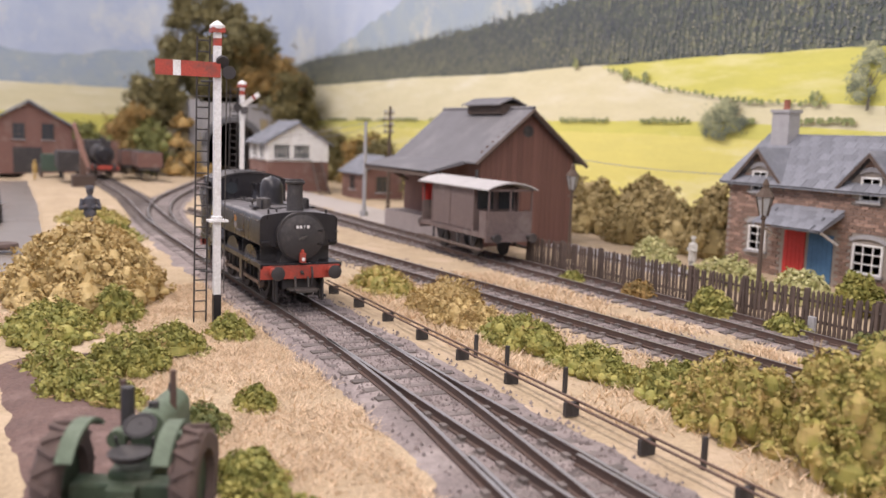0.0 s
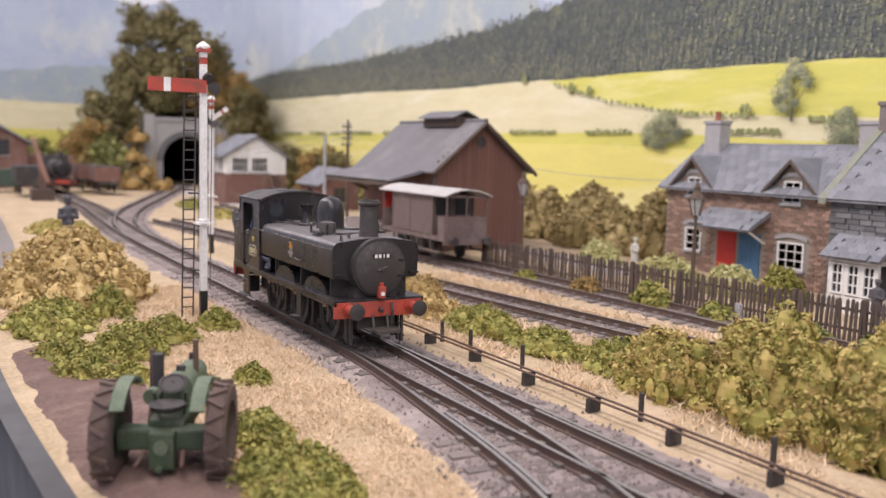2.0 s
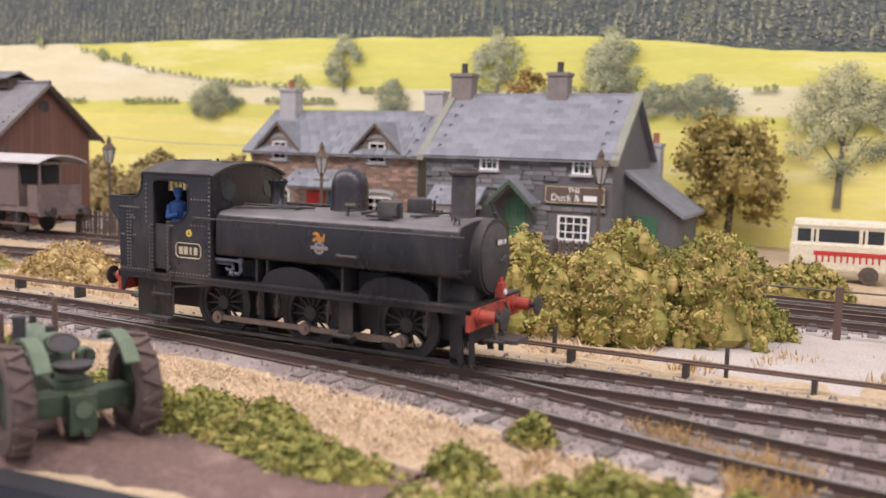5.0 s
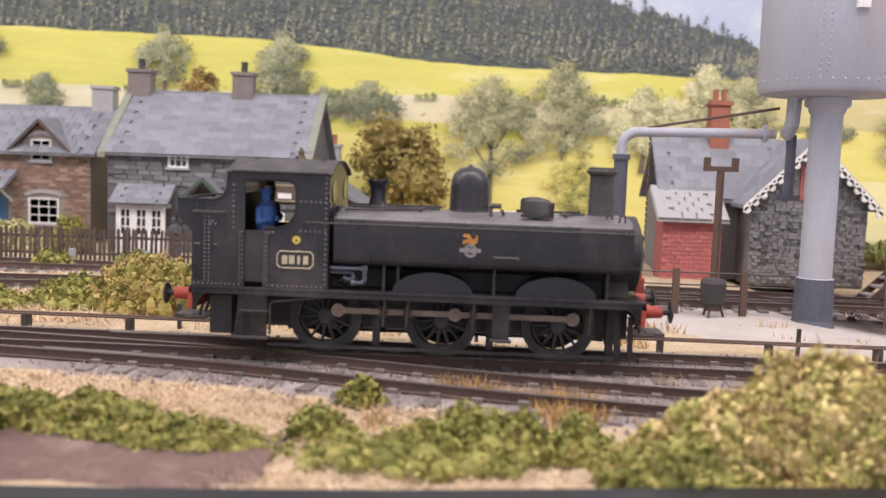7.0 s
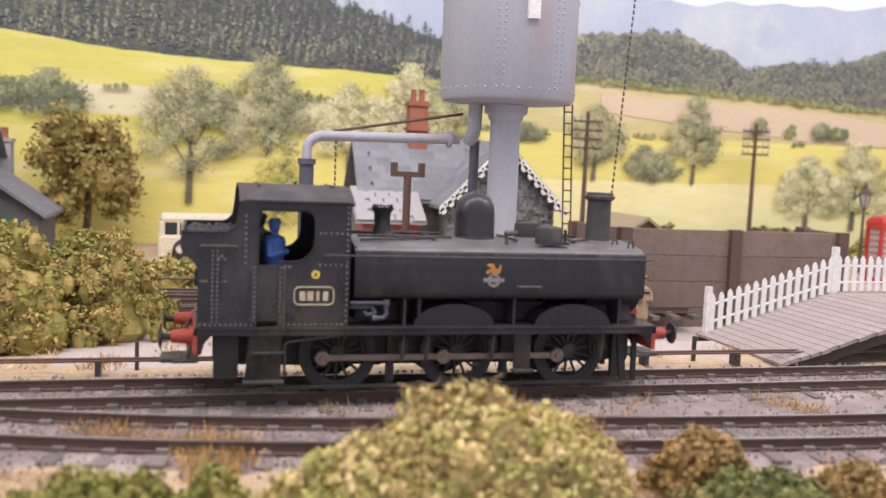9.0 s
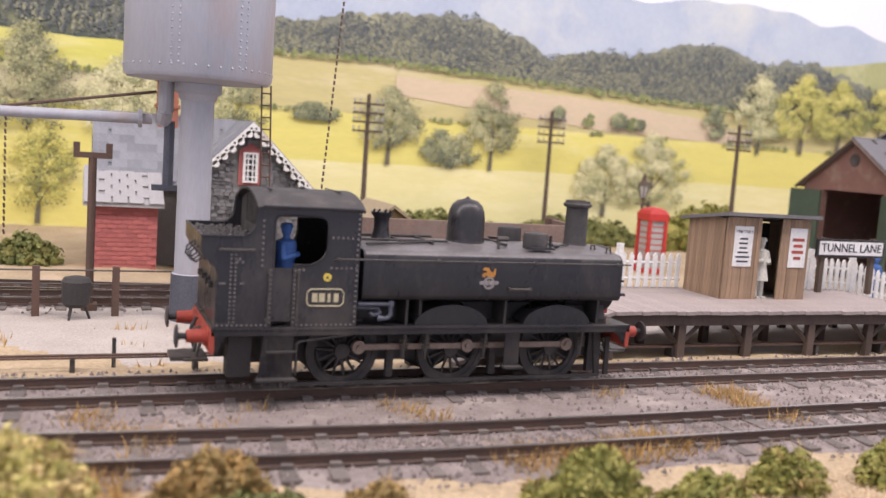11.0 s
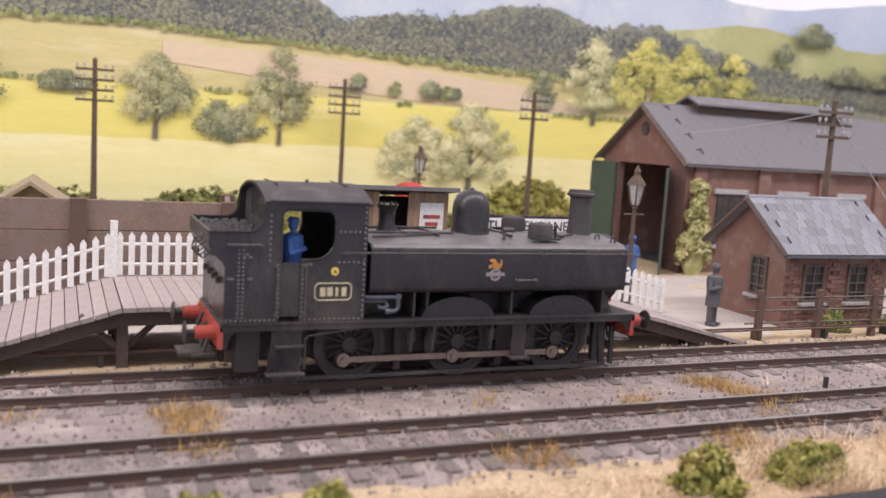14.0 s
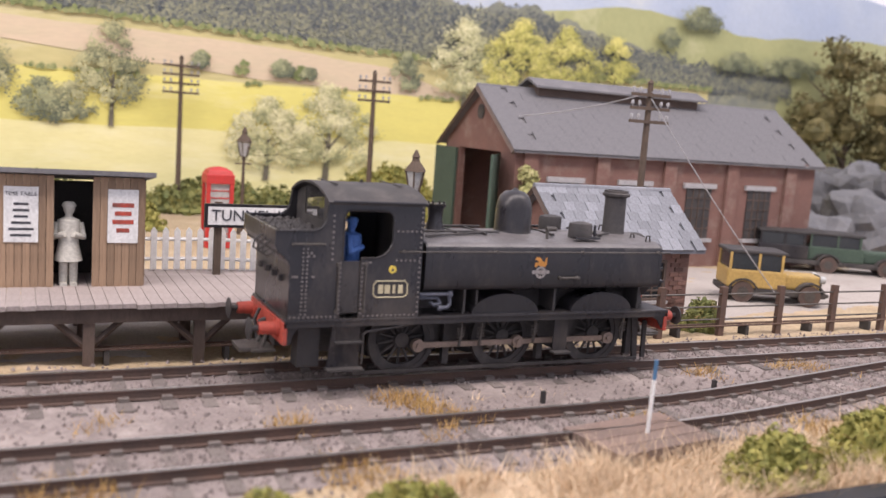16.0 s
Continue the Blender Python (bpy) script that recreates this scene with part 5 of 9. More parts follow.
def tree(name, x, y, z, h, w, material, label, n=2600, seed=0, trunk=0.35):
    t = thing(name, x, y, z, label=label, category="tree")
    rng = random.Random(seed)
    bm = rod(BM(), (0, 0, 0), (0.03 * w, 0, h * trunk), 0.035 * w + 0.05, 0.03 * w, n=8)
    rod(bm, (0.03 * w, 0, h * trunk), (0, 0, h * 0.85), 0.03 * w, 0.02, n=7)
    for i in range(7):
        a, z0 = rng.uniform(0, 6.28), h * rng.uniform(trunk * 0.8, 0.65)
        rod(bm, (0, 0, z0), (0.4 * w * math.cos(a), 0.4 * w * math.sin(a), z0 + h * 0.18), 0.02 * w, 0.01, n=5)
    part("trunk", bm, POLE, t)
    crown(t, h, w, h * trunk * 0.5, n, material, seed, 0.085 + 0.012 * w)
    return t


# ---------------------------------------------------------------- buildings
def roof_slope(parent, m, length, slope, material, course=0.32, width=0.45, name="slate", thick=0.035, seed=1):
    """Rows of slates on a plane: m carries x along the eaves and y up the slope."""
    rng = random.Random(seed)
    bm = box(BM(), -width / 2 + 0.006, width / 2 - 0.006, 0, course * 1.25, 0, thick)
    base = None
    rows = max(1, int(round(slope / course)))
    course = slope / rows
    cols = max(1, int(round(length / width)))
    wid = length / cols
    for j in range(rows):
        for i in range(cols):
            x = (i + 0.5 + (0.25 if j % 2 else -0.25) * (0 < i < cols - 1)) * wid
            mm = m @ pose(x * K, (j * course - 0.02) * K, (0.01 + rng.uniform(0, 0.006)) * K, 4.0, 0, rng.uniform(-0.8, 0.8))
            if base is None:
                base = part(name, bm, material, parent)
                o = base
            else:
                o = new(name, base.data)
                o.parent = parent
            o.matrix_basis = mm


def gable_roof(parent, x0, x1, ya, yr, yb, ze, zr, material, over=0.25, slates=True, course=0.4, width=0.6, seed=1, ze2=None):
    """A pitched roof with its ridge along x; the front eave at ya, the ridge at yr, the back eave at yb."""
    ze2 = ze if ze2 is None else ze2
    sl = (zr - ze) / (yr - ya)
    bm = BM()
    th = 0.09
    pts = [(ya - over, ze - over * sl), (yr, zr), (yb + over, ze2 - over * (zr - ze2) / (yb - yr)), (yb + over, ze2 - over * (zr - ze2) / (yb - yr) - th), (yr, zr - th * 1.5), (ya - over, ze - over * sl - th)]
    prism(bm, pts, "x", x0 - over, x1 + over)
    rf = part("roof", bm, FELT if not slates else material, parent)
    if slates:
        length = x1 - x0 + 2 * over
        h = math.hypot(yr - ya + over, (yr - ya + over) * sl)
        ang = math.degrees(math.atan(sl))
        roof_slope(rf, pose((x0 - over) * K, (ya - over) * K, (ze - over * sl + 0.004) * K, ang, 0, 0), length, h, material, course, width, seed=seed)
    bm = rod(BM(), (x0 - over, yr, zr + 0.03), (x1 + over, yr, zr + 0.03), 0.09, n=8)
    part("ridge", bm, material, rf)
    return rf


def window(parent, x, y, z, w, h, nx=2, ny=3, material=WHITE, facing="y", sill=True, arch=None):
    """A sash window set in a wall that faces -y (or -x, +x)."""
    rz = {"y": 0, "-x": -90, "x": 90}[facing]
    hold = new("window")
    hold.parent = parent
    hold.matrix_basis = pose(x * K, y * K, z * K, 0, 0, rz)
    bm = box(BM(), -w / 2, w / 2, 0.02, 0.06, 0, h)
    part("pane", bm, GLASS, hold)
    bm = BM()
    f = 0.07
    box(bm, -w / 2 - 0.02, -w / 2 + f, -0.05, 0.05, 0, h)
    box(bm, w / 2 - f, w / 2 + 0.02, -0.05, 0.05, 0, h)
    box(bm, -w / 2 + f, w / 2 - f, -0.05, 0.05, 0, f)
    box(bm, -w / 2 + f, w / 2 - f, -0.05, 0.05, h - f, h)
    for i in range(1, nx):
        xx = -w / 2 + w * i / nx
        box(bm, xx - 0.022, xx + 0.022, -0.02, 0.04, f, h - f)
    for j in range(1, ny):
        zz = h * j / ny
        box(bm, -w / 2 + f, w / 2 - f, -0.025, 0.035, zz - 0.022, zz + 0.022)
    part("window_frame", bm, material, hold)
    if sill:
        bm = box(BM(), -w / 2 - 0.1, w / 2 + 0.1, -0.14, 0.04, -0.09, 0)
        part("window_sill", bm, WHITEWASH, hold)
    if arch:
        pts = [(0.62 * w * t, h + 0.05 + 0.16 * (1 - t * t)) for t in np.linspace(-1, 1, 9)]
        pts += [(0.62 * w * t, h + 0.2 + 0.18 * (1 - t * t)) for t in np.linspace(1, -1, 9)]
        bm = prism(BM(), pts, "y", -0.06, 0.03)
        part("lintel", bm, arch, hold)
    return hold


def bricks(parent, x0, x1, y, z0, z1, holes, material, bl=0.36, bh=0.13, seed=3, limit=300, gable=None, rough=0.0, name="brick"):
    """Single bricks or stones proud of a wall that faces -y; holes: (x0, x1, z0, z1) left free."""
    rng = random.Random(seed)
    base = None
    rows = int((z1 - z0) / bh)
    spots = []
    for j in range(rows):
        x = x0 + (bl / 2 if j % 2 else 0)
        z = z0 + j * bh
        while x < x1 - bl * 0.4:
            w = bl * (rng.uniform(0.7, 1.5) if rough else 1)
            ok = not any(a - w * 0.5 < x + w / 2 < b + w * 0.5 and c - bh * 0.7 < z + bh / 2 < d + bh * 0.4 for a, b, c, d in holes)
            if ok and x + w <= x1 + 0.05 and (gable is None or z + bh < gable(x + w / 2)):
                spots.append((x + w / 2, z, w))
            x += w
    keep = set(rng.sample(range(len(spots)), min(limit, len(spots))))
    rest = BM()
    for i, (x, z, w) in enumerate(spots):
        d = rng.uniform(0.02, 0.05) + rough * rng.uniform(0, 0.06)
        if i in keep:
            if base is None:
                bm = box(BM(), -0.5 + 0.03, 0.5 - 0.03, -1, 0.5, 0.06, 0.94, bevel=0.05)
                base = part(name, bm, material, parent)
                o = base
            else:
                o = new(name, base.data)
                o.parent = parent
            o.matrix_basis = pose(x * K, y * K, z * K, 0, 0, rng.uniform(-2, 2) * (1 + rough)) @ Matrix.Diagonal((w, d, bh, 1))
        else:
            box(rest, x - w / 2 + 0.012, x + w / 2 - 0.012, y - d, y + 0.02, z + 0.01, z + bh - 0.01)
    if len(rest.verts):
        o = part(name + "_rest", rest, material, parent)
        o["kind"] = "stuff"
    else:
        rest.free()


def chimney(parent, x, y, z0, z1, w, material, pots=1, d=0.7, pot=TERRA):
    bm = box(BM(), x - w / 2, x + w / 2, y - d / 2, y + d / 2, z0, z1 - 0.25, bevel=0.02)
    c = part("chimney_stack", bm, material, parent)
    part("cap_stone", box(BM(), x - w / 2 - 0.06, x + w / 2 + 0.06, y - d / 2 - 0.06, y + d / 2 + 0.06, z1 - 0.25, z1 - 0.1), material, c)
    for i in range(pots):
        px = x + (i - (pots - 1) / 2) * 0.4
        bm = lathe(BM(), [(0.17, z1 - 0.12), (0.14, z1 + 0.05), (0.14, z1 + 0.32), (0.17, z1 + 0.34), (0.1, z1 + 0.36)], 10, Matrix.Translation((px, y, 0)))
        part("chimney_pot", bm, pot, c)


def goods_shed():
    T = thing("goods_shed", label="brown boarded goods shed with grey felt roof and ridge vent", category="shed")
    x0, x1, ya, yb, ze, yr, zr = -48.6, -39.4, 13.4, 18.9, 4.4, 16.05, 6.7
    bm = prism(BM(), [(ya, -0.3), (ya, ze), (yr, zr - 0.1), (yb, 4.3), (yb, -0.3)], "x", x0, x1 - 0.05)
    part("wall", bm, SHEDWOOD, T)
    y, rng = ya, random.Random(5)
    bm = box(BM(), 0, 0.05, 0.006, 0.294, 0, 1)
    base = None
    while y < yb - 0.1:
        top = np.interp(y + 0.15, [ya, yr, yb], [ze, zr - 0.12, 4.3])
        if base is None:
            base = part("board", bm, SHEDWOOD, T)
            o = base
        else:
            o = new("board", base.data)
            o.parent = T
        o.matrix_basis = pose((x1 - 0.05 + rng.uniform(0, 0.012)) * K, y * K, -0.3 * K) @ Matrix.Diagonal((1, 1, top + 0.3, 1))
        y += 0.3
    # solid disc on the boards; its dark colour paints the hole's shade
    bm = rod(BM(), (x1 - 0.02, yr, 5.55), (x1 + 0.03, yr, 5.55), 0.3, n=20)
    part("round_opening", bm, SOOT_AND_SHADE, T, "round gable opening painted as a dark disc")
    gable_roof(T, x0, x1, ya, yr, yb, ze, zr, FELT, over=0.5, slates=False)
    bm = BM()
    for a, b, za, zb in ((ya - 0.5, yr, ze - 0.45, zr - 0.02), (yb + 0.5, yr, 3.9, zr - 0.02)):
        rod(bm, (x1 + 0.5, a, za - 0.08), (x1 + 0.5, b, zb - 0.1), 0.1, n=4)
    pieces("barge_board", bm, DARKWOOD, T)
    bm = prism(BM(), [(ya + 0.1, 4.15), (11.0, 3.45), (11.0, 3.33), (ya + 0.1, 3.95)], "x", x0 - 0.3, x1 - 0.9)
    cn = part("canopy", bm, FELT, T, "grey felt loading canopy")
    bm = box(BM(), x0 - 0.3, x1 - 0.9, 11.0, 11.06, 3.15, 3.4)
    part("valance", bm, DARKWOOD, cn)
    bm = BM()
    for x in (x0 + 0.5, -44.5, x1 - 1.2):
        rod(bm, (x, 13.4, 2.6), (x, 11.6, 3.4), 0.08, n=6)
    pieces("canopy_bracket", bm, DARKWOOD, cn)
    bm = box(BM(), -45, -41.2, yr - 0.55, yr + 0.55, 6.4, 6.95)
    v = part("ridge_vent", bm, DARKWOOD, T)
    bm = prism(BM(), [(yr - 0.85, 6.92), (yr, 7.3), (yr + 0.85, 6.92), (yr + 0.85, 6.85), (yr, 7.2), (yr - 0.85, 6.85)], "x", -45.2, -41.0)
    part("vent_roof", bm, FELT, v)
    for k in range(4):
        bm = box(BM(), -44.9, -41.3, yr - 0.6, yr - 0.56, 6.45 + k * 0.12, 6.52 + k * 0.12)
        part("louvre", bm, DARKWOOD, v)
    bm = box(BM(), x0, x1 - 1, 12.2, 13.4, -0.3, 0.9)
    part("loading_deck", bm, GREYPLANK, T)


def cottage():
    T = thing("brick_cottage", label="brown brick cottage pair with slate roof, red door and blue door", category="house")
    x0, x1, y, yb, ze, zr = -31.3, -21.6, 22.0, 27.0, 3.85, 5.7
    bm = box(BM(), x0, x1, y, yb, -0.4, ze)
    prism(bm, [(y + 0.01, ze), (24.5, zr - 0.1), (yb - 0.01, ze)], "x", x0, x1)
    W = part("wall", bm, MORTAR, T)
    wins = [(-23.7, 0.45, 1.35, 1.15, 3), (-29.4, 0.65, 1.0, 1.1, 2), (-23.8, 3.25, 0.9, 0.95, 2), (-29.5, 3.25, 0.85, 0.9, 2)]
    holes = [(x - w / 2 - 0.1, x + w / 2 + 0.1, z - 0.12, z + h + 0.3) for x, z, w, h, _ in wins]
    holes += [(-27.95, -25.2, -0.4, 1.95)]
    for gx in (-23.8, -29.5):
        bm = prism(BM(), [(gx - 1.35, ze - 0.3), (gx, 5.05), (gx + 1.35, ze - 0.3)], "y", y, y + 2.4)
        part("gablet", bm, MORTAR, W)
        for s in (-1, 1):
            h = math.hypot(1.6, 1.62)
            bm = prism(BM(), [(gx, 5.2), (gx + s * 1.6, 3.6), (gx + s * 1.6, 3.5), (gx, 5.08)], "y", y - 0.3, y + 2.6)
            part("gablet_roof", bm, SLATE, T)
            bm = prism(BM(), [(gx, 5.12), (gx + s * 1.62, 3.52), (gx + s * 1.62, 3.36), (gx, 4.94)], "y", y - 0.33, y - 0.26)
            part("barge_board", bm, DARKWOOD, T)
    gab = lambda x: max(ze, 5.0 - abs(x + 23.8) * 1.05, 5.0 - abs(x + 29.5) * 1.05)
    bricks(W, x0, x1, y, -0.3, 5.0, holes, BUFFBRICK, 0.34, 0.135, 11, 300, gab)
    for x, z, w, h, n in wins:
        window(T, x, y - 0.02, z, w, h, n, 3, arch=WHITEWASH)
    for xa, xb, m, lab in ((-27.85, -26.75, RED, "red front door"), (-26.55, -25.35, BLUE, "blue front door")):
        bm = box(BM(), xa, xb, y - 0.06, y + 0.02, -0.2, 1.75)
        d = part("door", bm, m, T, lab)
        bm = BM()
        for k in range(1, 5):
            xx = xa + (xb - xa) * k / 5
            box(bm, xx - 0.012, xx + 0.012, y - 0.075, y - 0.055, -0.15, 1.7)
        pieces("door_board", bm, m, d)
    pr = part("porch_roof", prism(BM(), [(y, 2.75), (y - 1.3, 2.0), (y - 1.3, 1.93), (y, 2.6)], "x", -28.5, -24.9), SLATE, T, "slate lean-to porch roof")
    roof_slope(pr, pose(-28.5 * K, (y - 1.32) * K, 2.0 * K, 30, 0, 0), 3.6, 1.5, SLATE, 0.3, 0.4, seed=6)
    bm = BM()
    for x in (-28.3, -25.1):
        rod(bm, (x, y - 0.05, 1.4), (x, y - 1.1, 1.95), 0.06, n=5)
    part("porch_bracket", bm, WHITE, T)
    gable_roof(T, x0, x1, y, 24.5, yb, ze, zr, SLATE, over=0.35, course=0.42, width=0.6, seed=2)
    chimney(T, -30.4, 24.2, 5.0, 7.0, 1.0, WHITEWASH, 1)
    chimney(T, -22.0, 24.6, 5.2, 6.9, 1.0, WHITEWASH, 0)


def inn():
    T = thing("stone_inn", label="grey rubble stone village inn with slate roof and green door", category="house")
    x0, x1, y, yb, ze, yr, zr = -19.6, -11.4, 19.0, 25.0, 3.95, 22.0, 6.4
    bm = box(BM(), x0, x1, y, yb, -0.4, ze)
    prism(bm, [(y + 0.01, ze), (yr, zr - 0.08), (yb - 0.01, ze)], "x", x0, x1)
    W = part("wall", bm, STONEBACK, T)
    wins = [(-16.65, 3.2, 0.8, 0.68, 3, 2), (-12.65, 3.15, 0.75, 0.72, 3, 2), (-12.9, 0.5, 1.3, 1.0, 4, 3)]
    holes = [(x - w / 2 - 0.08, x + w / 2 + 0.08, z - 0.1, z + h + 0.1) for x, z, w, h, _, _ in wins]
    holes += [(-19.05, -16.85, -0.4, 2.3), (-16.0, -14.8, -0.4, 2.3), (-14.2, -11.55, 1.95, 2.7)]
    bricks(W, x0, x1, y, -0.35, ze, holes, STONE, 0.55, 0.2, 21, 300, rough=1.0, name="stone")
    for x, z, w, h, nx, ny in wins:
        window(T, x, y - 0.03, z, w, h, nx, ny)
    # bay window
    bm = box(BM(), -18.95, -16.95, y - 0.75, y, -0.3, 0.35)
    box(bm, -18.95, -16.95, y - 0.75, y, 1.55, 1.7)
    for x in (-18.9, -18.25, -17.6, -17.0):
        box(bm, x - 0.05, x + 0.05, y - 0.75, y - 0.65, 0.35, 1.55)
    box(bm, -18.9, -17.0, y - 0.6, y - 0.55, 0.35, 1.55)
    bay = part("bay_window", bm, WHITE, T, "white painted bay window")
    for x in (-18.57, -17.92, -17.3):
        window(T, x, y - 0.72, 0.4, 0.5, 1.12, 2, 3, sill=False)
    br = part("bay_roof", prism(BM(), [(y, 2.45), (y - 1.0, 1.72), (y - 1.0, 1.65), (y, 2.3)], "x", -19.15, -16.75), SLATE, T, "slate roof over the bay")
    roof_slope(br, pose(-19.15 * K, (y - 1.02) * K, 1.72 * K, 36, 0, 0), 2.4, 1.24, SLATE, 0.25, 0.4, seed=8)
    bm = box(BM(), -15.85, -14.95, y - 0.06, y + 0.02, -0.2, 1.95)
    prism(bm, [(-15.85, 1.95), (-15.4, 2.15), (-14.95, 1.95)], "y", y - 0.06, y + 0.02)
    d = part("door", bm, GREEN, T, "green front door")
    bm = BM()
    for k in range(1, 5):
        xx = -15.85 + 0.9 * k / 5
        box(bm, xx - 0.01, xx + 0.01, y - 0.075, y - 0.055, -0.15, 1.95)
    pieces("door_board", bm, GREEN, d)
    for s in (-1, 1):
        bm = prism(BM(), [(-15.4, 2.95), (-15.4 + s * 1.0, 1.95), (-15.4 + s * 1.0, 1.83), (-15.4, 2.8)], "y", y - 0.9, y)
        part("porch_roof", bm, SLATE, T)
        bm = prism(BM(), [(-15.4, 2.9), (-15.4 + s * 1.02, 1.9), (-15.4 + s * 1.02, 1.72), (-15.4, 2.68)], "y", y - 0.96, y - 0.9)
        part("porch_barge", bm, DULLGREEN, T, "green scalloped bargeboard")
        bm = rod(BM(), (-15.4 + s * 0.85, y - 0.05, 1.1), (-15.4 + s * 0.85, y - 0.8, 1.9), 0.06, n=5)
        part("porch_bracket", bm, DULLGREEN, T)
    # sign board
    bm = box(BM(), -14.15, -11.6, y - 0.14, y - 0.06, 1.95, 2.7, bevel=0.03)
    S = part("sign_board", bm, DARKWOOD, T, "brown painted inn sign")
    bm = BM()
    for a, b, c, e in ((-14.1, -11.65, 1.99, 2.02), (-14.1, -11.65, 2.63, 2.66), (-14.1, -14.07, 2.02, 2.63), (-11.68, -11.65, 2.02, 2.63)):
        box(bm, a, b, y - 0.155, y - 0.14, c, e)
    part("sign_border", bm, CREAM, S)
    words("THE", 0.28, WHITE, S, pose(-12.9 * K, (y - 0.145) * K, 2.5 * K, 90, 0, 0))
    words("Duck &", 0.4, WHITE, S, pose(-13.25 * K, (y - 0.145) * K, 2.2 * K, 90, 0, 0))
    bm = box(BM(), -12.5, -11.95, y - 0.155, y - 0.145, 2.1, 2.32)
    part("word_bar", bm, WHITE, S)
    gable_roof(T, x0, x1, y, yr, yb, ze, zr, SLATE, over=0.28, course=0.36, width=0.75, seed=4)
    for x in (x0 - 0.15, x1 + 0.15):
        bm = prism(BM(), [(y - 0.35, ze - 0.2), (yr, zr + 0.2), (yr, zr), (y - 0.35, ze - 0.42)], "x", x - 0.16, x + 0.16)
        part("coping", bm, mat("mossy_coping", (0.2, 0.21, 0.15), (0.25, 0.25, 0.22), size=0.4), T)
    chimney(T, -19.3, 22.0, 6.0, 7.5, 1.0, STACK, 1, pot=SOOT_AND_SHADE)
    chimney(T, -14.75, 22.0, 6.0, 7.5, 0.9, STACK, 1, pot=SOOT_AND_SHADE)
    # lean-to at the gable end
    bm = box(BM(), x1, -9.2, 21.0, 25, -0.4, 1.6)
    prism(bm, [(x1, 1.6), (x1, 3.2), (-9.2, 1.6)], "y", 21.0, 25)
    A = part("lean_to", bm, STONEBACK, T)
    bm = prism(BM(), [(x1, 3.35), (x1, 3.2), (-8.9, 1.45), (-8.9, 1.6)], "y", 20.7, 25.2)
    part("lean_to_roof", bm, SLATE, A)
    bm = box(BM(), -10.9, -10.0, 20.94, 21.0, -0.3, 1.5)
    part("door", bm, GREEN, A, "green side door")
    chimney(T, -11.3, 25.6, 2, 4.6, 0.6, WHITEWASH, 1)


def flint_house():
    T = thing("flint_house", label="dark flint keeper's house with white fretted bargeboards and slate roof", category="house")
    gx0, gx1, y, apex, ze = 5.9, 10.2, 16.5, 4.95, 2.9
    gx = (gx0 + gx1) / 2
    bm = prism(BM(), [(gx0, -0.4), (gx0, ze), (gx, apex - 0.05), (gx1, ze), (gx1, -0.4)], "y", y, y + 5)
    W = part("gable_wall", bm, FLINTBACK, T)
    g = lambda x: apex - 0.1 - abs(x - gx) * (apex - ze) / (gx - gx0)
    bricks(W, gx0, gx1, y, -0.3, apex, [(gx - 0.5, gx + 0.5, 2.75, 4.3)], FLINT, 0.2, 0.13, 31, 300, g, rough=1.2, name="flint")
    for s in (-1, 1):
        e = gx + s * (gx - gx0 + 0.4)
        bm = prism(BM(), [(gx, apex + 0.25), (e, ze - 0.25), (e, ze - 0.4), (gx, apex + 0.05)], "y", y - 0.35, y + 5)
        rf = part("roof", bm, SLATE, T)
        bm = prism(BM(), [(gx, apex + 0.2), (e, ze - 0.3), (e, ze - 0.56), (gx, apex - 0.08)], "y", y - 0.42, y - 0.35)
        for k in range(9):
            t = (k + 0.5) / 9
            px, pz = gx + (e - gx) * t, apex - 0.1 + (ze - 0.5 - apex) * t
            rod(bm, (px, y - 0.42, pz), (px, y - 0.35, pz), 0.13, n=8)
        part("barge_board", bm, WHITE, T, "white fretted bargeboard")
        # dark discs paint the shade of the cut-through holes
        bm = BM()
        for k in range(9):
            t = (k + 0.3) / 9
            px, pz = gx + (e - gx) * t, apex + 0.05 + (ze - 0.45 - apex) * t
            rod(bm, (px, y - 0.43, pz), (px, y - 0.418, pz), 0.045, n=6)
        part("fretwork", bm, SOOT_AND_SHADE, T)
    bm = box(BM(), gx - 0.42, gx + 0.42, y - 0.06, y, 2.85, 4.1)
    prism(bm, [(gx - 0.42, 4.1), (gx, 4.4), (gx + 0.42, 4.1)], "y", y - 0.06, y)
    part("window_surround", bm, PINK, T, "pink brick window surround")
    window(T, gx, y - 0.09, 2.95, 0.5, 1.1, 3, 5, sill=False)
    # side wing
    bm = box(BM(), 3.0, gx0, 18.2, 22, -0.4, 2.9)
    part("wing_wall", bm, FLINTBACK, T)
    rf = part("wing_roof", prism(BM(), [(17.9, 2.75), (20, 5.1), (22.2, 2.75), (22.2, 2.62), (20, 4.95), (17.9, 2.62)], "x", 2.7, gx + 0.3), SLATE, T)
    roof_slope(rf, pose(2.7 * K, 17.9 * K, 2.76 * K, 48, 0, 0), 5.3, 3.15, SLATE, 0.42, 0.55, seed=9)
    bm = box(BM(), 2.7, 4.9, 16.7, 18.2, -0.4, 2.0)
    P = part("porch", bm, PINK, T, "faded pink brick porch")
    bricks(P, 2.7, 4.9, 16.7, -0.35, 2.0, [], PINK, 0.34, 0.16, 41, 130)
    bm = prism(BM(), [(16.4, 2.0), (18.3, 3.1), (18.3, 2.98), (16.4, 1.88)], "x", 2.4, 5.1)
    pr = part("porch_roof", bm, WHITEWASH, P, "pale slate porch roof")
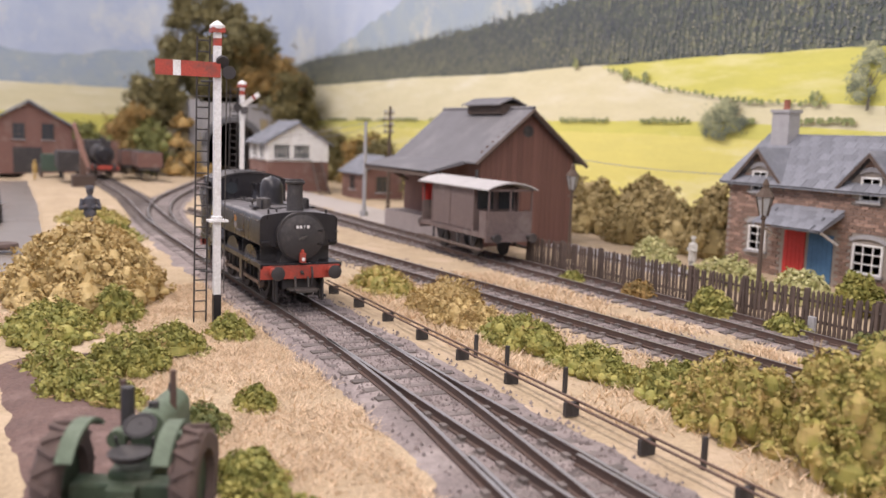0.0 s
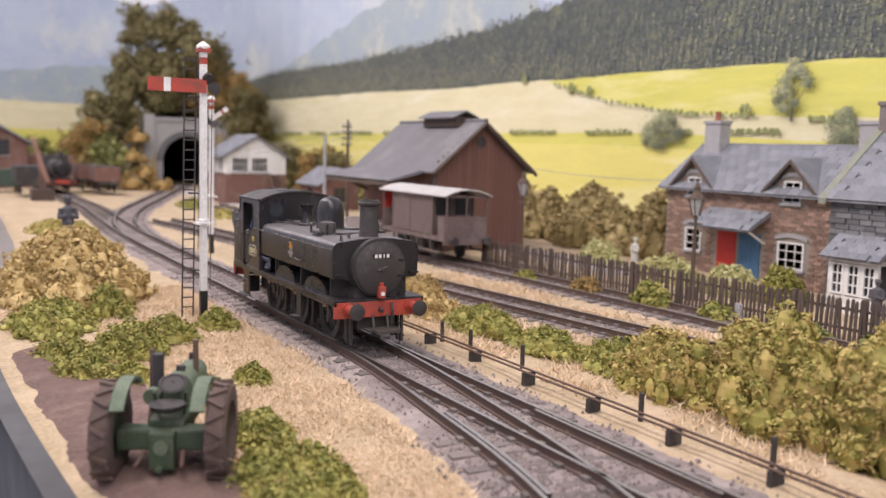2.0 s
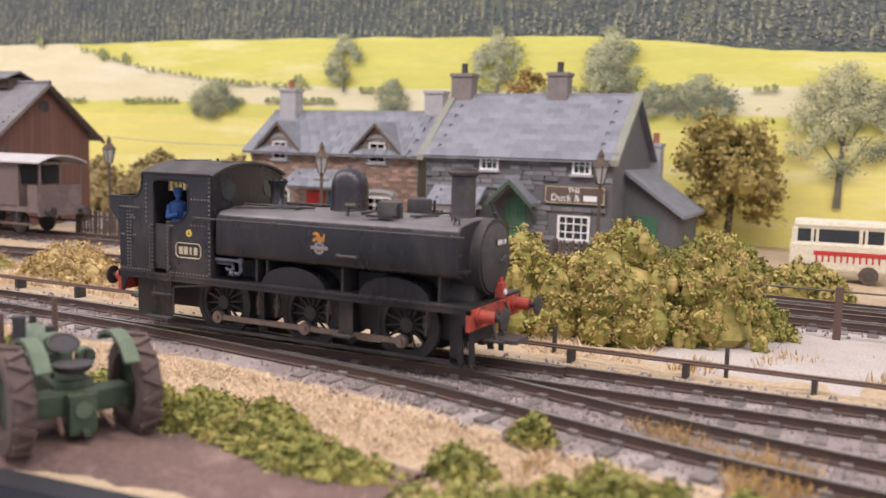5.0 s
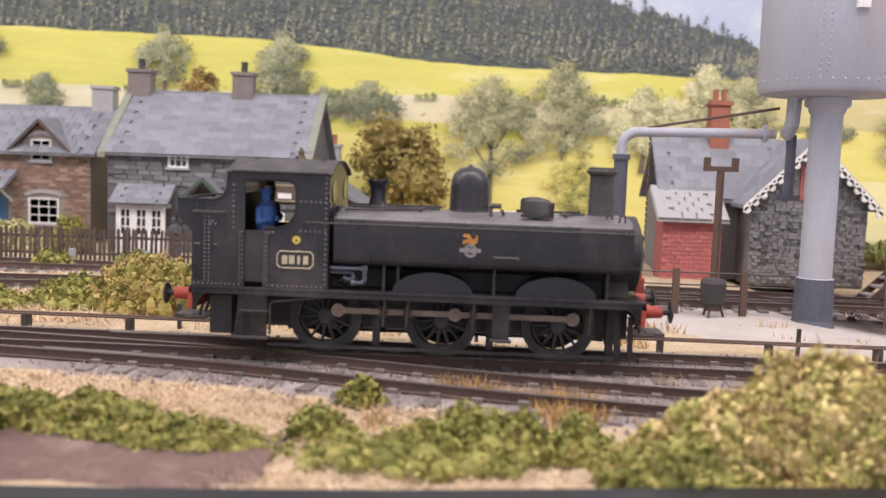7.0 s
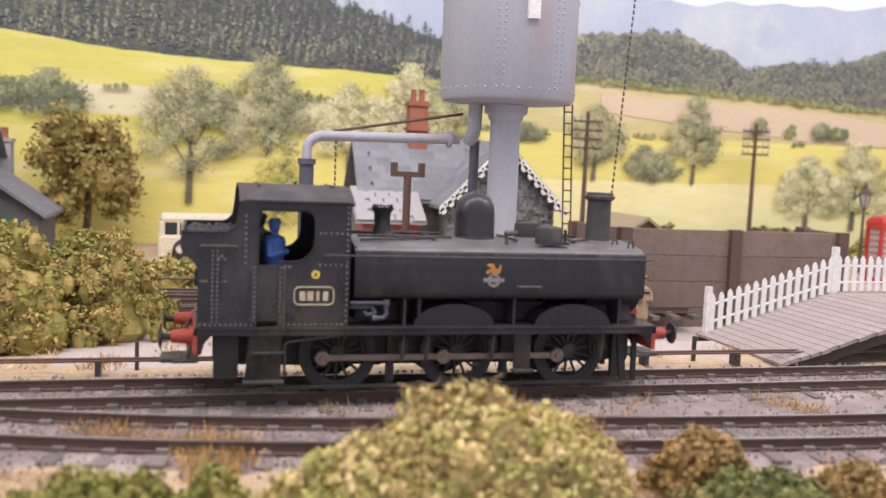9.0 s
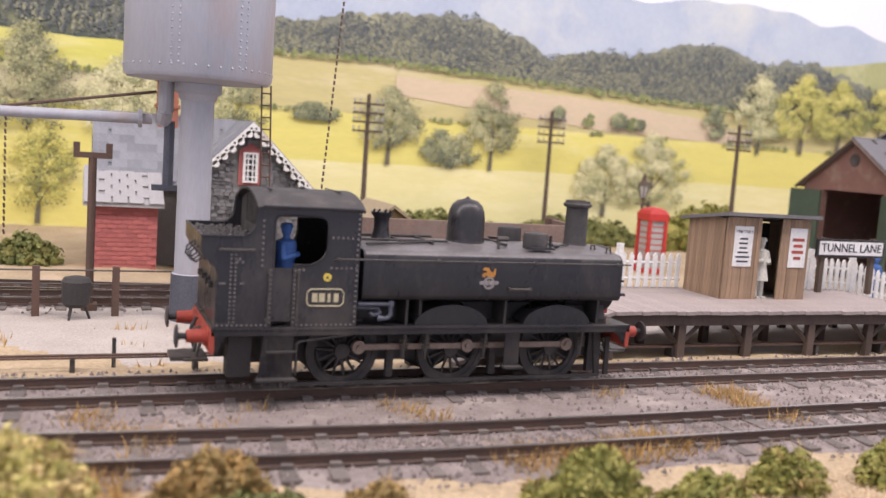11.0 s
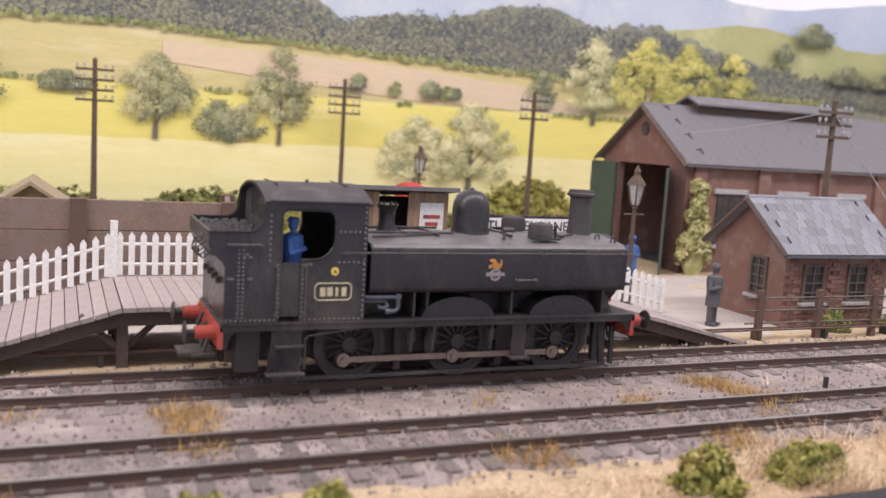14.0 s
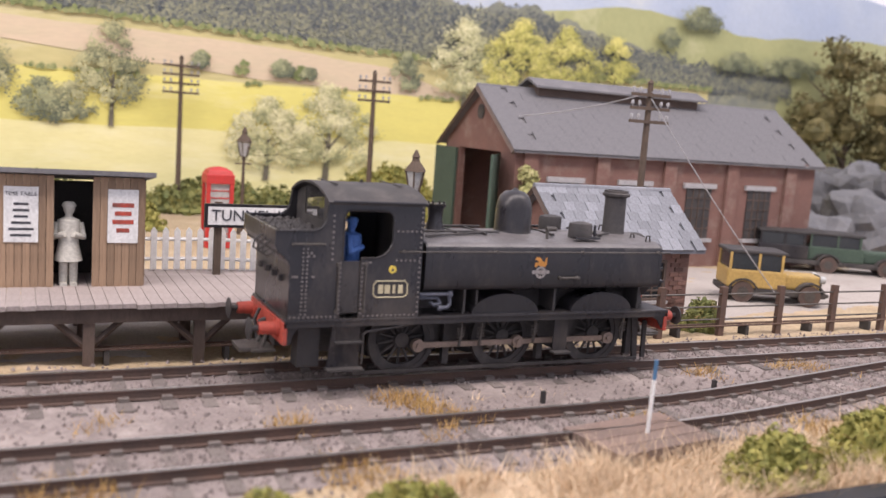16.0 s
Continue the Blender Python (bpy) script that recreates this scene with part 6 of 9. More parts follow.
    roof_slope(pr, pose(2.4 * K, 16.38 * K, 2.01 * K, 30, 0, 0), 2.7, 2.2, WHITEWASH, 0.36, 0.5, seed=10)
    bm = box(BM(), 5.0, 5.75, 19.6, 20.4, 4.6, 6.7)
    for z in (5.5, 6.5):
        box(bm, 4.92, 5.83, 19.52, 20.48, z, z + 0.12)
    C = part("chimney_stack", bm, TERRA, T, "tall red brick chimney")
    for x in (5.2, 5.55):
        part("chimney_pot", lathe(BM(), [(0.13, 6.7), (0.12, 7.1), (0.15, 7.15), (0.1, 7.16)], 10, Matrix.Translation((x, 20, 0))), TERRA, C)


def engine_shed():
    T = thing("engine_shed", label="brick engine shed with open green doors and grey slate roof", category="shed")
    x0, x1, ya, yb, ze, yr, zr = 36.7, 52.0, 13.2, 19.4, 4.35, 16.3, 6.5
    bm = box(BM(), x0 + 0.3, x1, ya, ya + 0.3, -0.4, ze)
    box(bm, x0 + 0.3, x1, yb - 0.3, yb, -0.4, ze)
    box(bm, x1 - 0.3, x1, ya + 0.3, yb - 0.3, -0.4, ze)
    part("wall", bm, BRICKWALL, T)
    bm = prism(BM(), [(ya, -0.4), (ya, ze), (yr, zr - 0.05), (yb, ze), (yb, -0.4), (18.1, -0.4), (18.1, 4.0), (14.4, 4.0), (14.4, -0.4)], "x", x0, x0 + 0.3)
    G = part("gable_wall", bm, BRICKWALL, T)
    # no hole is cut: a near-black disc paints the vent's dark inside
    bm = rod(BM(), (x0 - 0.04, yr, 5.5), (x0 + 0.02, yr, 5.5), 0.3, n=18)
    part("round_vent", bm, SOOT_AND_SHADE, G)
    gable_roof(T, x0, x1, ya, yr, yb, ze, zr, FELT, over=0.3, slates=True, course=0.5, width=1.0, seed=5)
    bm = BM()
    for a, b, za, zb in ((ya - 0.3, yr, ze - 0.3, zr), (yb + 0.3, yr, ze - 0.3, zr)):
        rod(bm, (x0 - 0.3, a, za), (x0 - 0.3, b, zb - 0.06), 0.09, n=4)
    pieces("barge_board", bm, DARKWOOD, T)
    bm = box(BM(), 39.0, 47.2, yr - 0.45, yr + 0.45, 6.3, 6.75)
    v = part("ridge_vent", bm, DARKWOOD, T)
    bm = prism(BM(), [(yr - 0.8, 6.7), (yr, 7.05), (yr + 0.8, 6.7), (yr + 0.8, 6.62), (yr, 6.95), (yr - 0.8, 6.62)], "x", 38.7, 47.5)
    part("vent_roof", bm, FELT, v)
    bm = box(BM(), x0 - 0.14, x0 - 0.04, 18.15, 20.2, -0.3, 3.95)
    part("door_leaf", bm, DULLGREEN, T, "dull green timber door, swung open")
    bm = box(BM(), -0.05, 0.05, -1.9, 0, -0.3, 3.9)
    d = part("door_leaf", bm, DULLGREEN, T, "dull green timber door, swung open")
    d.matrix_basis = pose((x0 - 0.06) * K, 14.4 * K, 0, 0, 0, -36)
    for x in np.arange(37.3, 52, 3.3):
        bm = box(BM(), x - 0.3, x + 0.3, ya - 0.16, ya - 0.002, -0.4, ze - 0.1)
        part("pilaster", bm, BRICKWALL, T)
    bm = box(BM(), x0 + 0.1, x1, ya - 0.22, ya - 0.002, ze - 0.3, ze - 0.1)
    part("cornice", bm, BRICKWALL, T)
    for x in np.arange(38.95, 51.5, 3.3):
        bm = box(BM(), x - 0.65, x + 0.65, ya - 0.05, ya - 0.003, 0.9, 3.0)
        w = part("window", bm, SOOT_AND_SHADE, T, "dark boarded shed window")
        bm = BM()
        for k in range(1, 4):
            box(bm, x - 0.65 + 1.3 * k / 4 - 0.02, x - 0.65 + 1.3 * k / 4 + 0.02, ya - 0.08, ya - 0.045, 0.9, 3.0)
        for k in range(1, 5):
            box(bm, x - 0.65, x + 0.65, ya - 0.08, ya - 0.045, 0.9 + 2.1 * k / 5 - 0.02, 0.9 + 2.1 * k / 5 + 0.02)
        pieces("glazing_bar", bm, DARKWOOD, w)
        part("window_sill", box(BM(), x - 0.8, x + 0.8, ya - 0.2, ya - 0.003, 0.75, 0.9), WHITEWASH, w)
        part("lintel", box(BM(), x - 0.85, x + 0.85, ya - 0.12, ya - 0.003, 3.0, 3.2), WHITEWASH, w)
    bm = box(BM(), x0 + 1, x1 - 0.5, ya + 0.4, yb - 0.4, -0.3, -0.22)
    part("floor", bm, SOOT_AND_SHADE, T)


def brick_hut(name, x0, x1, ya, yb, ze, zr, label, wins_front, wins_gable, gable="-x", seed=1):
    T = thing(name, label=label, category="hut")
    yr = (ya + yb) / 2
    bm = prism(BM(), [(ya, -0.4), (ya, ze), (yr, zr - 0.06), (yb, ze), (yb, -0.4)], "x", x0, x1)
    W = part("wall", bm, BRICKWALL, T)
    bricks(W, x0, x1, ya, -0.3, ze, [(x - w / 2 - 0.05, x + w / 2 + 0.05, z - 0.1, z + h + 0.15) for x, z, w, h in wins_front], BRICK, 0.3, 0.13, seed, 300)
    gable_roof(T, x0, x1, ya, yr, yb, ze, zr, SLATE, over=0.3, course=0.33, width=0.36, seed=seed)
    for x, z, w, h in wins_front:
        window(T, x, ya - 0.03, z, w, h, 2, 4, material=DARKWOOD)
    gx = x0 if gable == "-x" else x1
    for y, z, w, h in wins_gable:
        window(T, gx + (-0.03 if gable == "-x" else 0.03), y, z, w, h, 2, 4, material=DARKWOOD, facing=gable)
    bm = BM()
    e = x0 - 0.3 if gable == "-x" else x1 + 0.3
    for a, za in ((ya - 0.3, ze - 0.28), (yb + 0.3, ze - 0.28)):
        rod(bm, (e, a, za), (e, yr, zr - 0.05), 0.08, n=4)
    pieces("barge_board", bm, DARKWOOD, T)
    return T


def signal_box():
    T = thing("signal_box", label="brick and white timber signal box with slate roof", category="signal box")
    x1, x0, ya, yb = -78, -84, 13.3, 18.9
    yr = (ya + yb) / 2
    part("brick_base", box(BM(), x0, x1, ya, yb, -0.4, 2.4), BRICKWALL, T)
    part("cabin", prism(BM(), [(ya, 2.4), (ya, 4.15), (yr, 5.7), (yb, 4.15), (yb, 2.4)], "x", x0, x1), WHITE, T, "white timber cabin")
    gable_roof(T, x0, x1, ya, yr, yb, 4.15, 5.85, SLATE, over=0.4, course=0.6, width=0.8, seed=6)
    for y in (14.6, 16.4):
        window(T, x1 + 0.03, y, 2.6, 1.5, 1.3, 4, 2, facing="x")
    for x in (-79.5, -82):
        window(T, x, ya - 0.03, 2.6, 1.8, 1.3, 4, 2)
    bm = BM()
    for s in (0, 0.9):
        rod(bm, (-77.6, 17.2 + s, 2.4), (-75.2, 17.2 + s, -0.3), 0.09, n=5)
    for k in range(10):
        t = k / 9
        box(bm, -77.6 + 2.4 * t - 0.14, -77.6 + 2.4 * t + 0.14, 17.2, 18.1, 2.3 - 2.6 * t, 2.36 - 2.6 * t)
    pieces("stair_tread", bm, DARKWOOD, T)


def tunnel():
    T = thing("tunnel_portal", label="grey stone tunnel portal with dark arched mouth", category="tunnel")
    x, yc, w, h = -110, 18.0, 3.1, 5.8
    arc = [(yc + w * math.cos(a), h - w * 0.95 + w * 0.95 * math.sin(a)) for a in np.linspace(0, math.pi, 17)]
    out = [(yc + 5.2, -0.4), (yc + 5.2, 7.6), (yc - 5.2, 7.6), (yc - 5.2, -0.4), (yc - w, -0.4)]
    pts = out + arc[::-1] + [(yc + w, -0.4)]
    part("portal_wall", prism(BM(), pts, "x", x - 1.2, x), WHITEWASH, T)
    part("coping", box(BM(), x - 1.3, x + 0.2, yc - 5.4, yc + 5.4, 7.6, 8.0), WHITEWASH, T)
    for s in (-1, 1):
        part("buttress", box(BM(), x - 1, x + 0.35, yc + s * 4.7 - 0.6, yc + s * 4.7 + 0.6, -0.4, 8.3), WHITEWASH, T)
    ring = [(yc + (w + 0.7) * math.cos(a), h - w * 0.95 + (w + 0.7) * 0.95 * math.sin(a)) for a in np.linspace(0, math.pi, 17)]
    part("arch_ring", prism(BM(), ring + arc[::-1], "x", x + 0.001, x + 0.15), STONE, T)
    bore = [(yc + (w + 0.3) * math.cos(a), h - w * 0.95 + (w + 0.3) * 0.95 * math.sin(a)) for a in np.linspace(0, math.pi, 17)]
    inner = [(yc - w - 0.3, -0.4)] + bore[::-1] + [(yc + w + 0.3, -0.4)]
    full = inner + [(yc + w, -0.4)] + arc + [(yc - w, -0.4)]
    bm = prism(BM(), full, "x", x - 30, x - 1.2)
    box(bm, x - 30.5, x - 30, yc - w - 0.3, yc + w + 0.3, -0.4, h + 0.4)
    part("tunnel_lining", bm, SOOT_AND_SHADE, T)
    # the hill over it
    verts, faces = [], []
    xs, ys = np.arange(-148, -98, 1.5), np.arange(2, 30.4, 1.2)
    for a in xs:
        for b in ys:
            if b < yc:
                hgt = min(9.5, max(-1, (b - 9.0) * 1.7))
            else:
                hgt = min(9.5, max(-1, 9.5 - (b - 23) * 0.75))
            back = min(1, max(0, (-a - 108.6) / 2.0)) if abs(b - yc) < 5.6 else min(1, max(0, (-a - 101) / 9))
            verts.append((a, b, -0.6 + hgt * back + (0.5 * noise.noise((a * 0.4, b * 0.4, 0)) if back > 0.5 and hgt > 1 else 0)))
    n = len(ys)
    for i in range(len(xs) - 1):
        for j in range(n - 1):
            cx, cy = xs[i] + 0.7, ys[j] + 0.6
            if abs(cy - yc) < 3.6 and cx > -112:
                continue
            faces.append((i * n + j, (i + 1) * n + j, (i + 1) * n + j + 1, i * n + j + 1))
    ob = arrays("hillside", verts, faces, mat("rough_hillside", (0.26, 0.22, 0.12), (0.34, 0.26, 0.16), size=1.5, fine=0.2, bump=0.6))
    tagged(ob, "rough grassy hillside over the tunnel", "hill", kind="structure")
    for i, (a, b, z, hh, ww) in enumerate(((-114, 12.2, 7.5, 11.5, 6.5), (-114, 18.0, 8.6, 13.5, 9), (-116, 21.5, 8, 11, 8.5), (-112, 24, 7.0, 7.5, 7), (-112, 8.0, 1.5, 10, 6.0), (-111, 26.5, 5, 6.5, 6), (-118, 15.4, 8.8, 14.5, 9), (-108, 6.2, -0.3, 8.5, 5.6), (-110, 24.5, 6, 6.5, 6.5), (-104, 26, 0.5, 5.4, 6), (-96, 25.5, 0, 5.2, 6), (-88, 26, 0, 5.0, 5.5), (-80, 25, 0, 5.0, 5), (-68, 25, 0, 4.8, 5.2), (-113.5, 15, 8.6, 8, 6.5), (-113, 20.6, 8.4, 7.5, 6.5), (-111.5, 9.8, 4.5, 7.5, 5.5))):
        tree("broadleaf_tree", a, b, z - 0.5, hh, ww, (LEAF_OLIVE, LEAF_OLIVE, LEAF_OLIVE, LEAF_AUTUMN)[i % 4], "model tree with dull autumn green foliage", 7800, i, 0.2)
    for i, (a, b, z) in enumerate(((-103, 11.5, 1.2), (-106.5, 10.8, 3.0), (-101, 9.5, 0.2), (-99, 12.2, 0), (-108.7, 11.8, 5.2), (-100, 24, 0), (-95, 23, -0.2))):
        clump("autumn_bush", a, b, 1.8, 1.5, 2.0, 500, LEAF_AUTUMN, "orange brown bush on the tunnel bank", 0.16, i, z - 0.3)


goods_shed()
cottage()
inn()
flint_house()
engine_shed()
brick_hut("lamp_hut", 33.1, 37.2, 3.55, 6.7, 2.15, 3.4, "small brick lamp hut with pale slate roof", [(34.2, 0.45, 0.8, 1.15), (35.95, 0.45, 0.8, 1.15)], [(4.6, 0.5, 0.7, 1.2)], "-x", 12)
brick_hut("brick_hut", -74.5, -69.5, 19.0, 22.5, 2.0, 3.2, "low brick platelayers hut with grey roof", [(-72, 0.4, 1.0, 1.1)], [(20.7, 0.3, 1.2, 1.3)], "x", 13)
signal_box()
tunnel()


# ---------------------------------------------------------------- railway things
def semaphore(x, y, h, label, arm_z, droop=0.0, scale=1.0, arm=BEAMRED):
    T = thing("semaphore_signal", x, y, -0.3, label=label, category="signal")
    bm = prism(BM(), [(-0.095, -0.095), (0.095, -0.095), (0.095, 0.095), (-0.095, 0.095)], "z", 0.95, h + 0.1)
    part("post", bm, WHITE, T)
    part("post_foot", box(BM(), -0.105, 0.105, -0.105, 0.105, 0, 0.95), BLACK, T, "black painted post foot")
    bm = box(BM(), -0.18, 0.18, -0.18, 0.18, h + 0.1, h + 0.22)
    box(bm, -0.1, 0.1, -0.1, 0.1, h - 0.25, h - 0.05)
    part("red_band", bm, BEAMRED, T)
    part("finial", lathe(BM(), [(0.2, h + 0.2), (0.21, h + 0.28), (0.09, h + 0.38), (0.02, h + 0.42)], 12), WHITE, T)
    hold = new("arm")
    hold.parent = T
    hold.matrix_basis = pose(0.16 * K, 0, arm_z * K, droop, 0, 0)
    part("blade", box(BM(), 0, 0.04, -1.65 * scale, 0.05, -0.2 * scale, 0.2 * scale), arm, hold, "flat signal arm")
    part("stripe", box(BM(), 0.04, 0.05, -1.2 * scale, -1.0 * scale, -0.2 * scale, 0.2 * scale), WHITE if arm == BEAMRED else BEAMRED, hold, "signal arm stripe")
    bm = rod(BM(), (-0.02, 0.28, -0.05), (0.06, 0.28, -0.05), 0.18, n=16)
    rod(bm, (-0.02, 0.1, 0.25), (0.06, 0.1, 0.2), 0.17, n=16)
    part("spectacle", bm, SOOT_AND_SHADE, hold)
    bm = box(BM(), -0.3, -0.14, -0.1, 0.1, arm_z + 0.1, arm_z + 0.45, bevel=0.02)
    rod(bm, (-0.22, 0, arm_z + 0.45), (-0.22, 0, arm_z + 0.6), 0.06)
    part("signal_lamp", bm, SOOT_AND_SHADE, T)
    bm = BM()
    for s in (-0.17, 0.17):
        rod(bm, (-0.42 + 0.0, -0.38 + s, 0.1), (-0.3, -0.3 + s, arm_z + 0.9), 0.025, n=5)
    z = 0.4
    while z < arm_z + 0.8:
        t = z / (arm_z + 0.9)
        rod(bm, (-0.42 + 0.12 * t, -0.38 + 0.08 * t - 0.17, z), (-0.42 + 0.12 * t, -0.38 + 0.08 * t + 0.17, z), 0.02, n=4)
        z += 0.3
    for zz in (arm_z - 0.3, arm_z * 0.55, arm_z * 0.22):
        rod(bm, (-0.36, -0.36, zz), (0, 0, zz), 0.03, n=5)
    part("ladder", bm, SOOT_AND_SHADE, T)
    bm = rod(BM(), (0.16, 0.16, 1.0), (0.17, 0.22, arm_z - 0.1), 0.015, n=5)
    part("pull_rod", bm, GREYMETAL, T)
    bm = box(BM(), -0.2, 0.2, -0.25, 0.28, arm_z * 0.42, arm_z * 0.42 + 0.06)
    lathe(bm, [(0.14, arm_z * 0.42 + 0.06), (0.16, arm_z * 0.42 + 0.14), (0.05, arm_z * 0.42 + 0.2)], 10)
    part("bracket", bm, WHITE, T)


semaphore(-24.95, -2.73, 8.0, "white semaphore signal post with red arm at danger", 7.1)
semaphore(-42.1, 2.2, 7.3, "white lattice semaphore with lowered arm", 6.6, droop=-145, scale=0.55, arm=WHITE)


def brake_van():
    T = thing("brake_van", -36.4, back_y(-36.4), 0, label="brown goods brake van with pale grey curved roof", category="railway wagon")
    L = 3.3
    part("underframe", box(BM(), -L, L, -1.15, 1.15, 0.95, 1.15), VANBROWN, T)
    part("cabin", box(BM(), -L + 1.1, L - 1.35, -1.1, 1.1, 1.15, 3.05), VANBROWN, T)
    bm = BM()
    for x in (-L + 0.04, L - 0.1):
        box(bm, x, x + 0.06, -1.1, 1.1, 1.15, 2.1)
        for y in (-1.07, -0.03, 1.03):
            box(bm, x, x + 0.06, y, y + 0.07, 2.1, 3.05)
        box(bm, x, x + 0.06, -1.1, 1.1, 2.95, 3.05)
    for s in (-1, 1):
        box(bm, L - 0.7, L - 0.1, s * 1.1 - 0.04, s * 1.1 + 0.01, 1.15, 2.1)
        box(bm, L - 1.35, L - 1.25, s * 1.1 - 0.05, s * 1.1 + 0.03, 1.15, 3.05)
    pieces("veranda_rail", bm, VANBROWN, T)
    arc = [(1.25 * u, 3.05 + 0.3 * (1 - u * u)) for u in np.linspace(-1, 1, 11)]
    part("roof", prism(BM(), arc + [(y, z - 0.06) for y, z in arc[::-1]], "x", -L - 0.15, L + 0.15), VANROOF, T, "pale grey curved roof")
    part("stove_pipe", rod(BM(), (-0.6, 0.4, 3.3), (-0.6, 0.4, 3.7), 0.06), SOOT_AND_SHADE, T)
    bm = BM()
    for x in (-L + 1.15, -0.3, L - 1.4):
        box(bm, x, x + 0.06, -1.13, -1.1, 1.15, 3.05)
    box(bm, -L + 1.1, L - 1.35, -1.13, -1.1, 1.2, 1.27)
    part("strapping", bm, VANBROWN, T)
    bm = box(BM(), L - 1.34, L - 1.3, -0.9, -0.15, 2.1, 2.9)
    box(bm, L - 1.34, L - 1.3, 0.15, 0.9, 2.1, 2.9)
    part("window", bm, GLASS, T)
    for s in (-1, 1):
        part("footboard", box(BM(), -L + 0.2, L - 0.2, s * 1.25 - 0.14, s * 1.25 + 0.14, 0.42, 0.48), DARKWOOD, T)
        bm = BM()
        for x in (-1.9, 1.9, -0.6, 0.6):
            box(bm, x - 0.06, x + 0.06, s * 1.1 - 0.03, s * 1.1 + 0.03, 0.45, 0.96)
        for x in (-1.6, 1.6):
            prism(bm, [(x - 0.45, 0.95), (x + 0.45, 0.95), (x + 0.15, 0.4), (x - 0.15, 0.4)], "y", s * 0.85, s * 0.9)
        pieces("axle_guard", bm, SOOT_AND_SHADE, T)
        for x in (-1.6, 1.6):
            part("wheel", rod(BM(), (x, s * 0.6, 0.47), (x, s * 0.72, 0.47), 0.47, n=24), SOOT_AND_SHADE, T)
    for d in (-1, 1):
        part("buffer_beam", box(BM(), d * L - 0.06, d * L + 0.06, -1.2, 1.2, 0.8, 1.15), VANBROWN, T)
        for s in (-1, 1):
            bm = rod(BM(), (d * L, s * 0.87, 1.0), (d * (L + 0.45), s * 0.87, 1.0), 0.09)
            rod(bm, (d * (L + 0.42), s * 0.87, 1.0), (d * (L + 0.48), s * 0.87, 1.0), 0.2, n=14)
            part("buffer", bm, SOOT_AND_SHADE, T)
    part("red_panel", box(BM(), -L + 0.02, -L + 0.05, -1.1, 1.1, 2.1, 2.9), RED, T)


brake_van()


def paling_fence():
    T = thing("paling_fence", label="dark weathered wooden paling fence along the lane", category="fence")
    line = [(-33.6, 12.75), (-26.5, 13.25), (-22, 13.6), (-17, 13.9), (-9.5, 14.3)]
    fy = lambda x: float(np.interp(x, [p[0] for p in line], [p[1] for p in line]))
    bm = box(BM(), -0.05, 0.05, -0.02, 0.02, 0, 1.25)
    prism(bm, [(-0.05, 1.25), (0, 1.33), (0.05, 1.25)], "y", -0.02, 0.02)
    base = part("paling", bm, DARKWOOD, T)
    rng = random.Random(8)
    x, first_one = -33.6, True
    while x < -9.5:
        o = base if first_one else again(base, "paling", T)
        first_one = False
        o.matrix_basis = pose(x * K, (fy(x) - 0.05) * K, (-0.3 + rng.uniform(-0.04, 0.04)) * K, 0, rng.uniform(-3, 3), 3)
        x += 0.165
    for z in (0.1, 0.7):
        for (xa, ya), (xb, yb) in zip(line, line[1:]):
            part("fence_rail", rod(BM(), (xa, ya, z), (xb, yb, z), 0.045, n=4), DARKWOOD, T)
    x = -33.6
    while x < -9.5:
        part("post", box(BM(), x - 0.07, x + 0.07, fy(x) - 0.02, fy(x) + 0.12, -0.3, 1.05), DARKWOOD, T)
        x += 2.4
    for x in (-22.1, -18.55, -16):
        ob = link("concrete_marker", box(BM(), x - 0.12, x + 0.12, fy(x) - 0.5, fy(x) - 0.38, -0.35, 0.32, bevel=0.02), WHITEWASH)
        tagged(ob, "small pale concrete boundary marker by the fence", "marker post", group="boundary markers")


paling_fence()


def street_lamp(x, y, h=4.25, first=[None]):
    if first[0]:
        return copy_thing(first[0], pose(x * K, y * K, -0.3 * K))
    T = thing("street_lamp", x, y, -0.3, label="dark brown cast iron gas lamp with tapered lantern", category="street lamp", group="gas lamps")
    first[0] = T
    part("base", lathe(BM(), [(0.2, 0), (0.18, 0.5), (0.11, 0.6), (0.1, 0.8)], 10), POLE, T)
    part("post", lathe(BM(), [(0.085, 0.7), (0.06, h - 1.15), (0.1, h - 1.1), (0.05, h - 1.0)], 10), POLE, T)
    part("ladder_bar", rod(BM(), (-0.35, 0, h - 1.3), (0.35, 0, h - 1.3), 0.03, n=6), POLE, T)
    L = part("lantern", lathe(BM(), [(0.13, h - 1.0), (0.27, h - 0.4), (0.29, h - 0.36)], 6), LAMPGLASS, T, "tapered glass lantern")
    bm = BM()
    for k in range(6):
        a = k * math.pi / 3
        rod(bm, (0.14 * math.cos(a), 0.14 * math.sin(a), h - 1.02), (0.29 * math.cos(a), 0.29 * math.sin(a), h - 0.36), 0.025, n=4)
    part("lantern_frame", bm, POLE, L)
    part("lantern_top", lathe(BM(), [(0.33, h - 0.38), (0.25, h - 0.25), (0.12, h - 0.1), (0.1, h), (0.13, h + 0.02), (0.03, h + 0.22)], 6), POLE, L)
    return T


for lx, ly in ((-34.6, 15.6), (-22.25, 14.9), (-11.03, 16.06), (28.3, 21.25), (29.9, 6.8)):
    street_lamp(lx, ly)


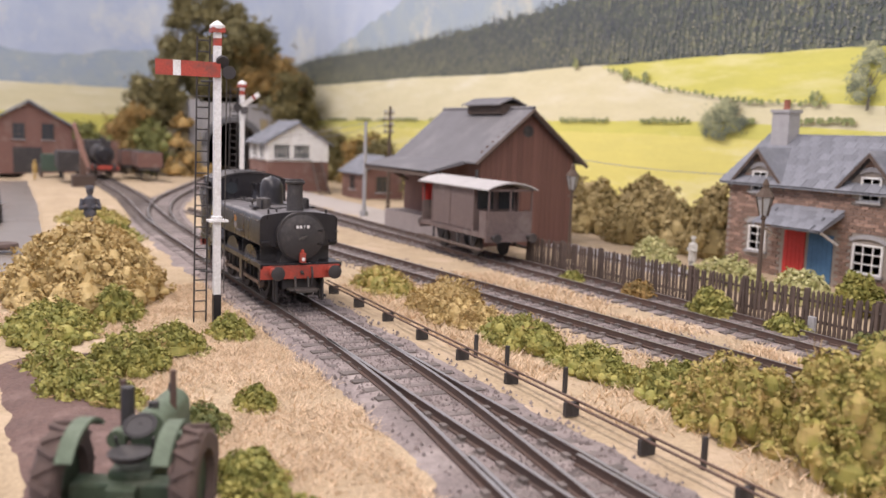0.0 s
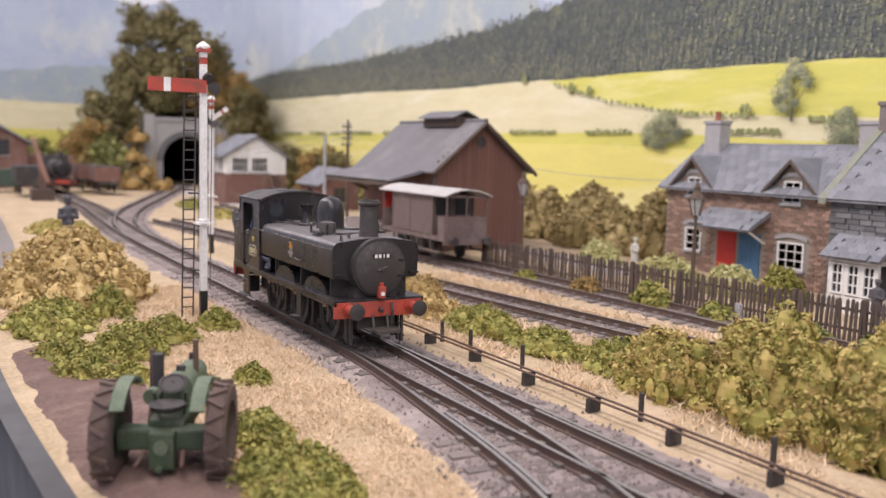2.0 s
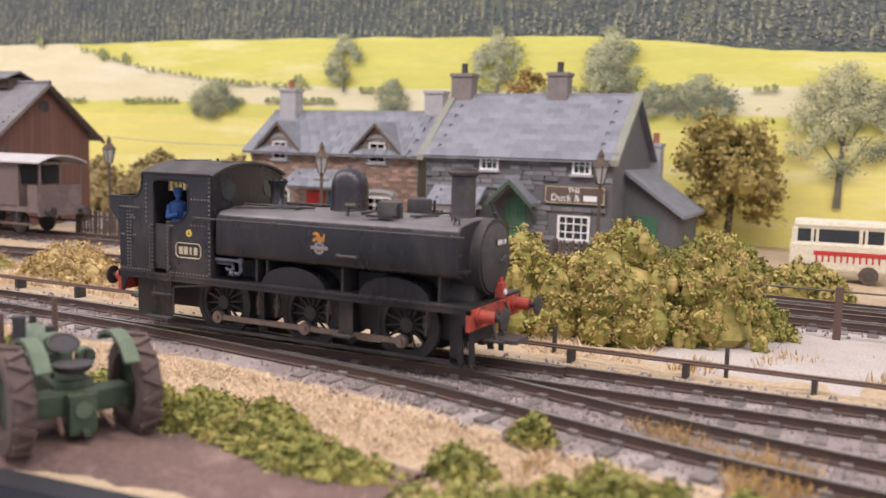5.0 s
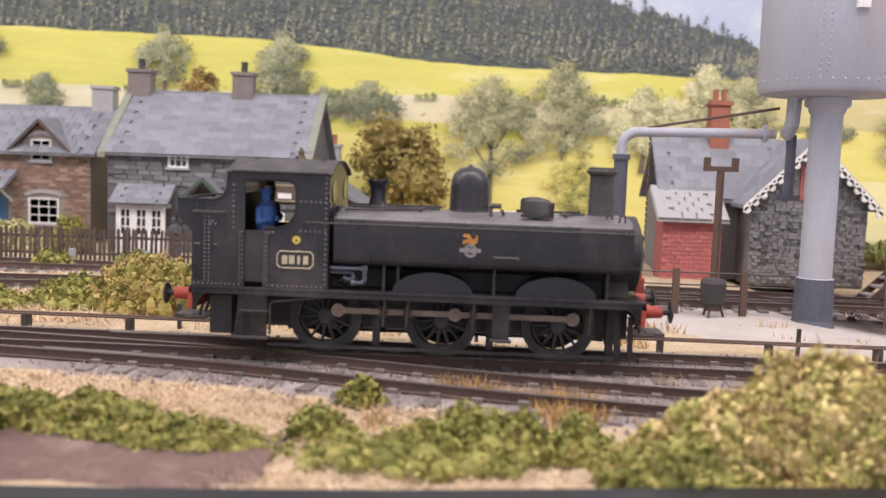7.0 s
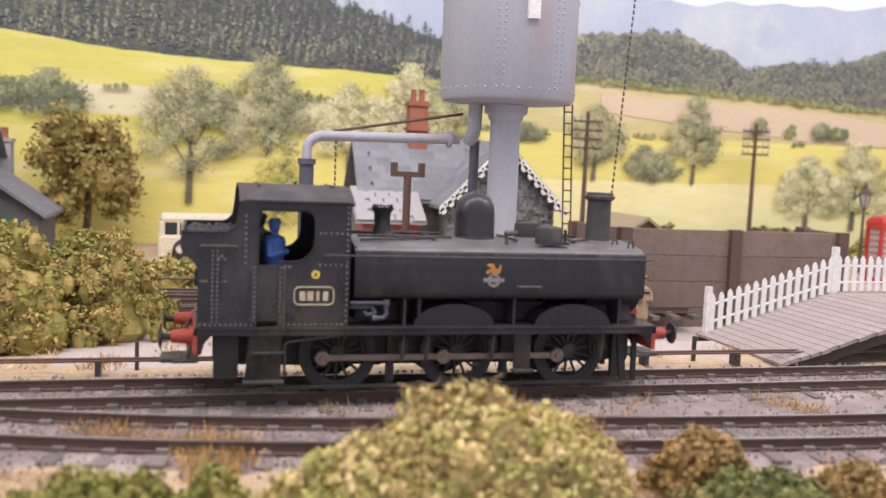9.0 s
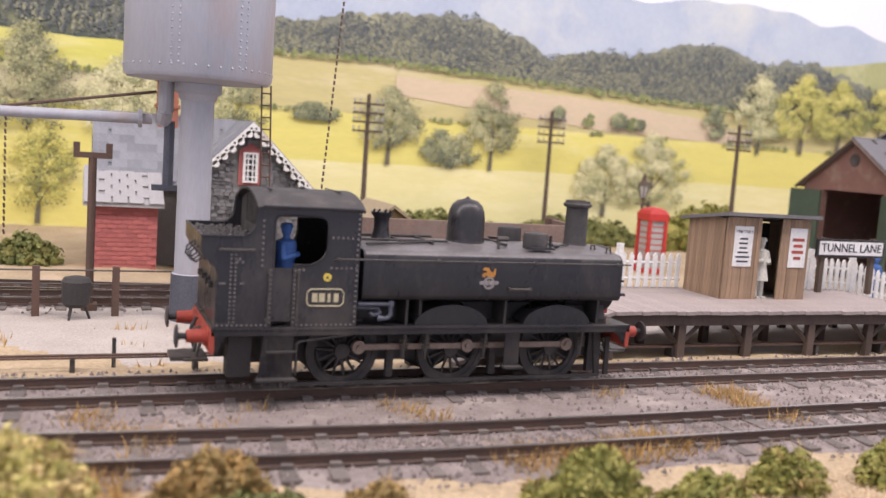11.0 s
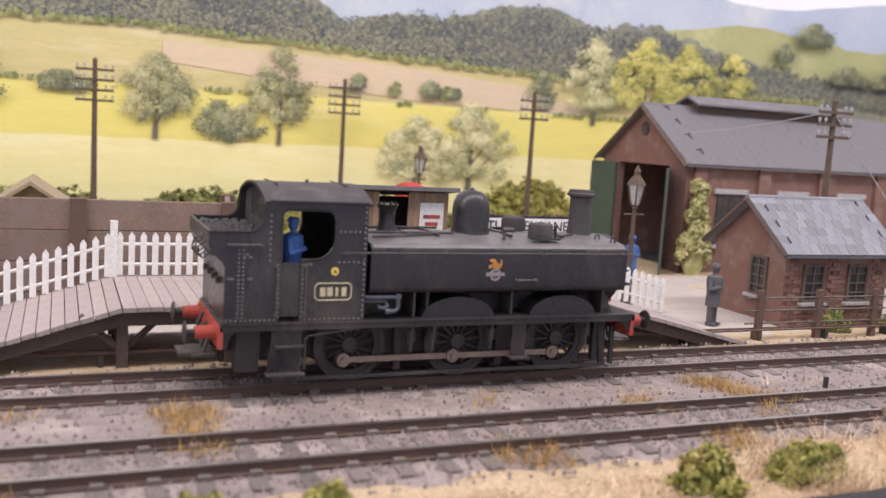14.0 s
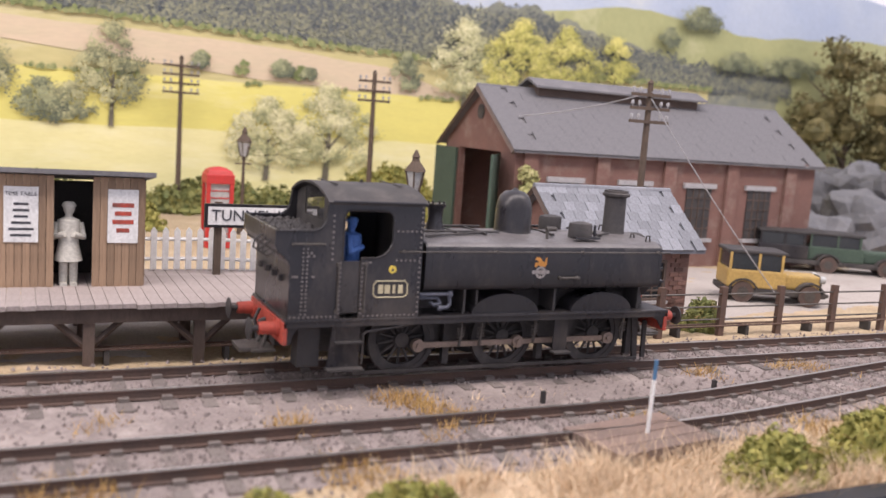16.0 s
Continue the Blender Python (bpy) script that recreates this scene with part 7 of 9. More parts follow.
def telegraph_pole(x, y, h, arms, wide=1.5, material=POLE, label="creosoted telegraph pole with crossarms and insulators"):
    T = thing("telegraph_pole", x, y, -0.3, label=label, category="telegraph pole", group="telegraph poles")
    part("pole", rod(BM(), (0, 0, 0), (0, 0, h + 0.3), 0.14, 0.09, n=9), material, T)
    part("cap", rod(BM(), (0, 0, h + 0.28), (0, 0, h + 0.4), 0.12, 0.02, n=8), material, T)
    for k in range(arms):
        z = h - 0.15 - 0.42 * k
        A = part("crossarm", box(BM(), -wide / 2, wide / 2, -0.13, -0.04, z, z + 0.1), material, T)
        bm = BM()
        for s in (-0.46, -0.28, 0.28, 0.46):
            lathe(bm, [(0.02, z + 0.1), (0.02, z + 0.16), (0.055, z + 0.17), (0.05, z + 0.27), (0.01, z + 0.29)], 7, Matrix.Translation((s * wide, -0.085, 0)))
        pieces("insulator", bm, WHITEWASH, A)
    return T


telegraph_pole(14.74, 24.2, 6.9, 4)
telegraph_pole(26.8, 28.6, 7.1, 4, 1.7)
telegraph_pole(33.97, 21.5, 6.9, 3)
telegraph_pole(38.0, 7.2, 6.7, 3, 1.5)
telegraph_pole(-56.7, 15.8, 6.9, 4, 1.6)
st = link("lamp_standard", rod(rod(BM(), (0, 0, 0), (0, 0, 6.2), 0.14, 0.1, n=10), (0, 0, 0), (0, 0, 0.4), 0.28, n=10), STEELPOLE)
st.matrix_basis = pose(-55.5 * K, 13.6 * K, -0.3 * K)
tagged(st, "plain galvanised steel post beside the yard", "post")
wires = thing("telegraph_wires", label="thin sagging telegraph wires between the poles", category="wires", kind="stuff")
cv = BM()
for (a, b) in (((38, 7.1, 6.2), (42.5, 5.4, 0.2)), ((-56.7, 15.7, 6.2), (-78, 14.5, 4.5)), ((-56.7, 15.7, 5.8), (-78, 16, 4.3)), ((-39.0, 19.2, 4.2), (-31.3, 22.0, 3.9)), ((38, 7.1, 6.4), (36.7, 13.2, 5.4))):
    pts = [Vector(a).lerp(Vector(b), t) - Vector((0, 0, 0.5 * t * (1 - t))) for t in np.linspace(0, 1, 7)]
    pipe(cv, pts, 0.018, n=4)
part("wire", cv, WHITEWASH, wires)


def water_tower():
    T = thing("water_tower", 5.05, 7.4, 0, label="blue grey cylindrical water tank on a cast iron column", category="water tower")
    R = 1.86
    tank = part("tank", lathe(BM(), [(0.6, 5.9), (R - 0.08, 5.97), (R, 6.08), (R, 9.6), (R + 0.06, 9.62), (R + 0.06, 9.75)], 40), TANKGREY, T, smooth=True)
    bm = BM()
    for k in range(40):
        a = 2 * math.pi * k / 40
        for z in (6.25, 8.7):
            bmesh.ops.create_icosphere(bm, subdivisions=1, radius=0.035, matrix=Matrix.Translation((R * math.cos(a), R * math.sin(a), z)))
    for q in (-2.0, -1.1):
        for z in np.arange(6.3, 9.6, 0.16):
            for d in (-0.05, 0.05):
                bmesh.ops.create_icosphere(bm, subdivisions=1, radius=0.03, matrix=Matrix.Translation((R * math.cos(q + d), R * math.sin(q + d), z)))
    part("riveting", bm, TANKGREY, tank)
    bm = box(BM(), -0.16, 0.16, -R - 0.1, -R + 0.02, 8.0, 9.6)
    part("depth_gauge", bm, WHITE, tank, "white tank depth gauge")
    part("column", lathe(BM(), [(0.52, -0.4), (0.5, 0.95), (0.44, 0.97), (0.42, 5.45), (0.47, 5.5), (0.5, 5.62), (0.6, 5.68), (0.6, 5.89)], 28), TANKGREY, T, smooth=True)
    part("column_foot", lathe(BM(), [(0.6, -0.4), (0.53, -0.2), (0.515, 0.95)], 28), DARKGREY, T, "dark painted column foot")
    bm = pipe(BM(), [(-0.75, 0.4, 5.95), (-0.75, 0.5, 5.2), (-0.75, 0.9, 4.9)], 0.2, n=12)
    part("outlet_pipe", bm, TANKGREY, T)
    bm = pipe(BM(), [(-0.6, 0.9, 4.9), (-0.6, 0.9, 3.2)], 0.14, n=10)
    box(bm, -1.0, -0.3, 0.75, 1.05, 3.05, 3.2)
    part("valve_post", bm, DARKGREY, T)
    bm = BM()
    for s in (-0.12, 0.12):
        rod(bm, (1.68 + s, -0.4, 6.0), (1.85 + s, -0.6, -0.3), 0.025, n=5)
    for k in range(20):
        z = -0.1 + k * 0.31
        t = (6.0 - z) / 6.3
        rod(bm, (1.56 + 0.17 * t, -0.4 - 0.2 * t, z), (1.8 + 0.17 * t, -0.4 - 0.2 * t, z), 0.02, n=4)
    part("ladder", bm, IRON, T)
    bm = BM()
    for k in range(34):
        z = 9.4 - k * 0.18
        rod(bm, (3.9 - 0.012 * k, 0.4, z), (3.9 - 0.012 * k, 0.4, z - 0.12), 0.03, 0.03, n=5)
    part("chain", bm, IRON, T)
    # the crane arm
    C = thing("water_crane", -0.3, 8.44, -0.3, label="blue grey water crane with swan neck pipe", category="water crane")
    part("column", rod(rod(BM(), (0, 0, 0), (0, 0, 4.5), 0.2, n=16), (0, 0, 4.35), (0, 0, 4.5), 0.25, n=16), DARKGREY, C, smooth=True)
    bend = [(0, 0, 4.4), (0, 0, 4.75)] + [(0.45 - 0.45 * math.cos(a), 0, 4.75 + 0.4 * math.sin(a)) for a in np.linspace(0.2, math.pi / 2, 6)] + [(4.3, -0.1, 5.22)]
    part("neck", pipe(BM(), bend, 0.14, n=12), TANKGREY, C, smooth=True)
    part("flange", rod(BM(), (3.95, -0.1, 5.22), (4.05, -0.1, 5.22), 0.24, n=14), TANKGREY, C)
    part("tie_rod", rod(BM(), (0.7, 0, 5.28), (4.4, 0, 5.95), 0.04, n=6), IRON, C)
    bm = BM()
    for k in range(18):
        rod(bm, (0.78, 0, 5.05 - k * 0.17), (0.8, 0, 4.93 - k * 0.17), 0.028, n=5)
    part("chain", bm, IRON, C)


water_tower()
yt = thing("loading_gauge_post", 2.57, 8.5, -0.3, label="rust brown yard post with a crosshead", category="post")
part("post", rod(BM(), (0, 0, 0), (0, 0, 4.15), 0.11, n=10), IRON, yt)
part("crosshead", box(BM(), -0.45, 0.45, -0.1, 0.1, 4.1, 4.25), IRON, yt)
for s in (-1, 1):
    part("horn", box(BM(), s * 0.4 - 0.08, s * 0.4 + 0.08, -0.11, 0.11, 4.1, 4.5), IRON, yt)
part("foot", box(BM(), -0.2, 0.2, -0.2, 0.2, 0, 0.25), IRON, yt)
bz = thing("brazier", 2.25, 7.3, -0.28, label="small black brazier on short legs", category="brazier")
part("bucket", lathe(BM(), [(0.24, 0.35), (0.33, 0.45), (0.36, 1.0), (0.3, 1.1), (0.12, 1.14)], 16), SOOT_AND_SHADE, bz)
for k in range(3):
    a = k * 2.1
    part("leg", rod(BM(), (0.2 * math.cos(a), 0.2 * math.sin(a), 0.4), (0.34 * math.cos(a), 0.34 * math.sin(a), 0), 0.035, n=5), SOOT_AND_SHADE, bz)


def plank_wall():
    T = thing("timber_wall", label="weathered brown sleeper-built timber retaining wall", category="wall")
    corners = [(9.3, 12.2), (10.0, 9.8), (17.9, 9.6), (18.3, 12.2)]
    for (xa, ya), (xb, yb) in zip(corners, corners[1:]):
        L = math.hypot(xb - xa, yb - ya)
        ang = math.degrees(math.atan2(yb - ya, xb - xa))
        for k in range(4):
            z = -1.0 + k * 0.855
            o = part("plank", box(BM(), 0, L, -0.08, 0.08, 0.012, 0.85, bevel=0.02), PLANK, T)
            o.matrix_basis = pose(xa * K, ya * K, z * K, 0, 0, ang)
    for (x, y) in corners + [(13.9, 9.7)]:
        part("post", box(BM(), x - 0.2, x + 0.2, y - 0.25, y + 0.12, -0.95, 2.45, bevel=0.02), IRON, T, "rusty iron wall post")
    S = thing("timber_steps", 8.6, 11.2, -0.7, 0, label="small weathered timber steps against the wall", category="steps")
    for k in range(5):
        part("tread", box(BM(), -1.1 + 0.28 * k, -0.75 + 0.28 * k, -0.4, 0.4, 0.2 + 0.27 * k, 0.27 + 0.27 * k), GREYPLANK, S)
    for s in (-0.45, 0.45):
        part("stringer", prism(BM(), [(-1.3, 0), (-0.95, 0), (0.45, 1.4), (0.45, 1.7)], "y", s - 0.04, s + 0.04), DARKWOOD, S)
    G = thing("tool_shed", 12.6, 13.5, -0.75, label="little yellow timber shed behind the wall", category="shed")
    part("wall", prism(BM(), [(-1.3, 0), (-1.3, 2.3), (0, 3.2), (1.3, 2.3), (1.3, 0)], "y", 0, 3), mat("ochre_boards", (0.42, 0.32, 0.16), size=0.4), G)
    for s in (-1, 1):
        part("roof", prism(BM(), [(0, 3.35), (s * 1.6, 2.25), (s * 1.6, 2.15), (0, 3.22)], "y", -0.3, 3.2), mat("faded_tan_felt", (0.34, 0.27, 0.17), (0.27, 0.21, 0.13), size=0.5), G)


plank_wall()


def picket(parent, pts, first, h=1.05, gap=0.26):
    """White pickets along a line of (x, y, z)."""
    for (xa, ya, za), (xb, yb, zb) in zip(pts, pts[1:]):
        L = math.hypot(xb - xa, yb - ya)
        n = max(1, int(round(L / gap)))
        for i in range(n):
            t = (i + 0.5) / n
            o = again(first, "picket", parent, xa + (xb - xa) * t, ya + (yb - ya) * t, za + (zb - za) * t)
        for dz in (0.3, 0.78):
            part("fence_rail", rod(BM(), (xa, ya + 0.04, za + dz), (xb, yb + 0.04, zb + dz), 0.045, n=4), WHITE, parent)
        part("post", box(BM(), xa - 0.08, xa + 0.08, ya - 0.06, ya + 0.1, za - 0.1, za + h + 0.28), WHITE, parent)


def platform():
    T = thing("platform", label="low timber station platform with ramped ends", category="platform")
    ya, yb = 1.85, 5.7
    prof = [(10.4, -0.25), (14.6, 0.95), (25.4, 0.95), (30.2, -0.25)]
    rng = random.Random(6)
    base = None
    x = 10.4
    while x < 30.2:
        z = np.interp(x + 0.13, [p[0] for p in prof], [p[1] for p in prof])
        sl = 15.9 if x < 14.5 else (-14 if x > 25.3 else 0)
        if base is None:
            base = part("deck_plank", box(BM(), -0.125, 0.125, ya - 0.1, yb, -0.04, 0.05), GREYPLANK, T)
            o = base
        else:
            o = again(base, "deck_plank", T)
        o.matrix_basis = pose((x + 0.13) * K, rng.uniform(-0.05, 0.05) * K, z * K, 0, -sl, 0)
        x += 0.262
    for y in (ya + 0.02, yb - 0.15):
        bm = BM()
        for (a, za), (b, zb) in zip(prof, prof[1:]):
            prism(bm, [(a, za - 0.06), (b, zb - 0.06), (b, zb - 0.34), (a, za - 0.34)], "y", y, y + 0.12)
        part("edge_beam", bm, DARKWOOD, T)
    for x in np.arange(14.6, 26, 2.15):
        for y in (ya + 0.15, (ya + yb) / 2, yb - 0.3):
            part("leg", box(BM(), x - 0.11, x + 0.11, y - 0.09, y + 0.09, -0.35, 0.9), DARKWOOD, T)
        for s in (-1, 1):
            part("strut", rod(BM(), (x, ya + 0.18, 0.05), (x + s * 0.8, ya + 0.18, 0.8), 0.07, n=4), DARKWOOD, T)
    F = thing("picket_fence", label="white painted picket fence along the platform back", category="fence")
    first = part("picket", prism(BM(), [(-0.07, 0.05), (-0.07, 0.98), (0, 1.08), (0.07, 0.98), (0.07, 0.05)], "y", -0.03, 0.03), WHITE, F)
    first.matrix_basis = pose(10.7 * K, 5.5 * K, -0.1 * K)
    picket(F, [(10.6, 5.5, -0.2), (14.6, 5.5, 0.98), (17, 5.5, 0.98), (19.2, 5.5, 0.98)], first)
    picket(F, [(22.3, 5.5, 0.98), (24.2, 5.5, 0.98), (26, 5.5, 0.9), (30.4, 5.5, -0.25)], first)
    # shelter
    S = thing("platform_shelter", label="small weathered board waiting shelter with an open doorway", category="shelter")
    wood = mat("pale_brown_boards", (0.30, 0.2, 0.125), (0.22, 0.15, 0.1), size=0.4, fine=0.05, obj=0.2, streak=4)
    x0, x1, y0, y1 = 19.25, 22.25, 3.65, 5.3
    rngb = random.Random(9)
    b0 = part("board", box(BM(), 0.004, 0.146, -0.03, 0.03, 0, 1), wood, S)
    fst = True
    for x in np.arange(x0, x1 - 0.01, 0.15):
        if 20.3 < x < 21.15:
            continue
        o = b0 if fst else again(b0, "board", S)
        fst = False
        o.matrix_basis = pose(x * K, (y0 + rngb.uniform(-0.01, 0.01)) * K, 1.0 * K) @ Matrix.Diagonal((1, 1, 2.35, 1))
    for xs in (x0, x1):
        for y in np.arange(y0 + 0.05, y1 - 0.05, 0.15):
            o = again(b0, "board", S)
            o.matrix_basis = pose(xs * K, y * K, 1.0 * K, 0, 0, 90) @ Matrix.Diagonal((1, 1, 2.3, 1))
    # back wall coloured near black to darken the shelter's inside
    part("back_wall", box(BM(), x0, x1, y1, y1 + 0.06, 1.0, 3.1), SOOT_AND_SHADE, S)
    part("roof", prism(BM(), [(y0 - 0.25, 3.5), (y1 + 0.25, 3.2), (y1 + 0.25, 3.12), (y0 - 0.25, 3.4)], "x", x0 - 0.2, x1 + 0.2), FELT, S)
    for xa, xb, lab in ((19.5, 20.15, "white timetable poster with dark print"), (21.5, 22.12, "white poster with red print")):
        P = part("poster", box(BM(), xa, xb, y0 - 0.055, y0 - 0.035, 1.95, 3.1), POSTER, S, lab)
        bm = BM()
        ink = INK if xa < 20 else BEAMRED
        if xa < 20:
            words("TIME TABLE", 0.115, INK, P, pose((xa + xb) / 2 * K, (y0 - 0.057) * K, 2.95 * K, 90, 0, 0), depth=0.004)
        for k in range(6 if xa < 20 else 4):
            w = rngb.uniform(0.12, 0.25)
            zz = 2.72 - k * (0.13 if xa < 20 else 0.18)
            box(bm, (xa + xb) / 2 - w, (xa + xb) / 2 + w, y0 - 0.061, y0 - 0.056, zz, zz + (0.05 if xa < 20 else 0.09))
        pieces("print_bar", bm, ink, P)
    # name board
    N = thing("station_name_board", label="black and white station name board reading TUNNEL LANE", category="sign")
    for x in (24.1, 26.2):
        part("post", box(BM(), x - 0.08, x + 0.08, 4.9, 5.05, 0.95, 2.75), POLE, N)
    B = part("board", box(BM(), 23.75, 26.55, 4.82, 4.9, 2.15, 2.72), BLACK, N)
    part("panel", box(BM(), 23.83, 26.47, 4.805, 4.82, 2.22, 2.65), POSTER, B, "white lettered panel")
    words("TUNNEL LANE", 0.38, INK, B, pose(25.15 * K, 4.8 * K, 2.435 * K, 90, 0, 0))


platform()


def phone_box():
    T = thing("telephone_box", 26.6, 17.8, -0.3, label="red telephone box with glazed sides", category="telephone box")
    part("base", box(BM(), -0.5, 0.5, -0.5, 0.5, 0, 0.25), RED, T)
    for s in (-1, 1):
        for q in (-1, 1):
            part("corner_post", box(BM(), s * 0.43 - 0.07, s * 0.43 + 0.07, q * 0.43 - 0.07, q * 0.43 + 0.07, 0.25, 2.5), RED, T)
    part("glazing", box(BM(), -0.4, 0.4, -0.4, 0.4, 0.25, 2.4), LAMPGLASS, T)
    bm = BM()
    for k in range(1, 8):
        z = 0.25 + k * 0.27
        box(bm, -0.42, 0.42, -0.42, 0.42, z - 0.02, z + 0.02)
    pieces("glazing_bar", bm, RED, T)
    part("head", box(BM(), -0.52, 0.52, -0.52, 0.52, 2.4, 2.75, bevel=0.03), RED, T)
    part("dome", lathe(BM(), [(0.68, 2.75), (0.6, 2.88), (0.35, 2.98), (0.05, 3.02)], 4, Matrix.Rotation(math.pi / 4, 4, "Z")), RED, T)


phone_box()


def wire_fence():
    T = thing("post_and_wire_fence", label="rusty post and wire fence beside the line", category="fence")
    for x in np.arange(31, 56, 2.1):
        o = part("post", box(BM(), x - 0.09, x + 0.09, 2.05, 2.2, -0.35, 1.1), IRON, T)
    for z in (0.2, 0.55, 0.9):
        part("wire", rod(BM(), (30.5, 2.1, z), (56, 2.1, z), 0.025, n=4), GREYMETAL, T)
    U = thing("yard_fence", label="sparse rusty post and wire fence beside the yard", category="fence")
    for x in np.arange(-12, 6, 1.9):
        part("post", box(BM(), x - 0.09, x + 0.09, 7.6, 7.75, -0.35, 1.05), IRON, U)
    for z in (0.25, 0.6, 0.95):
        part("wire", rod(BM(), (-12, 7.65, z), (4.6, 7.65, z), 0.022, n=4), GREYMETAL, U)


wire_fence()


def point_rodding():
    T = thing("point_rodding", label="dark steel point rodding on small rusty stools beside the track", category="rodding")
    for y in (2.05, 2.28):
        part("rod", rod(BM(), (-30, y, 0.02), (60, y, 0.02), 0.028, n=5), IRON, T)
    for x in np.arange(-29, 60, 2.4):
        part("stool", box(BM(), x - 0.05, x + 0.05, 2.0, 2.33, -0.3, -0.01), SOOT_AND_SHADE, T)
    for i, (x, y) in enumerate(((-19.5, 2.6), (-18.2, 2.75), (-16, 2.95), (-11.2, 2.6), (-8, 2.8), (3.0, 2.6), (8.6, 2.7), (33.2, -2.35), (29.0, -2.3), (40, -2.2), (-4.3, 2.7))):
        ob = link("peg", box(BM(), x - 0.04, x + 0.04, y - 0.04, y + 0.04, -0.4, 0.3 if y > 0 else 0.02), SOOT_AND_SHADE)
        tagged(ob, "short dark timber peg beside the track", "peg", group="track pegs")
    C = thing("lever_base", 29.5, -4.72, -0.02, 8, label="grey timber lever base with a small white blue pin", category="point lever")
    for k in range(4):
        part("plank", box(BM(), -1.15, 1.15, -0.72 + 0.36 * k, -0.38 + 0.36 * k, -0.25, 0.02), PLANK, C)
    part("pin", rod(BM(), (0.1, -0.05, 0), (0.13, -0.05, 0.95), 0.036, n=8), WHITE, C, "white painted pin")
    part("pin_tip", rod(BM(), (0.13, -0.05, 0.95), (0.14, -0.05, 1.3), 0.034, n=8), BLUE, C)


point_rodding()


# ---------------------------------------------------------------- vehicles
def wheel4(parent, x, y, r, w, s):
    t = part("wheel", rod(BM(), (x, y, r), (x, y + s * w, r), r, n=20), TYRE, parent)
    part("hub", rod(BM(), (x, y + s * w, r), (x, y + s * (w + 0.02), r), r * 0.5, n=12), GREYMETAL, t)


def motor_car(name, x, y, rz, body, label, L=3.3, W=1.45, H=1.65):
    T = thing(name, x, y, -0.25, rz, label=label, category="car")
    h = L / 2
    part("chassis", box(BM(), -h, h, -W / 2, W / 2, 0.3, 0.5, bevel=0.05), SOOT_AND_SHADE, T)
    part("bonnet", box(BM(), h * 0.15, h * 0.92, -W * 0.3, W * 0.3, 0.5, 1.0, bevel=0.08), body, T)
    cab = part("cabin", box(BM(), -h * 0.95, h * 0.2, -W / 2, W / 2, 0.5, 1.1, bevel=0.06), body, T)
    part("glasshouse", box(BM(), -h * 0.9, h * 0.12, -W / 2 + 0.05, W / 2 - 0.05, 1.1, H - 0.1), GLASS, cab)
    bm = BM()
    for px in (-h * 0.9, -h * 0.35, h * 0.1):
        for s in (-1, 1):
            box(bm, px - 0.04, px + 0.04, s * (W / 2 - 0.03) - 0.03, s * (W / 2 - 0.03) + 0.03, 1.08, H - 0.08)
    pieces("pillar", bm, body, cab)
    part("roof", box(BM(), -h * 0.97, h * 0.2, -W / 2, W / 2, H - 0.12, H, bevel=0.05), SOOT_AND_SHADE, cab, "black roof")
    for s in (-1, 1):
        for px, r in ((-h * 0.62, 0.36), (h * 0.68, 0.36)):
            wheel4(T, px, s * (W / 2 - 0.12), r, 0.14, s)
            pts = [(px + 0.5 * math.cos(a), 0.36 + 0.46 * math.sin(a)) for a in np.linspace(0.1, math.pi - 0.1, 10)]
            pts += [(px + 0.44 * math.cos(a), 0.36 + 0.4 * math.sin(a)) for a in np.linspace(math.pi - 0.1, 0.1, 10)]
            part("mudguard", prism(BM(), pts, "y", s * (W / 2 - 0.2), s * (W / 2 + 0.06)), SOOT_AND_SHADE, T)
        part("headlamp", rod(BM(), (h * 0.9, s * 0.42, 0.9), (h * 1.0, s * 0.42, 0.9), 0.13, n=12), LAMPGLASS, T)
    part("radiator", box(BM(), h * 0.92, h * 0.97, -W * 0.24, W * 0.24, 0.5, 1.0), GREYMETAL, T)
    part("bumper", box(BM(), h * 1.02, h * 1.06, -W * 0.45, W * 0.45, 0.35, 0.45), GREYMETAL, T)


motor_car("vintage_car", 43.0, 6.2, -28, BUFF, "ochre vintage saloon car with black roof and mudguards", 3.4, 1.5, 1.75)
motor_car("dark_car", 52.5, 11.2, -35, DULLGREEN, "dark green saloon car parked by the rocks", 4.0, 1.6, 1.7)
motor_car("dark_car", 50.5, 12.3, -35, BLACK, "black saloon car parked by the shed", 3.6, 1.5, 1.7)


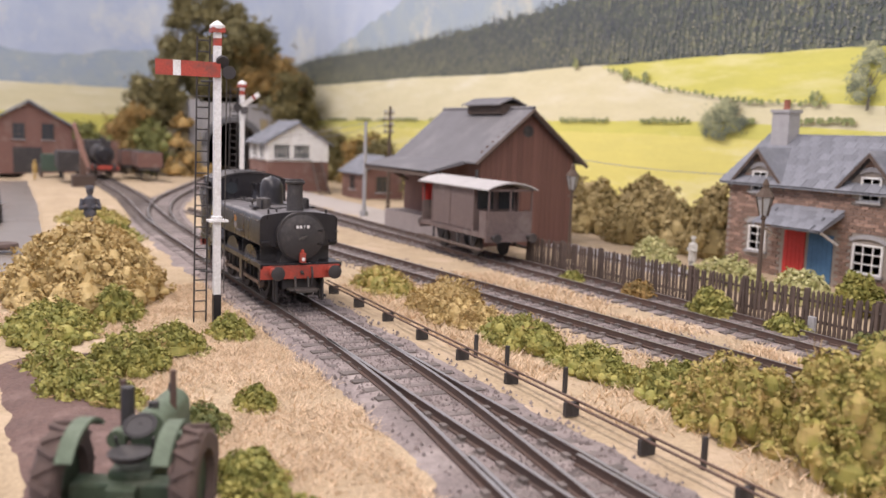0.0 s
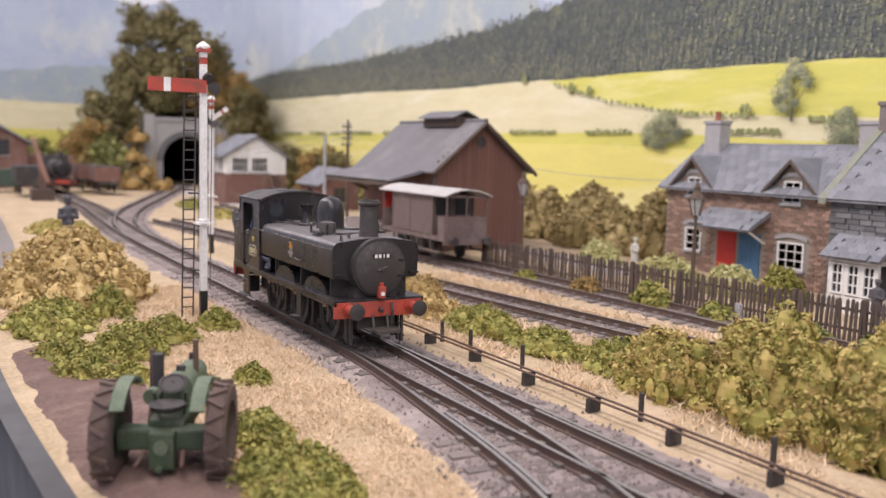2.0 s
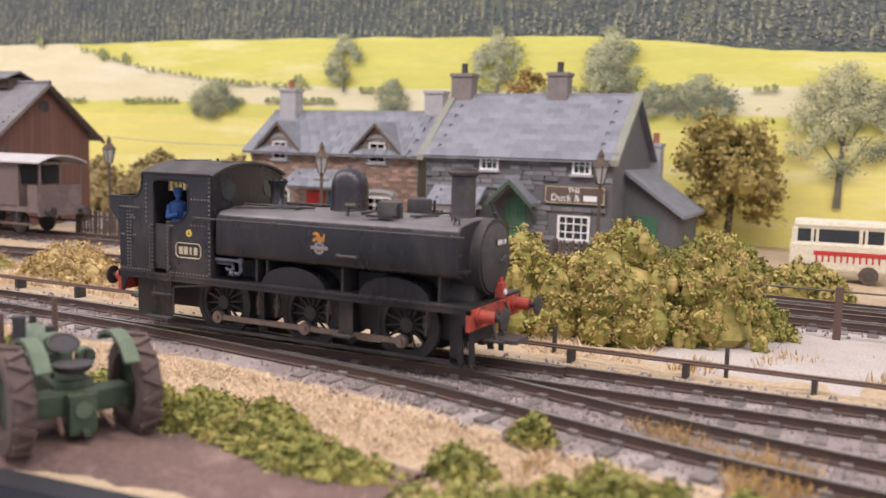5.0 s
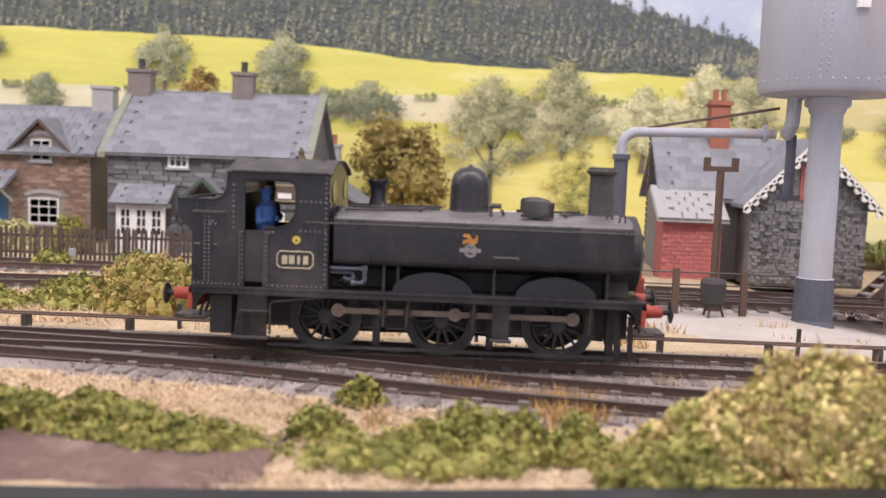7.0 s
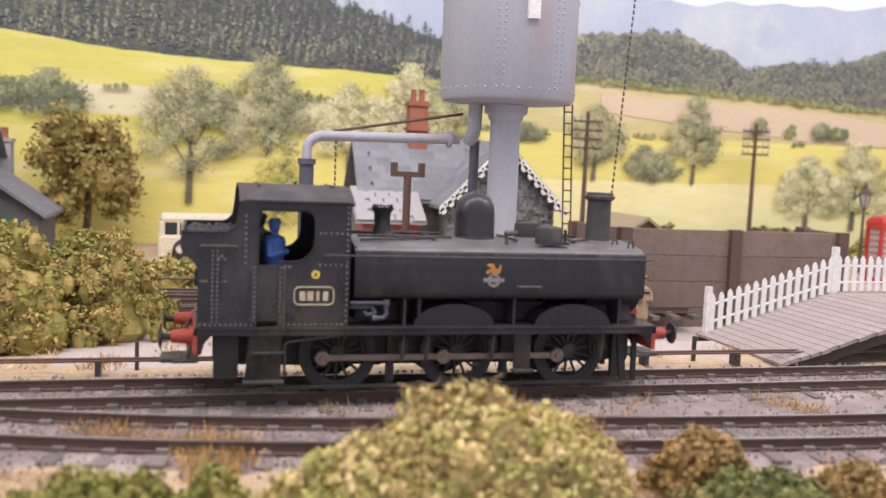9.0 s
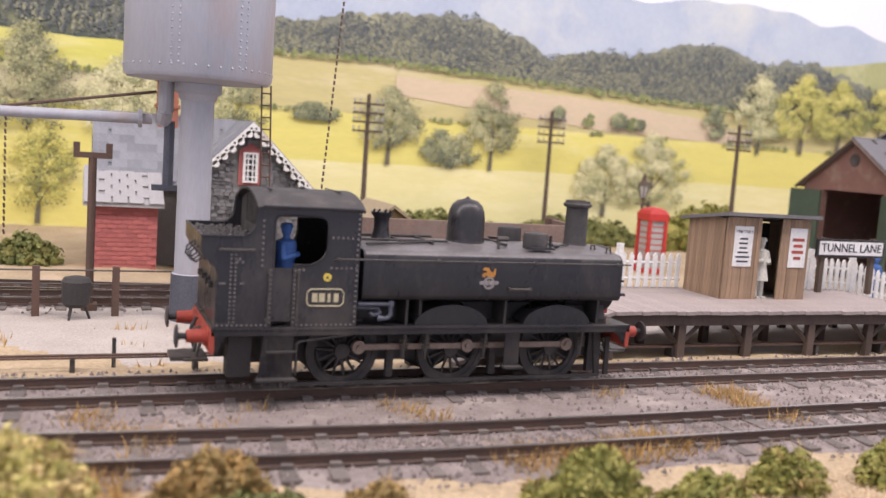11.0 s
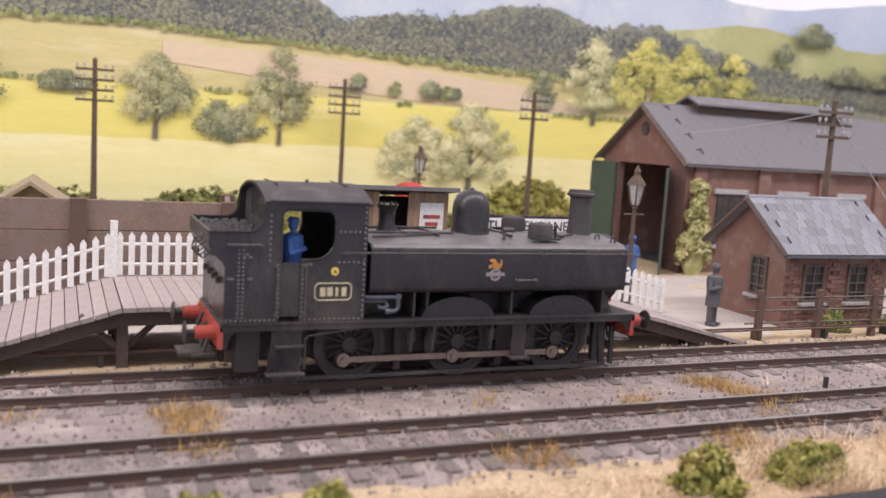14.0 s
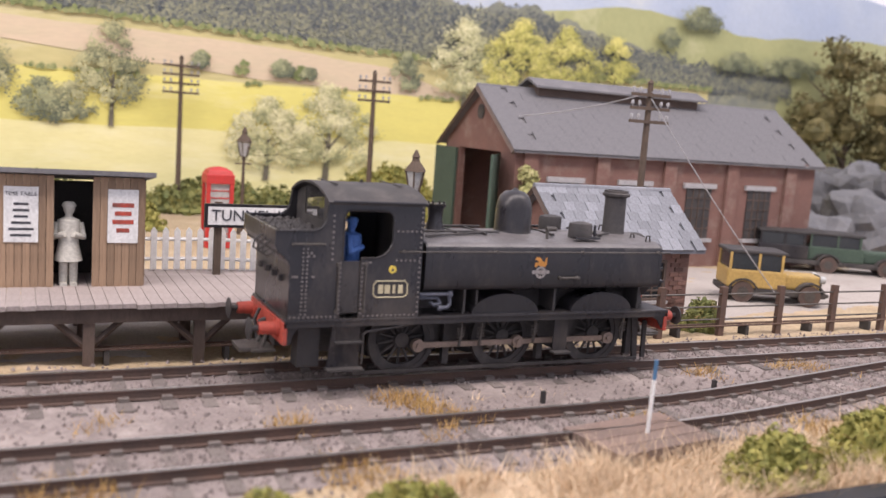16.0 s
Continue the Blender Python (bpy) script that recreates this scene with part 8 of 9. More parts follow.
def coach():
    # length, width and height cut down to fit the camera's view
    T = thing("motor_coach", -3.1, 19.0, -0.25, 4, label="cream motor coach with a red waistband", category="bus")
    part("body", box(BM(), -1.6, 1.6, -0.7, 0.7, 0.35, 1.42, bevel=0.12), COACHCREAM, T)
    part("roof", box(BM(), -1.52, 1.55, -0.66, 0.66, 1.82, 2.16, bevel=0.16), COACHCREAM, T)
    part("glass", box(BM(), -1.5, 1.52, -0.64, 0.64, 1.4, 1.84), GLASS, T)
    for x, w in ((-1.46, 0.1), (-0.88, 0.05), (-0.72, 0.05), (0.68, 0.06), (0.85, 0.05), (1.48, 0.08)):
        part("pillar", box(BM(), x - w, x + w, -0.68, 0.68, 1.36, 1.88, bevel=0.03), COACHCREAM, T)
    part("waistband", box(BM(), -0.8, 1.61, -0.72, 0.72, 0.95, 1.1), RED, T, "red waistband")
    for x in np.arange(-0.7, 1.5, 0.2):
        part("grille_bar", box(BM(), x - 0.03, x + 0.03, -0.715, 0.715, 0.72, 0.95), RED, T)
    for s in (-1, 1):
        for x in (-1.0, 1.0):
            wheel4(T, x, s * 0.58, 0.32, 0.14, s)


coach()


def farm_tractor():
    T = thing("farm_tractor", -12.6, -6.5, -0.3, 155, label="old dusty green farm tractor parked on bare earth", category="tractor")
    # it faces +x of its own space
    part("engine_block", box(BM(), 0.2, 1.75, -0.22, 0.22, 0.55, 1.0, bevel=0.04), TRACTOR, T)
    part("bonnet", rod(box(BM(), 0.3, 1.75, -0.25, 0.25, 0.95, 1.25, bevel=0.04), (0.3, 0, 1.25), (1.75, 0, 1.22), 0.26, 0.24, n=18), PALEGREEN, T, "faded pale green bonnet", smooth=True)
    part("radiator_cap", rod(BM(), (1.6, 0, 1.45), (1.6, 0, 1.58), 0.06, n=8), SOOT_AND_SHADE, T)
    part("fuel_cap", rod(BM(), (0.6, 0, 1.48), (0.6, 0, 1.58), 0.08, n=8), SOOT_AND_SHADE, T)
    part("air_cleaner", rod(BM(), (0.75, 0.42, 0.95), (0.75, 0.42, 1.75), 0.1, n=10), SOOT_AND_SHADE, T, "upright black air cleaner")
    part("drawbar", box(BM(), -1.15, -0.6, -0.05, 0.05, 0.28, 0.34), TRACTOR, T)
    part("power_take_off", rod(BM(), (-0.98, 0, 0.62), (-0.88, 0, 0.62), 0.12, n=12), PALEGREEN, T)
    for s in (-1, 1):
        part("foot_plate", box(BM(), -0.3, 0.35, min(s * 0.3, s * 0.62), max(s * 0.3, s * 0.62), 0.5, 0.54), SOOT_AND_SHADE, T)
        part("control_lever", rod(BM(), (-0.15, s * 0.2, 0.9), (-0.3, s * 0.26, 1.35), 0.025, n=5), SOOT_AND_SHADE, T)
        part("link_arm", rod(BM(), (-0.75, s * 0.3, 0.5), (-1.15, s * 0.36, 0.38), 0.035, n=6), IRON, T)
    part("gearbox", box(BM(), -0.55, 0.3, -0.3, 0.3, 0.45, 0.95, bevel=0.05), TRACTOR, T)
    part("rear_axle", box(BM(), -0.75, -0.35, -0.75, 0.75, 0.5, 0.85, bevel=0.05), TRACTOR, T)
    part("drawbar_plate", box(BM(), -0.95, -0.72, -0.2, 0.2, 0.25, 0.85, bevel=0.03), TRACTOR, T)
    part("seat", lathe(BM(), [(0.05, 1.0), (0.24, 1.06), (0.3, 1.16), (0.27, 1.17), (0.05, 1.1)], 14, Matrix.Translation((-0.5, 0, 0.05))), SOOT_AND_SHADE, T)
    part("steering_wheel", lathe(BM(), [(0.2, 0), (0.24, 0.02), (0.2, 0.04), (0.18, 0.02)], 16, Matrix.Translation((-0.05, 0, 1.42)) @ Matrix.Rotation(-0.5, 4, "Y")), SOOT_AND_SHADE, T)
    part("steering_column", rod(BM(), (0.35, 0, 1.2), (-0.05, 0, 1.44), 0.035), SOOT_AND_SHADE, T)
    part("exhaust", rod(BM(), (1.0, -0.18, 1.2), (1.0, -0.18, 1.95), 0.05, n=8), IRON, T)
    part("intake_pipe", rod(BM(), (1.1, 0.6, 0.3), (1.1, 0.6, 1.75), 0.05, n=8), IRON, T)
    for s in (-1, 1):
        bm = BM()
        n, R = 28, 0.78
        ring = []
        for i in range(n):
            a = 2 * math.pi * i / n
            ring.append([bm.verts.new((-0.55 + r * math.cos(a), s * (0.72 + y), R + r * math.sin(a))) for r, y in ((0.5, 0.0), (0.72, 0.0), (0.78, 0.05), (0.78, 0.27), (0.72, 0.32), (0.5, 0.32))])
        for i in range(n):
            p, q = ring[i], ring[(i + 1) % n]
            for j in range(6):
                bm.faces.new((p[j], p[(j + 1) % 6], q[(j + 1) % 6], q[j]))
        w = part("rear_tyre", bm, TYRE, T, "muddy ribbed rear tyre", smooth=True)
        bm = BM()
        for i in range(22):
            a = 2 * math.pi * i / 22
            m = Matrix.Translation((-0.55 + 0.78 * math.cos(a), s * 0.88, R + 0.78 * math.sin(a))) @ Matrix.Rotation(-a, 4, "Y") @ Matrix.Rotation(0.5 if i % 2 else -0.5, 4, "X")
            box(bm, -0.02, 0.05, -0.15, 0.15, -0.04, 0.04, m=m)
        pieces("tread_lug", bm, TYRE, w)
        part("rim", rod(BM(), (-0.55, s * 0.85, R), (-0.55, s * 0.92, R), 0.52, n=24), TRACTOR, w)
        part("mudguard", prism(BM(), [(-0.55 + r * math.cos(a), R + r * math.sin(a)) for a in np.linspace(0.9, 2.5, 9) for r in (0.88,)] + [(-0.55 + 0.82 * math.cos(a), R + 0.82 * math.sin(a)) for a in np.linspace(2.5, 0.9, 9)], "y", min(s * 0.5, s * 0.72), max(s * 0.5, s * 0.72)), PALEGREEN, T, smooth=True)
        wheel4(T, 1.45, s * 0.5, 0.4, 0.18, s)
        part("lamp", rod(BM(), (0.4, s * 0.42, 1.12), (0.2, s * 0.42, 1.12), 0.14, n=10), PALEGREEN, T)


farm_tractor()


def yard_left():
    T = thing("yard_warehouse", label="red brown brick yard warehouse with pitched roof", category="building")
    part("wall", prism(BM(), [(-8.8, -0.4), (-8.8, 4.6), (-4.6, 7.0), (-0.4, 4.6), (-0.4, -0.4)], "x", -116, -105), BRICKWALL, T)
    for s in (-1, 1):
        part("roof", prism(BM(), [(-4.6, 7.35), (-4.6 + s * 4.7, 4.55), (-4.6 + s * 4.7, 4.35), (-4.6, 7.1)], "x", -116.4, -104.4), SLATE, T)
    for y in (-5.6, -2.8):
        window(T, -104.96, y, 3.2, 1.2, 1.7, 2, 3, material=DARKWOOD, facing="x")
    # thin slab on the wall, its black painting the shade within a doorway
    part("doorway", box(BM(), -105.02, -104.95, -6.2, -3.4, -0.3, 2.4), SOOT_AND_SHADE, T)
    part("annexe", box(BM(), -114, -106, -0.39, 4.5, -0.4, 3.2), BRICKWALL, T)
    # standing engine, wagons and crane on the yard road
    E = thing("standing_locomotive", -92, 1.4, 0, label="dark grey tank locomotive standing in the yard", category="locomotive")
    part("boiler", rod(BM(), (-5, 0, 2.2), (0, 0, 2.2), 0.95, n=24), SOOT_AND_SHADE, E)
    part("smokebox_door", rod(BM(), (0, 0, 2.2), (0.12, 0, 2.2), 0.8, 0.5, n=24), BLACK, E)
    part("main_frame", box(BM(), -7, 0.3, -1.2, 1.2, 0.6, 1.2), SOOT_AND_SHADE, E)
    part("cab", box(BM(), -7, -5, -1.2, 1.2, 1.2, 3.5, bevel=0.1), SOOT_AND_SHADE, E)
    part("chimney", rod(BM(), (-0.7, 0, 3.0), (-0.7, 0, 3.9), 0.25, n=14), SOOT_AND_SHADE, E)
    part("dome", lathe(BM(), [(0.35, 3.0), (0.33, 3.4), (0.2, 3.6), (0.03, 3.66)], 14, Matrix.Translation((-2.6, 0, 0))), SOOT_AND_SHADE, E)
    part("buffer_beam", box(BM(), 0.3, 0.45, -1.25, 1.25, 0.8, 1.2), BEAMRED, E)
    for s in (-1, 1):
        part("buffer", rod(BM(), (0.45, s * 0.87, 1.05), (0.85, s * 0.87, 1.05), 0.2, n=12), SOOT_AND_SHADE, E)
        for x in (-1.2, -3.2, -5.2):
            part("wheel", rod(BM(), (x, s * 0.65, 0.65), (x, s * 0.78, 0.65), 0.65, n=20), SOOT_AND_SHADE, E)
    for i, (x, y, m, lab) in enumerate(((-98, 4.6, BRICKWALL, "red brown open wagon in the yard"), (-93, 5.4, BRICKWALL, "red brown open wagon in the yard"), (-90, -1.8, SOOT_AND_SHADE, "dark grey open wagon in the yard"))):
        G = thing("open_wagon", x, y, 0, 0, label=lab, category="railway wagon", group="yard wagons")
        part("body", box(BM(), -2.4, 2.4, -1.15, 1.15, 1.1, 2.5, bevel=0.03), m, G)
        part("load", box(BM(), -2.3, 2.3, -1.05, 1.05, 2.5, 2.56), SOOT_AND_SHADE, G)
        part("underframe", box(BM(), -2.4, 2.4, -1.0, 1.0, 0.8, 1.1), SOOT_AND_SHADE, G)
        for s in (-1, 1):
            for q in (-1.4, 1.4):
                part("wheel", rod(BM(), (q, s * 0.65, 0.47), (q, s * 0.75, 0.47), 0.47, n=18), SOOT_AND_SHADE, G)
    C = thing("yard_crane", -84, -1.2, -0.3, label="faded red brown timber jib yard crane", category="crane")
    part("base", box(BM(), -1, 1, -0.9, 0.9, 0, 1.0), DARKWOOD, C)
    part("mast", box(BM(), -0.25, 0.25, -0.25, 0.25, 1.0, 3.0), IRON, C)
    part("jib", rod(BM(), (0, 0.4, 1.6), (0.5, -0.7, 5.4), 0.28, 0.2, n=6), mat("faded_red_timber", (0.34, 0.2, 0.16), size=0.4), C)
    part("stay", rod(BM(), (0, 0.9, 1.2), (0.5, -0.7, 5.3), 0.05, n=5), IRON, C)
    part("tie", rod(BM(), (0, -0.1, 2.8), (0.5, -0.7, 5.3), 0.05, n=5), IRON, C)
    L = thing("yard_lorry", -97, -3.0, -0.25, 0, label="dark flatbed lorry parked in the yard", category="lorry")
    part("bed", box(BM(), -2.6, 0.4, -1, 1, 0.8, 1.1), SOOT_AND_SHADE, L)
    part("cab", box(BM(), 0.4, 1.7, -0.95, 0.95, 0.6, 2.3, bevel=0.08), DULLGREEN, L)
    for s in (-1, 1):
        for x in (-1.7, 1.0):
            wheel4(L, x, s * 0.8, 0.45, 0.2, s)
    B = thing("moored_barge", -62, -9.2, -0.45, 0, label="dark low barge moored at the wharf", category="boat")
    part("hull", prism(BM(), [(-7, -1.4), (6, -1.4), (8, 0), (6, 1.4), (-7, 1.4)], "z", 0, 1.0), SOOT_AND_SHADE, B)
    part("deck", prism(BM(), [(-6.6, -1.2), (5.8, -1.2), (7.3, 0), (5.8, 1.2), (-6.6, 1.2)], "z", 1.0, 1.1), GREYPLANK, B)
    part("hatch", box(BM(), -5, 3, -0.8, 0.8, 1.1, 1.5, bevel=0.05), DARKGREY, B)
    t = link("old_tyre", lathe(BM(), [(0.35, 0), (0.6, 0.03), (0.65, 0.15), (0.6, 0.28), (0.35, 0.3)], 18), TYRE)
    t.matrix_basis = pose(-43.5 * K, -7.9 * K, -0.36 * K)
    tagged(t, "old black tyre lying at the water's edge", "tyre")


yard_left()
figure("seated_figure", -40.5, -4.6, 1.3, 90, FIGDARK, "plain dark model figure seated on the bank", pose_kind="sit", scale=1.3)
figure("standing_figure", 9.94, 8.2, -0.78, 0, FIGTAN, "plain tan model figure standing by the timber wall", scale=1.05)
figure("standing_figure", 20.75, 3.9, 0.98, 0, FIGPALE, "plain pale coated model figure in the shelter doorway", coat=1.3)
figure("standing_figure", 30.95, 4.0, -0.25, 20, FIGDARK, "plain blue coated model figure by the lamp hut")
figure("standing_figure", 32.5, 10.5, -0.25, 0, FIGBLUE, "plain blue model figure in the shed yard")
figure("standing_figure", -29.9, 18.8, -0.25, 0, FIGPALE, "plain pale model figure in the cottage garden", scale=0.85)
figure("standing_figure", -16.2, 17.2, -0.25, 0, FIGDARK, "plain dark model figure outside the inn", scale=0.85)
figure("standing_figure", -93.5, -4.6, -0.25, 0, BUFF, "plain yellow coated model figure in the yard")

# ---------------------------------------------------------------- vegetation
canal = arrays("canal_water", [(-95, -17, -0.5), (-24.5, -17, -0.5), (-24.5, -8.0, -0.5), (-44, -5.6, -0.5), (-95, -4.6, -0.5)], [(0, 1, 2, 3, 4)], mat("still_grey_water", (0.20, 0.17, 0.14), (0.16, 0.14, 0.12), rough=0.28, size=3, fine=0.2, bump=0.05))
tagged(canal, "still grey canal water by the wharf", "water", kind="structure")

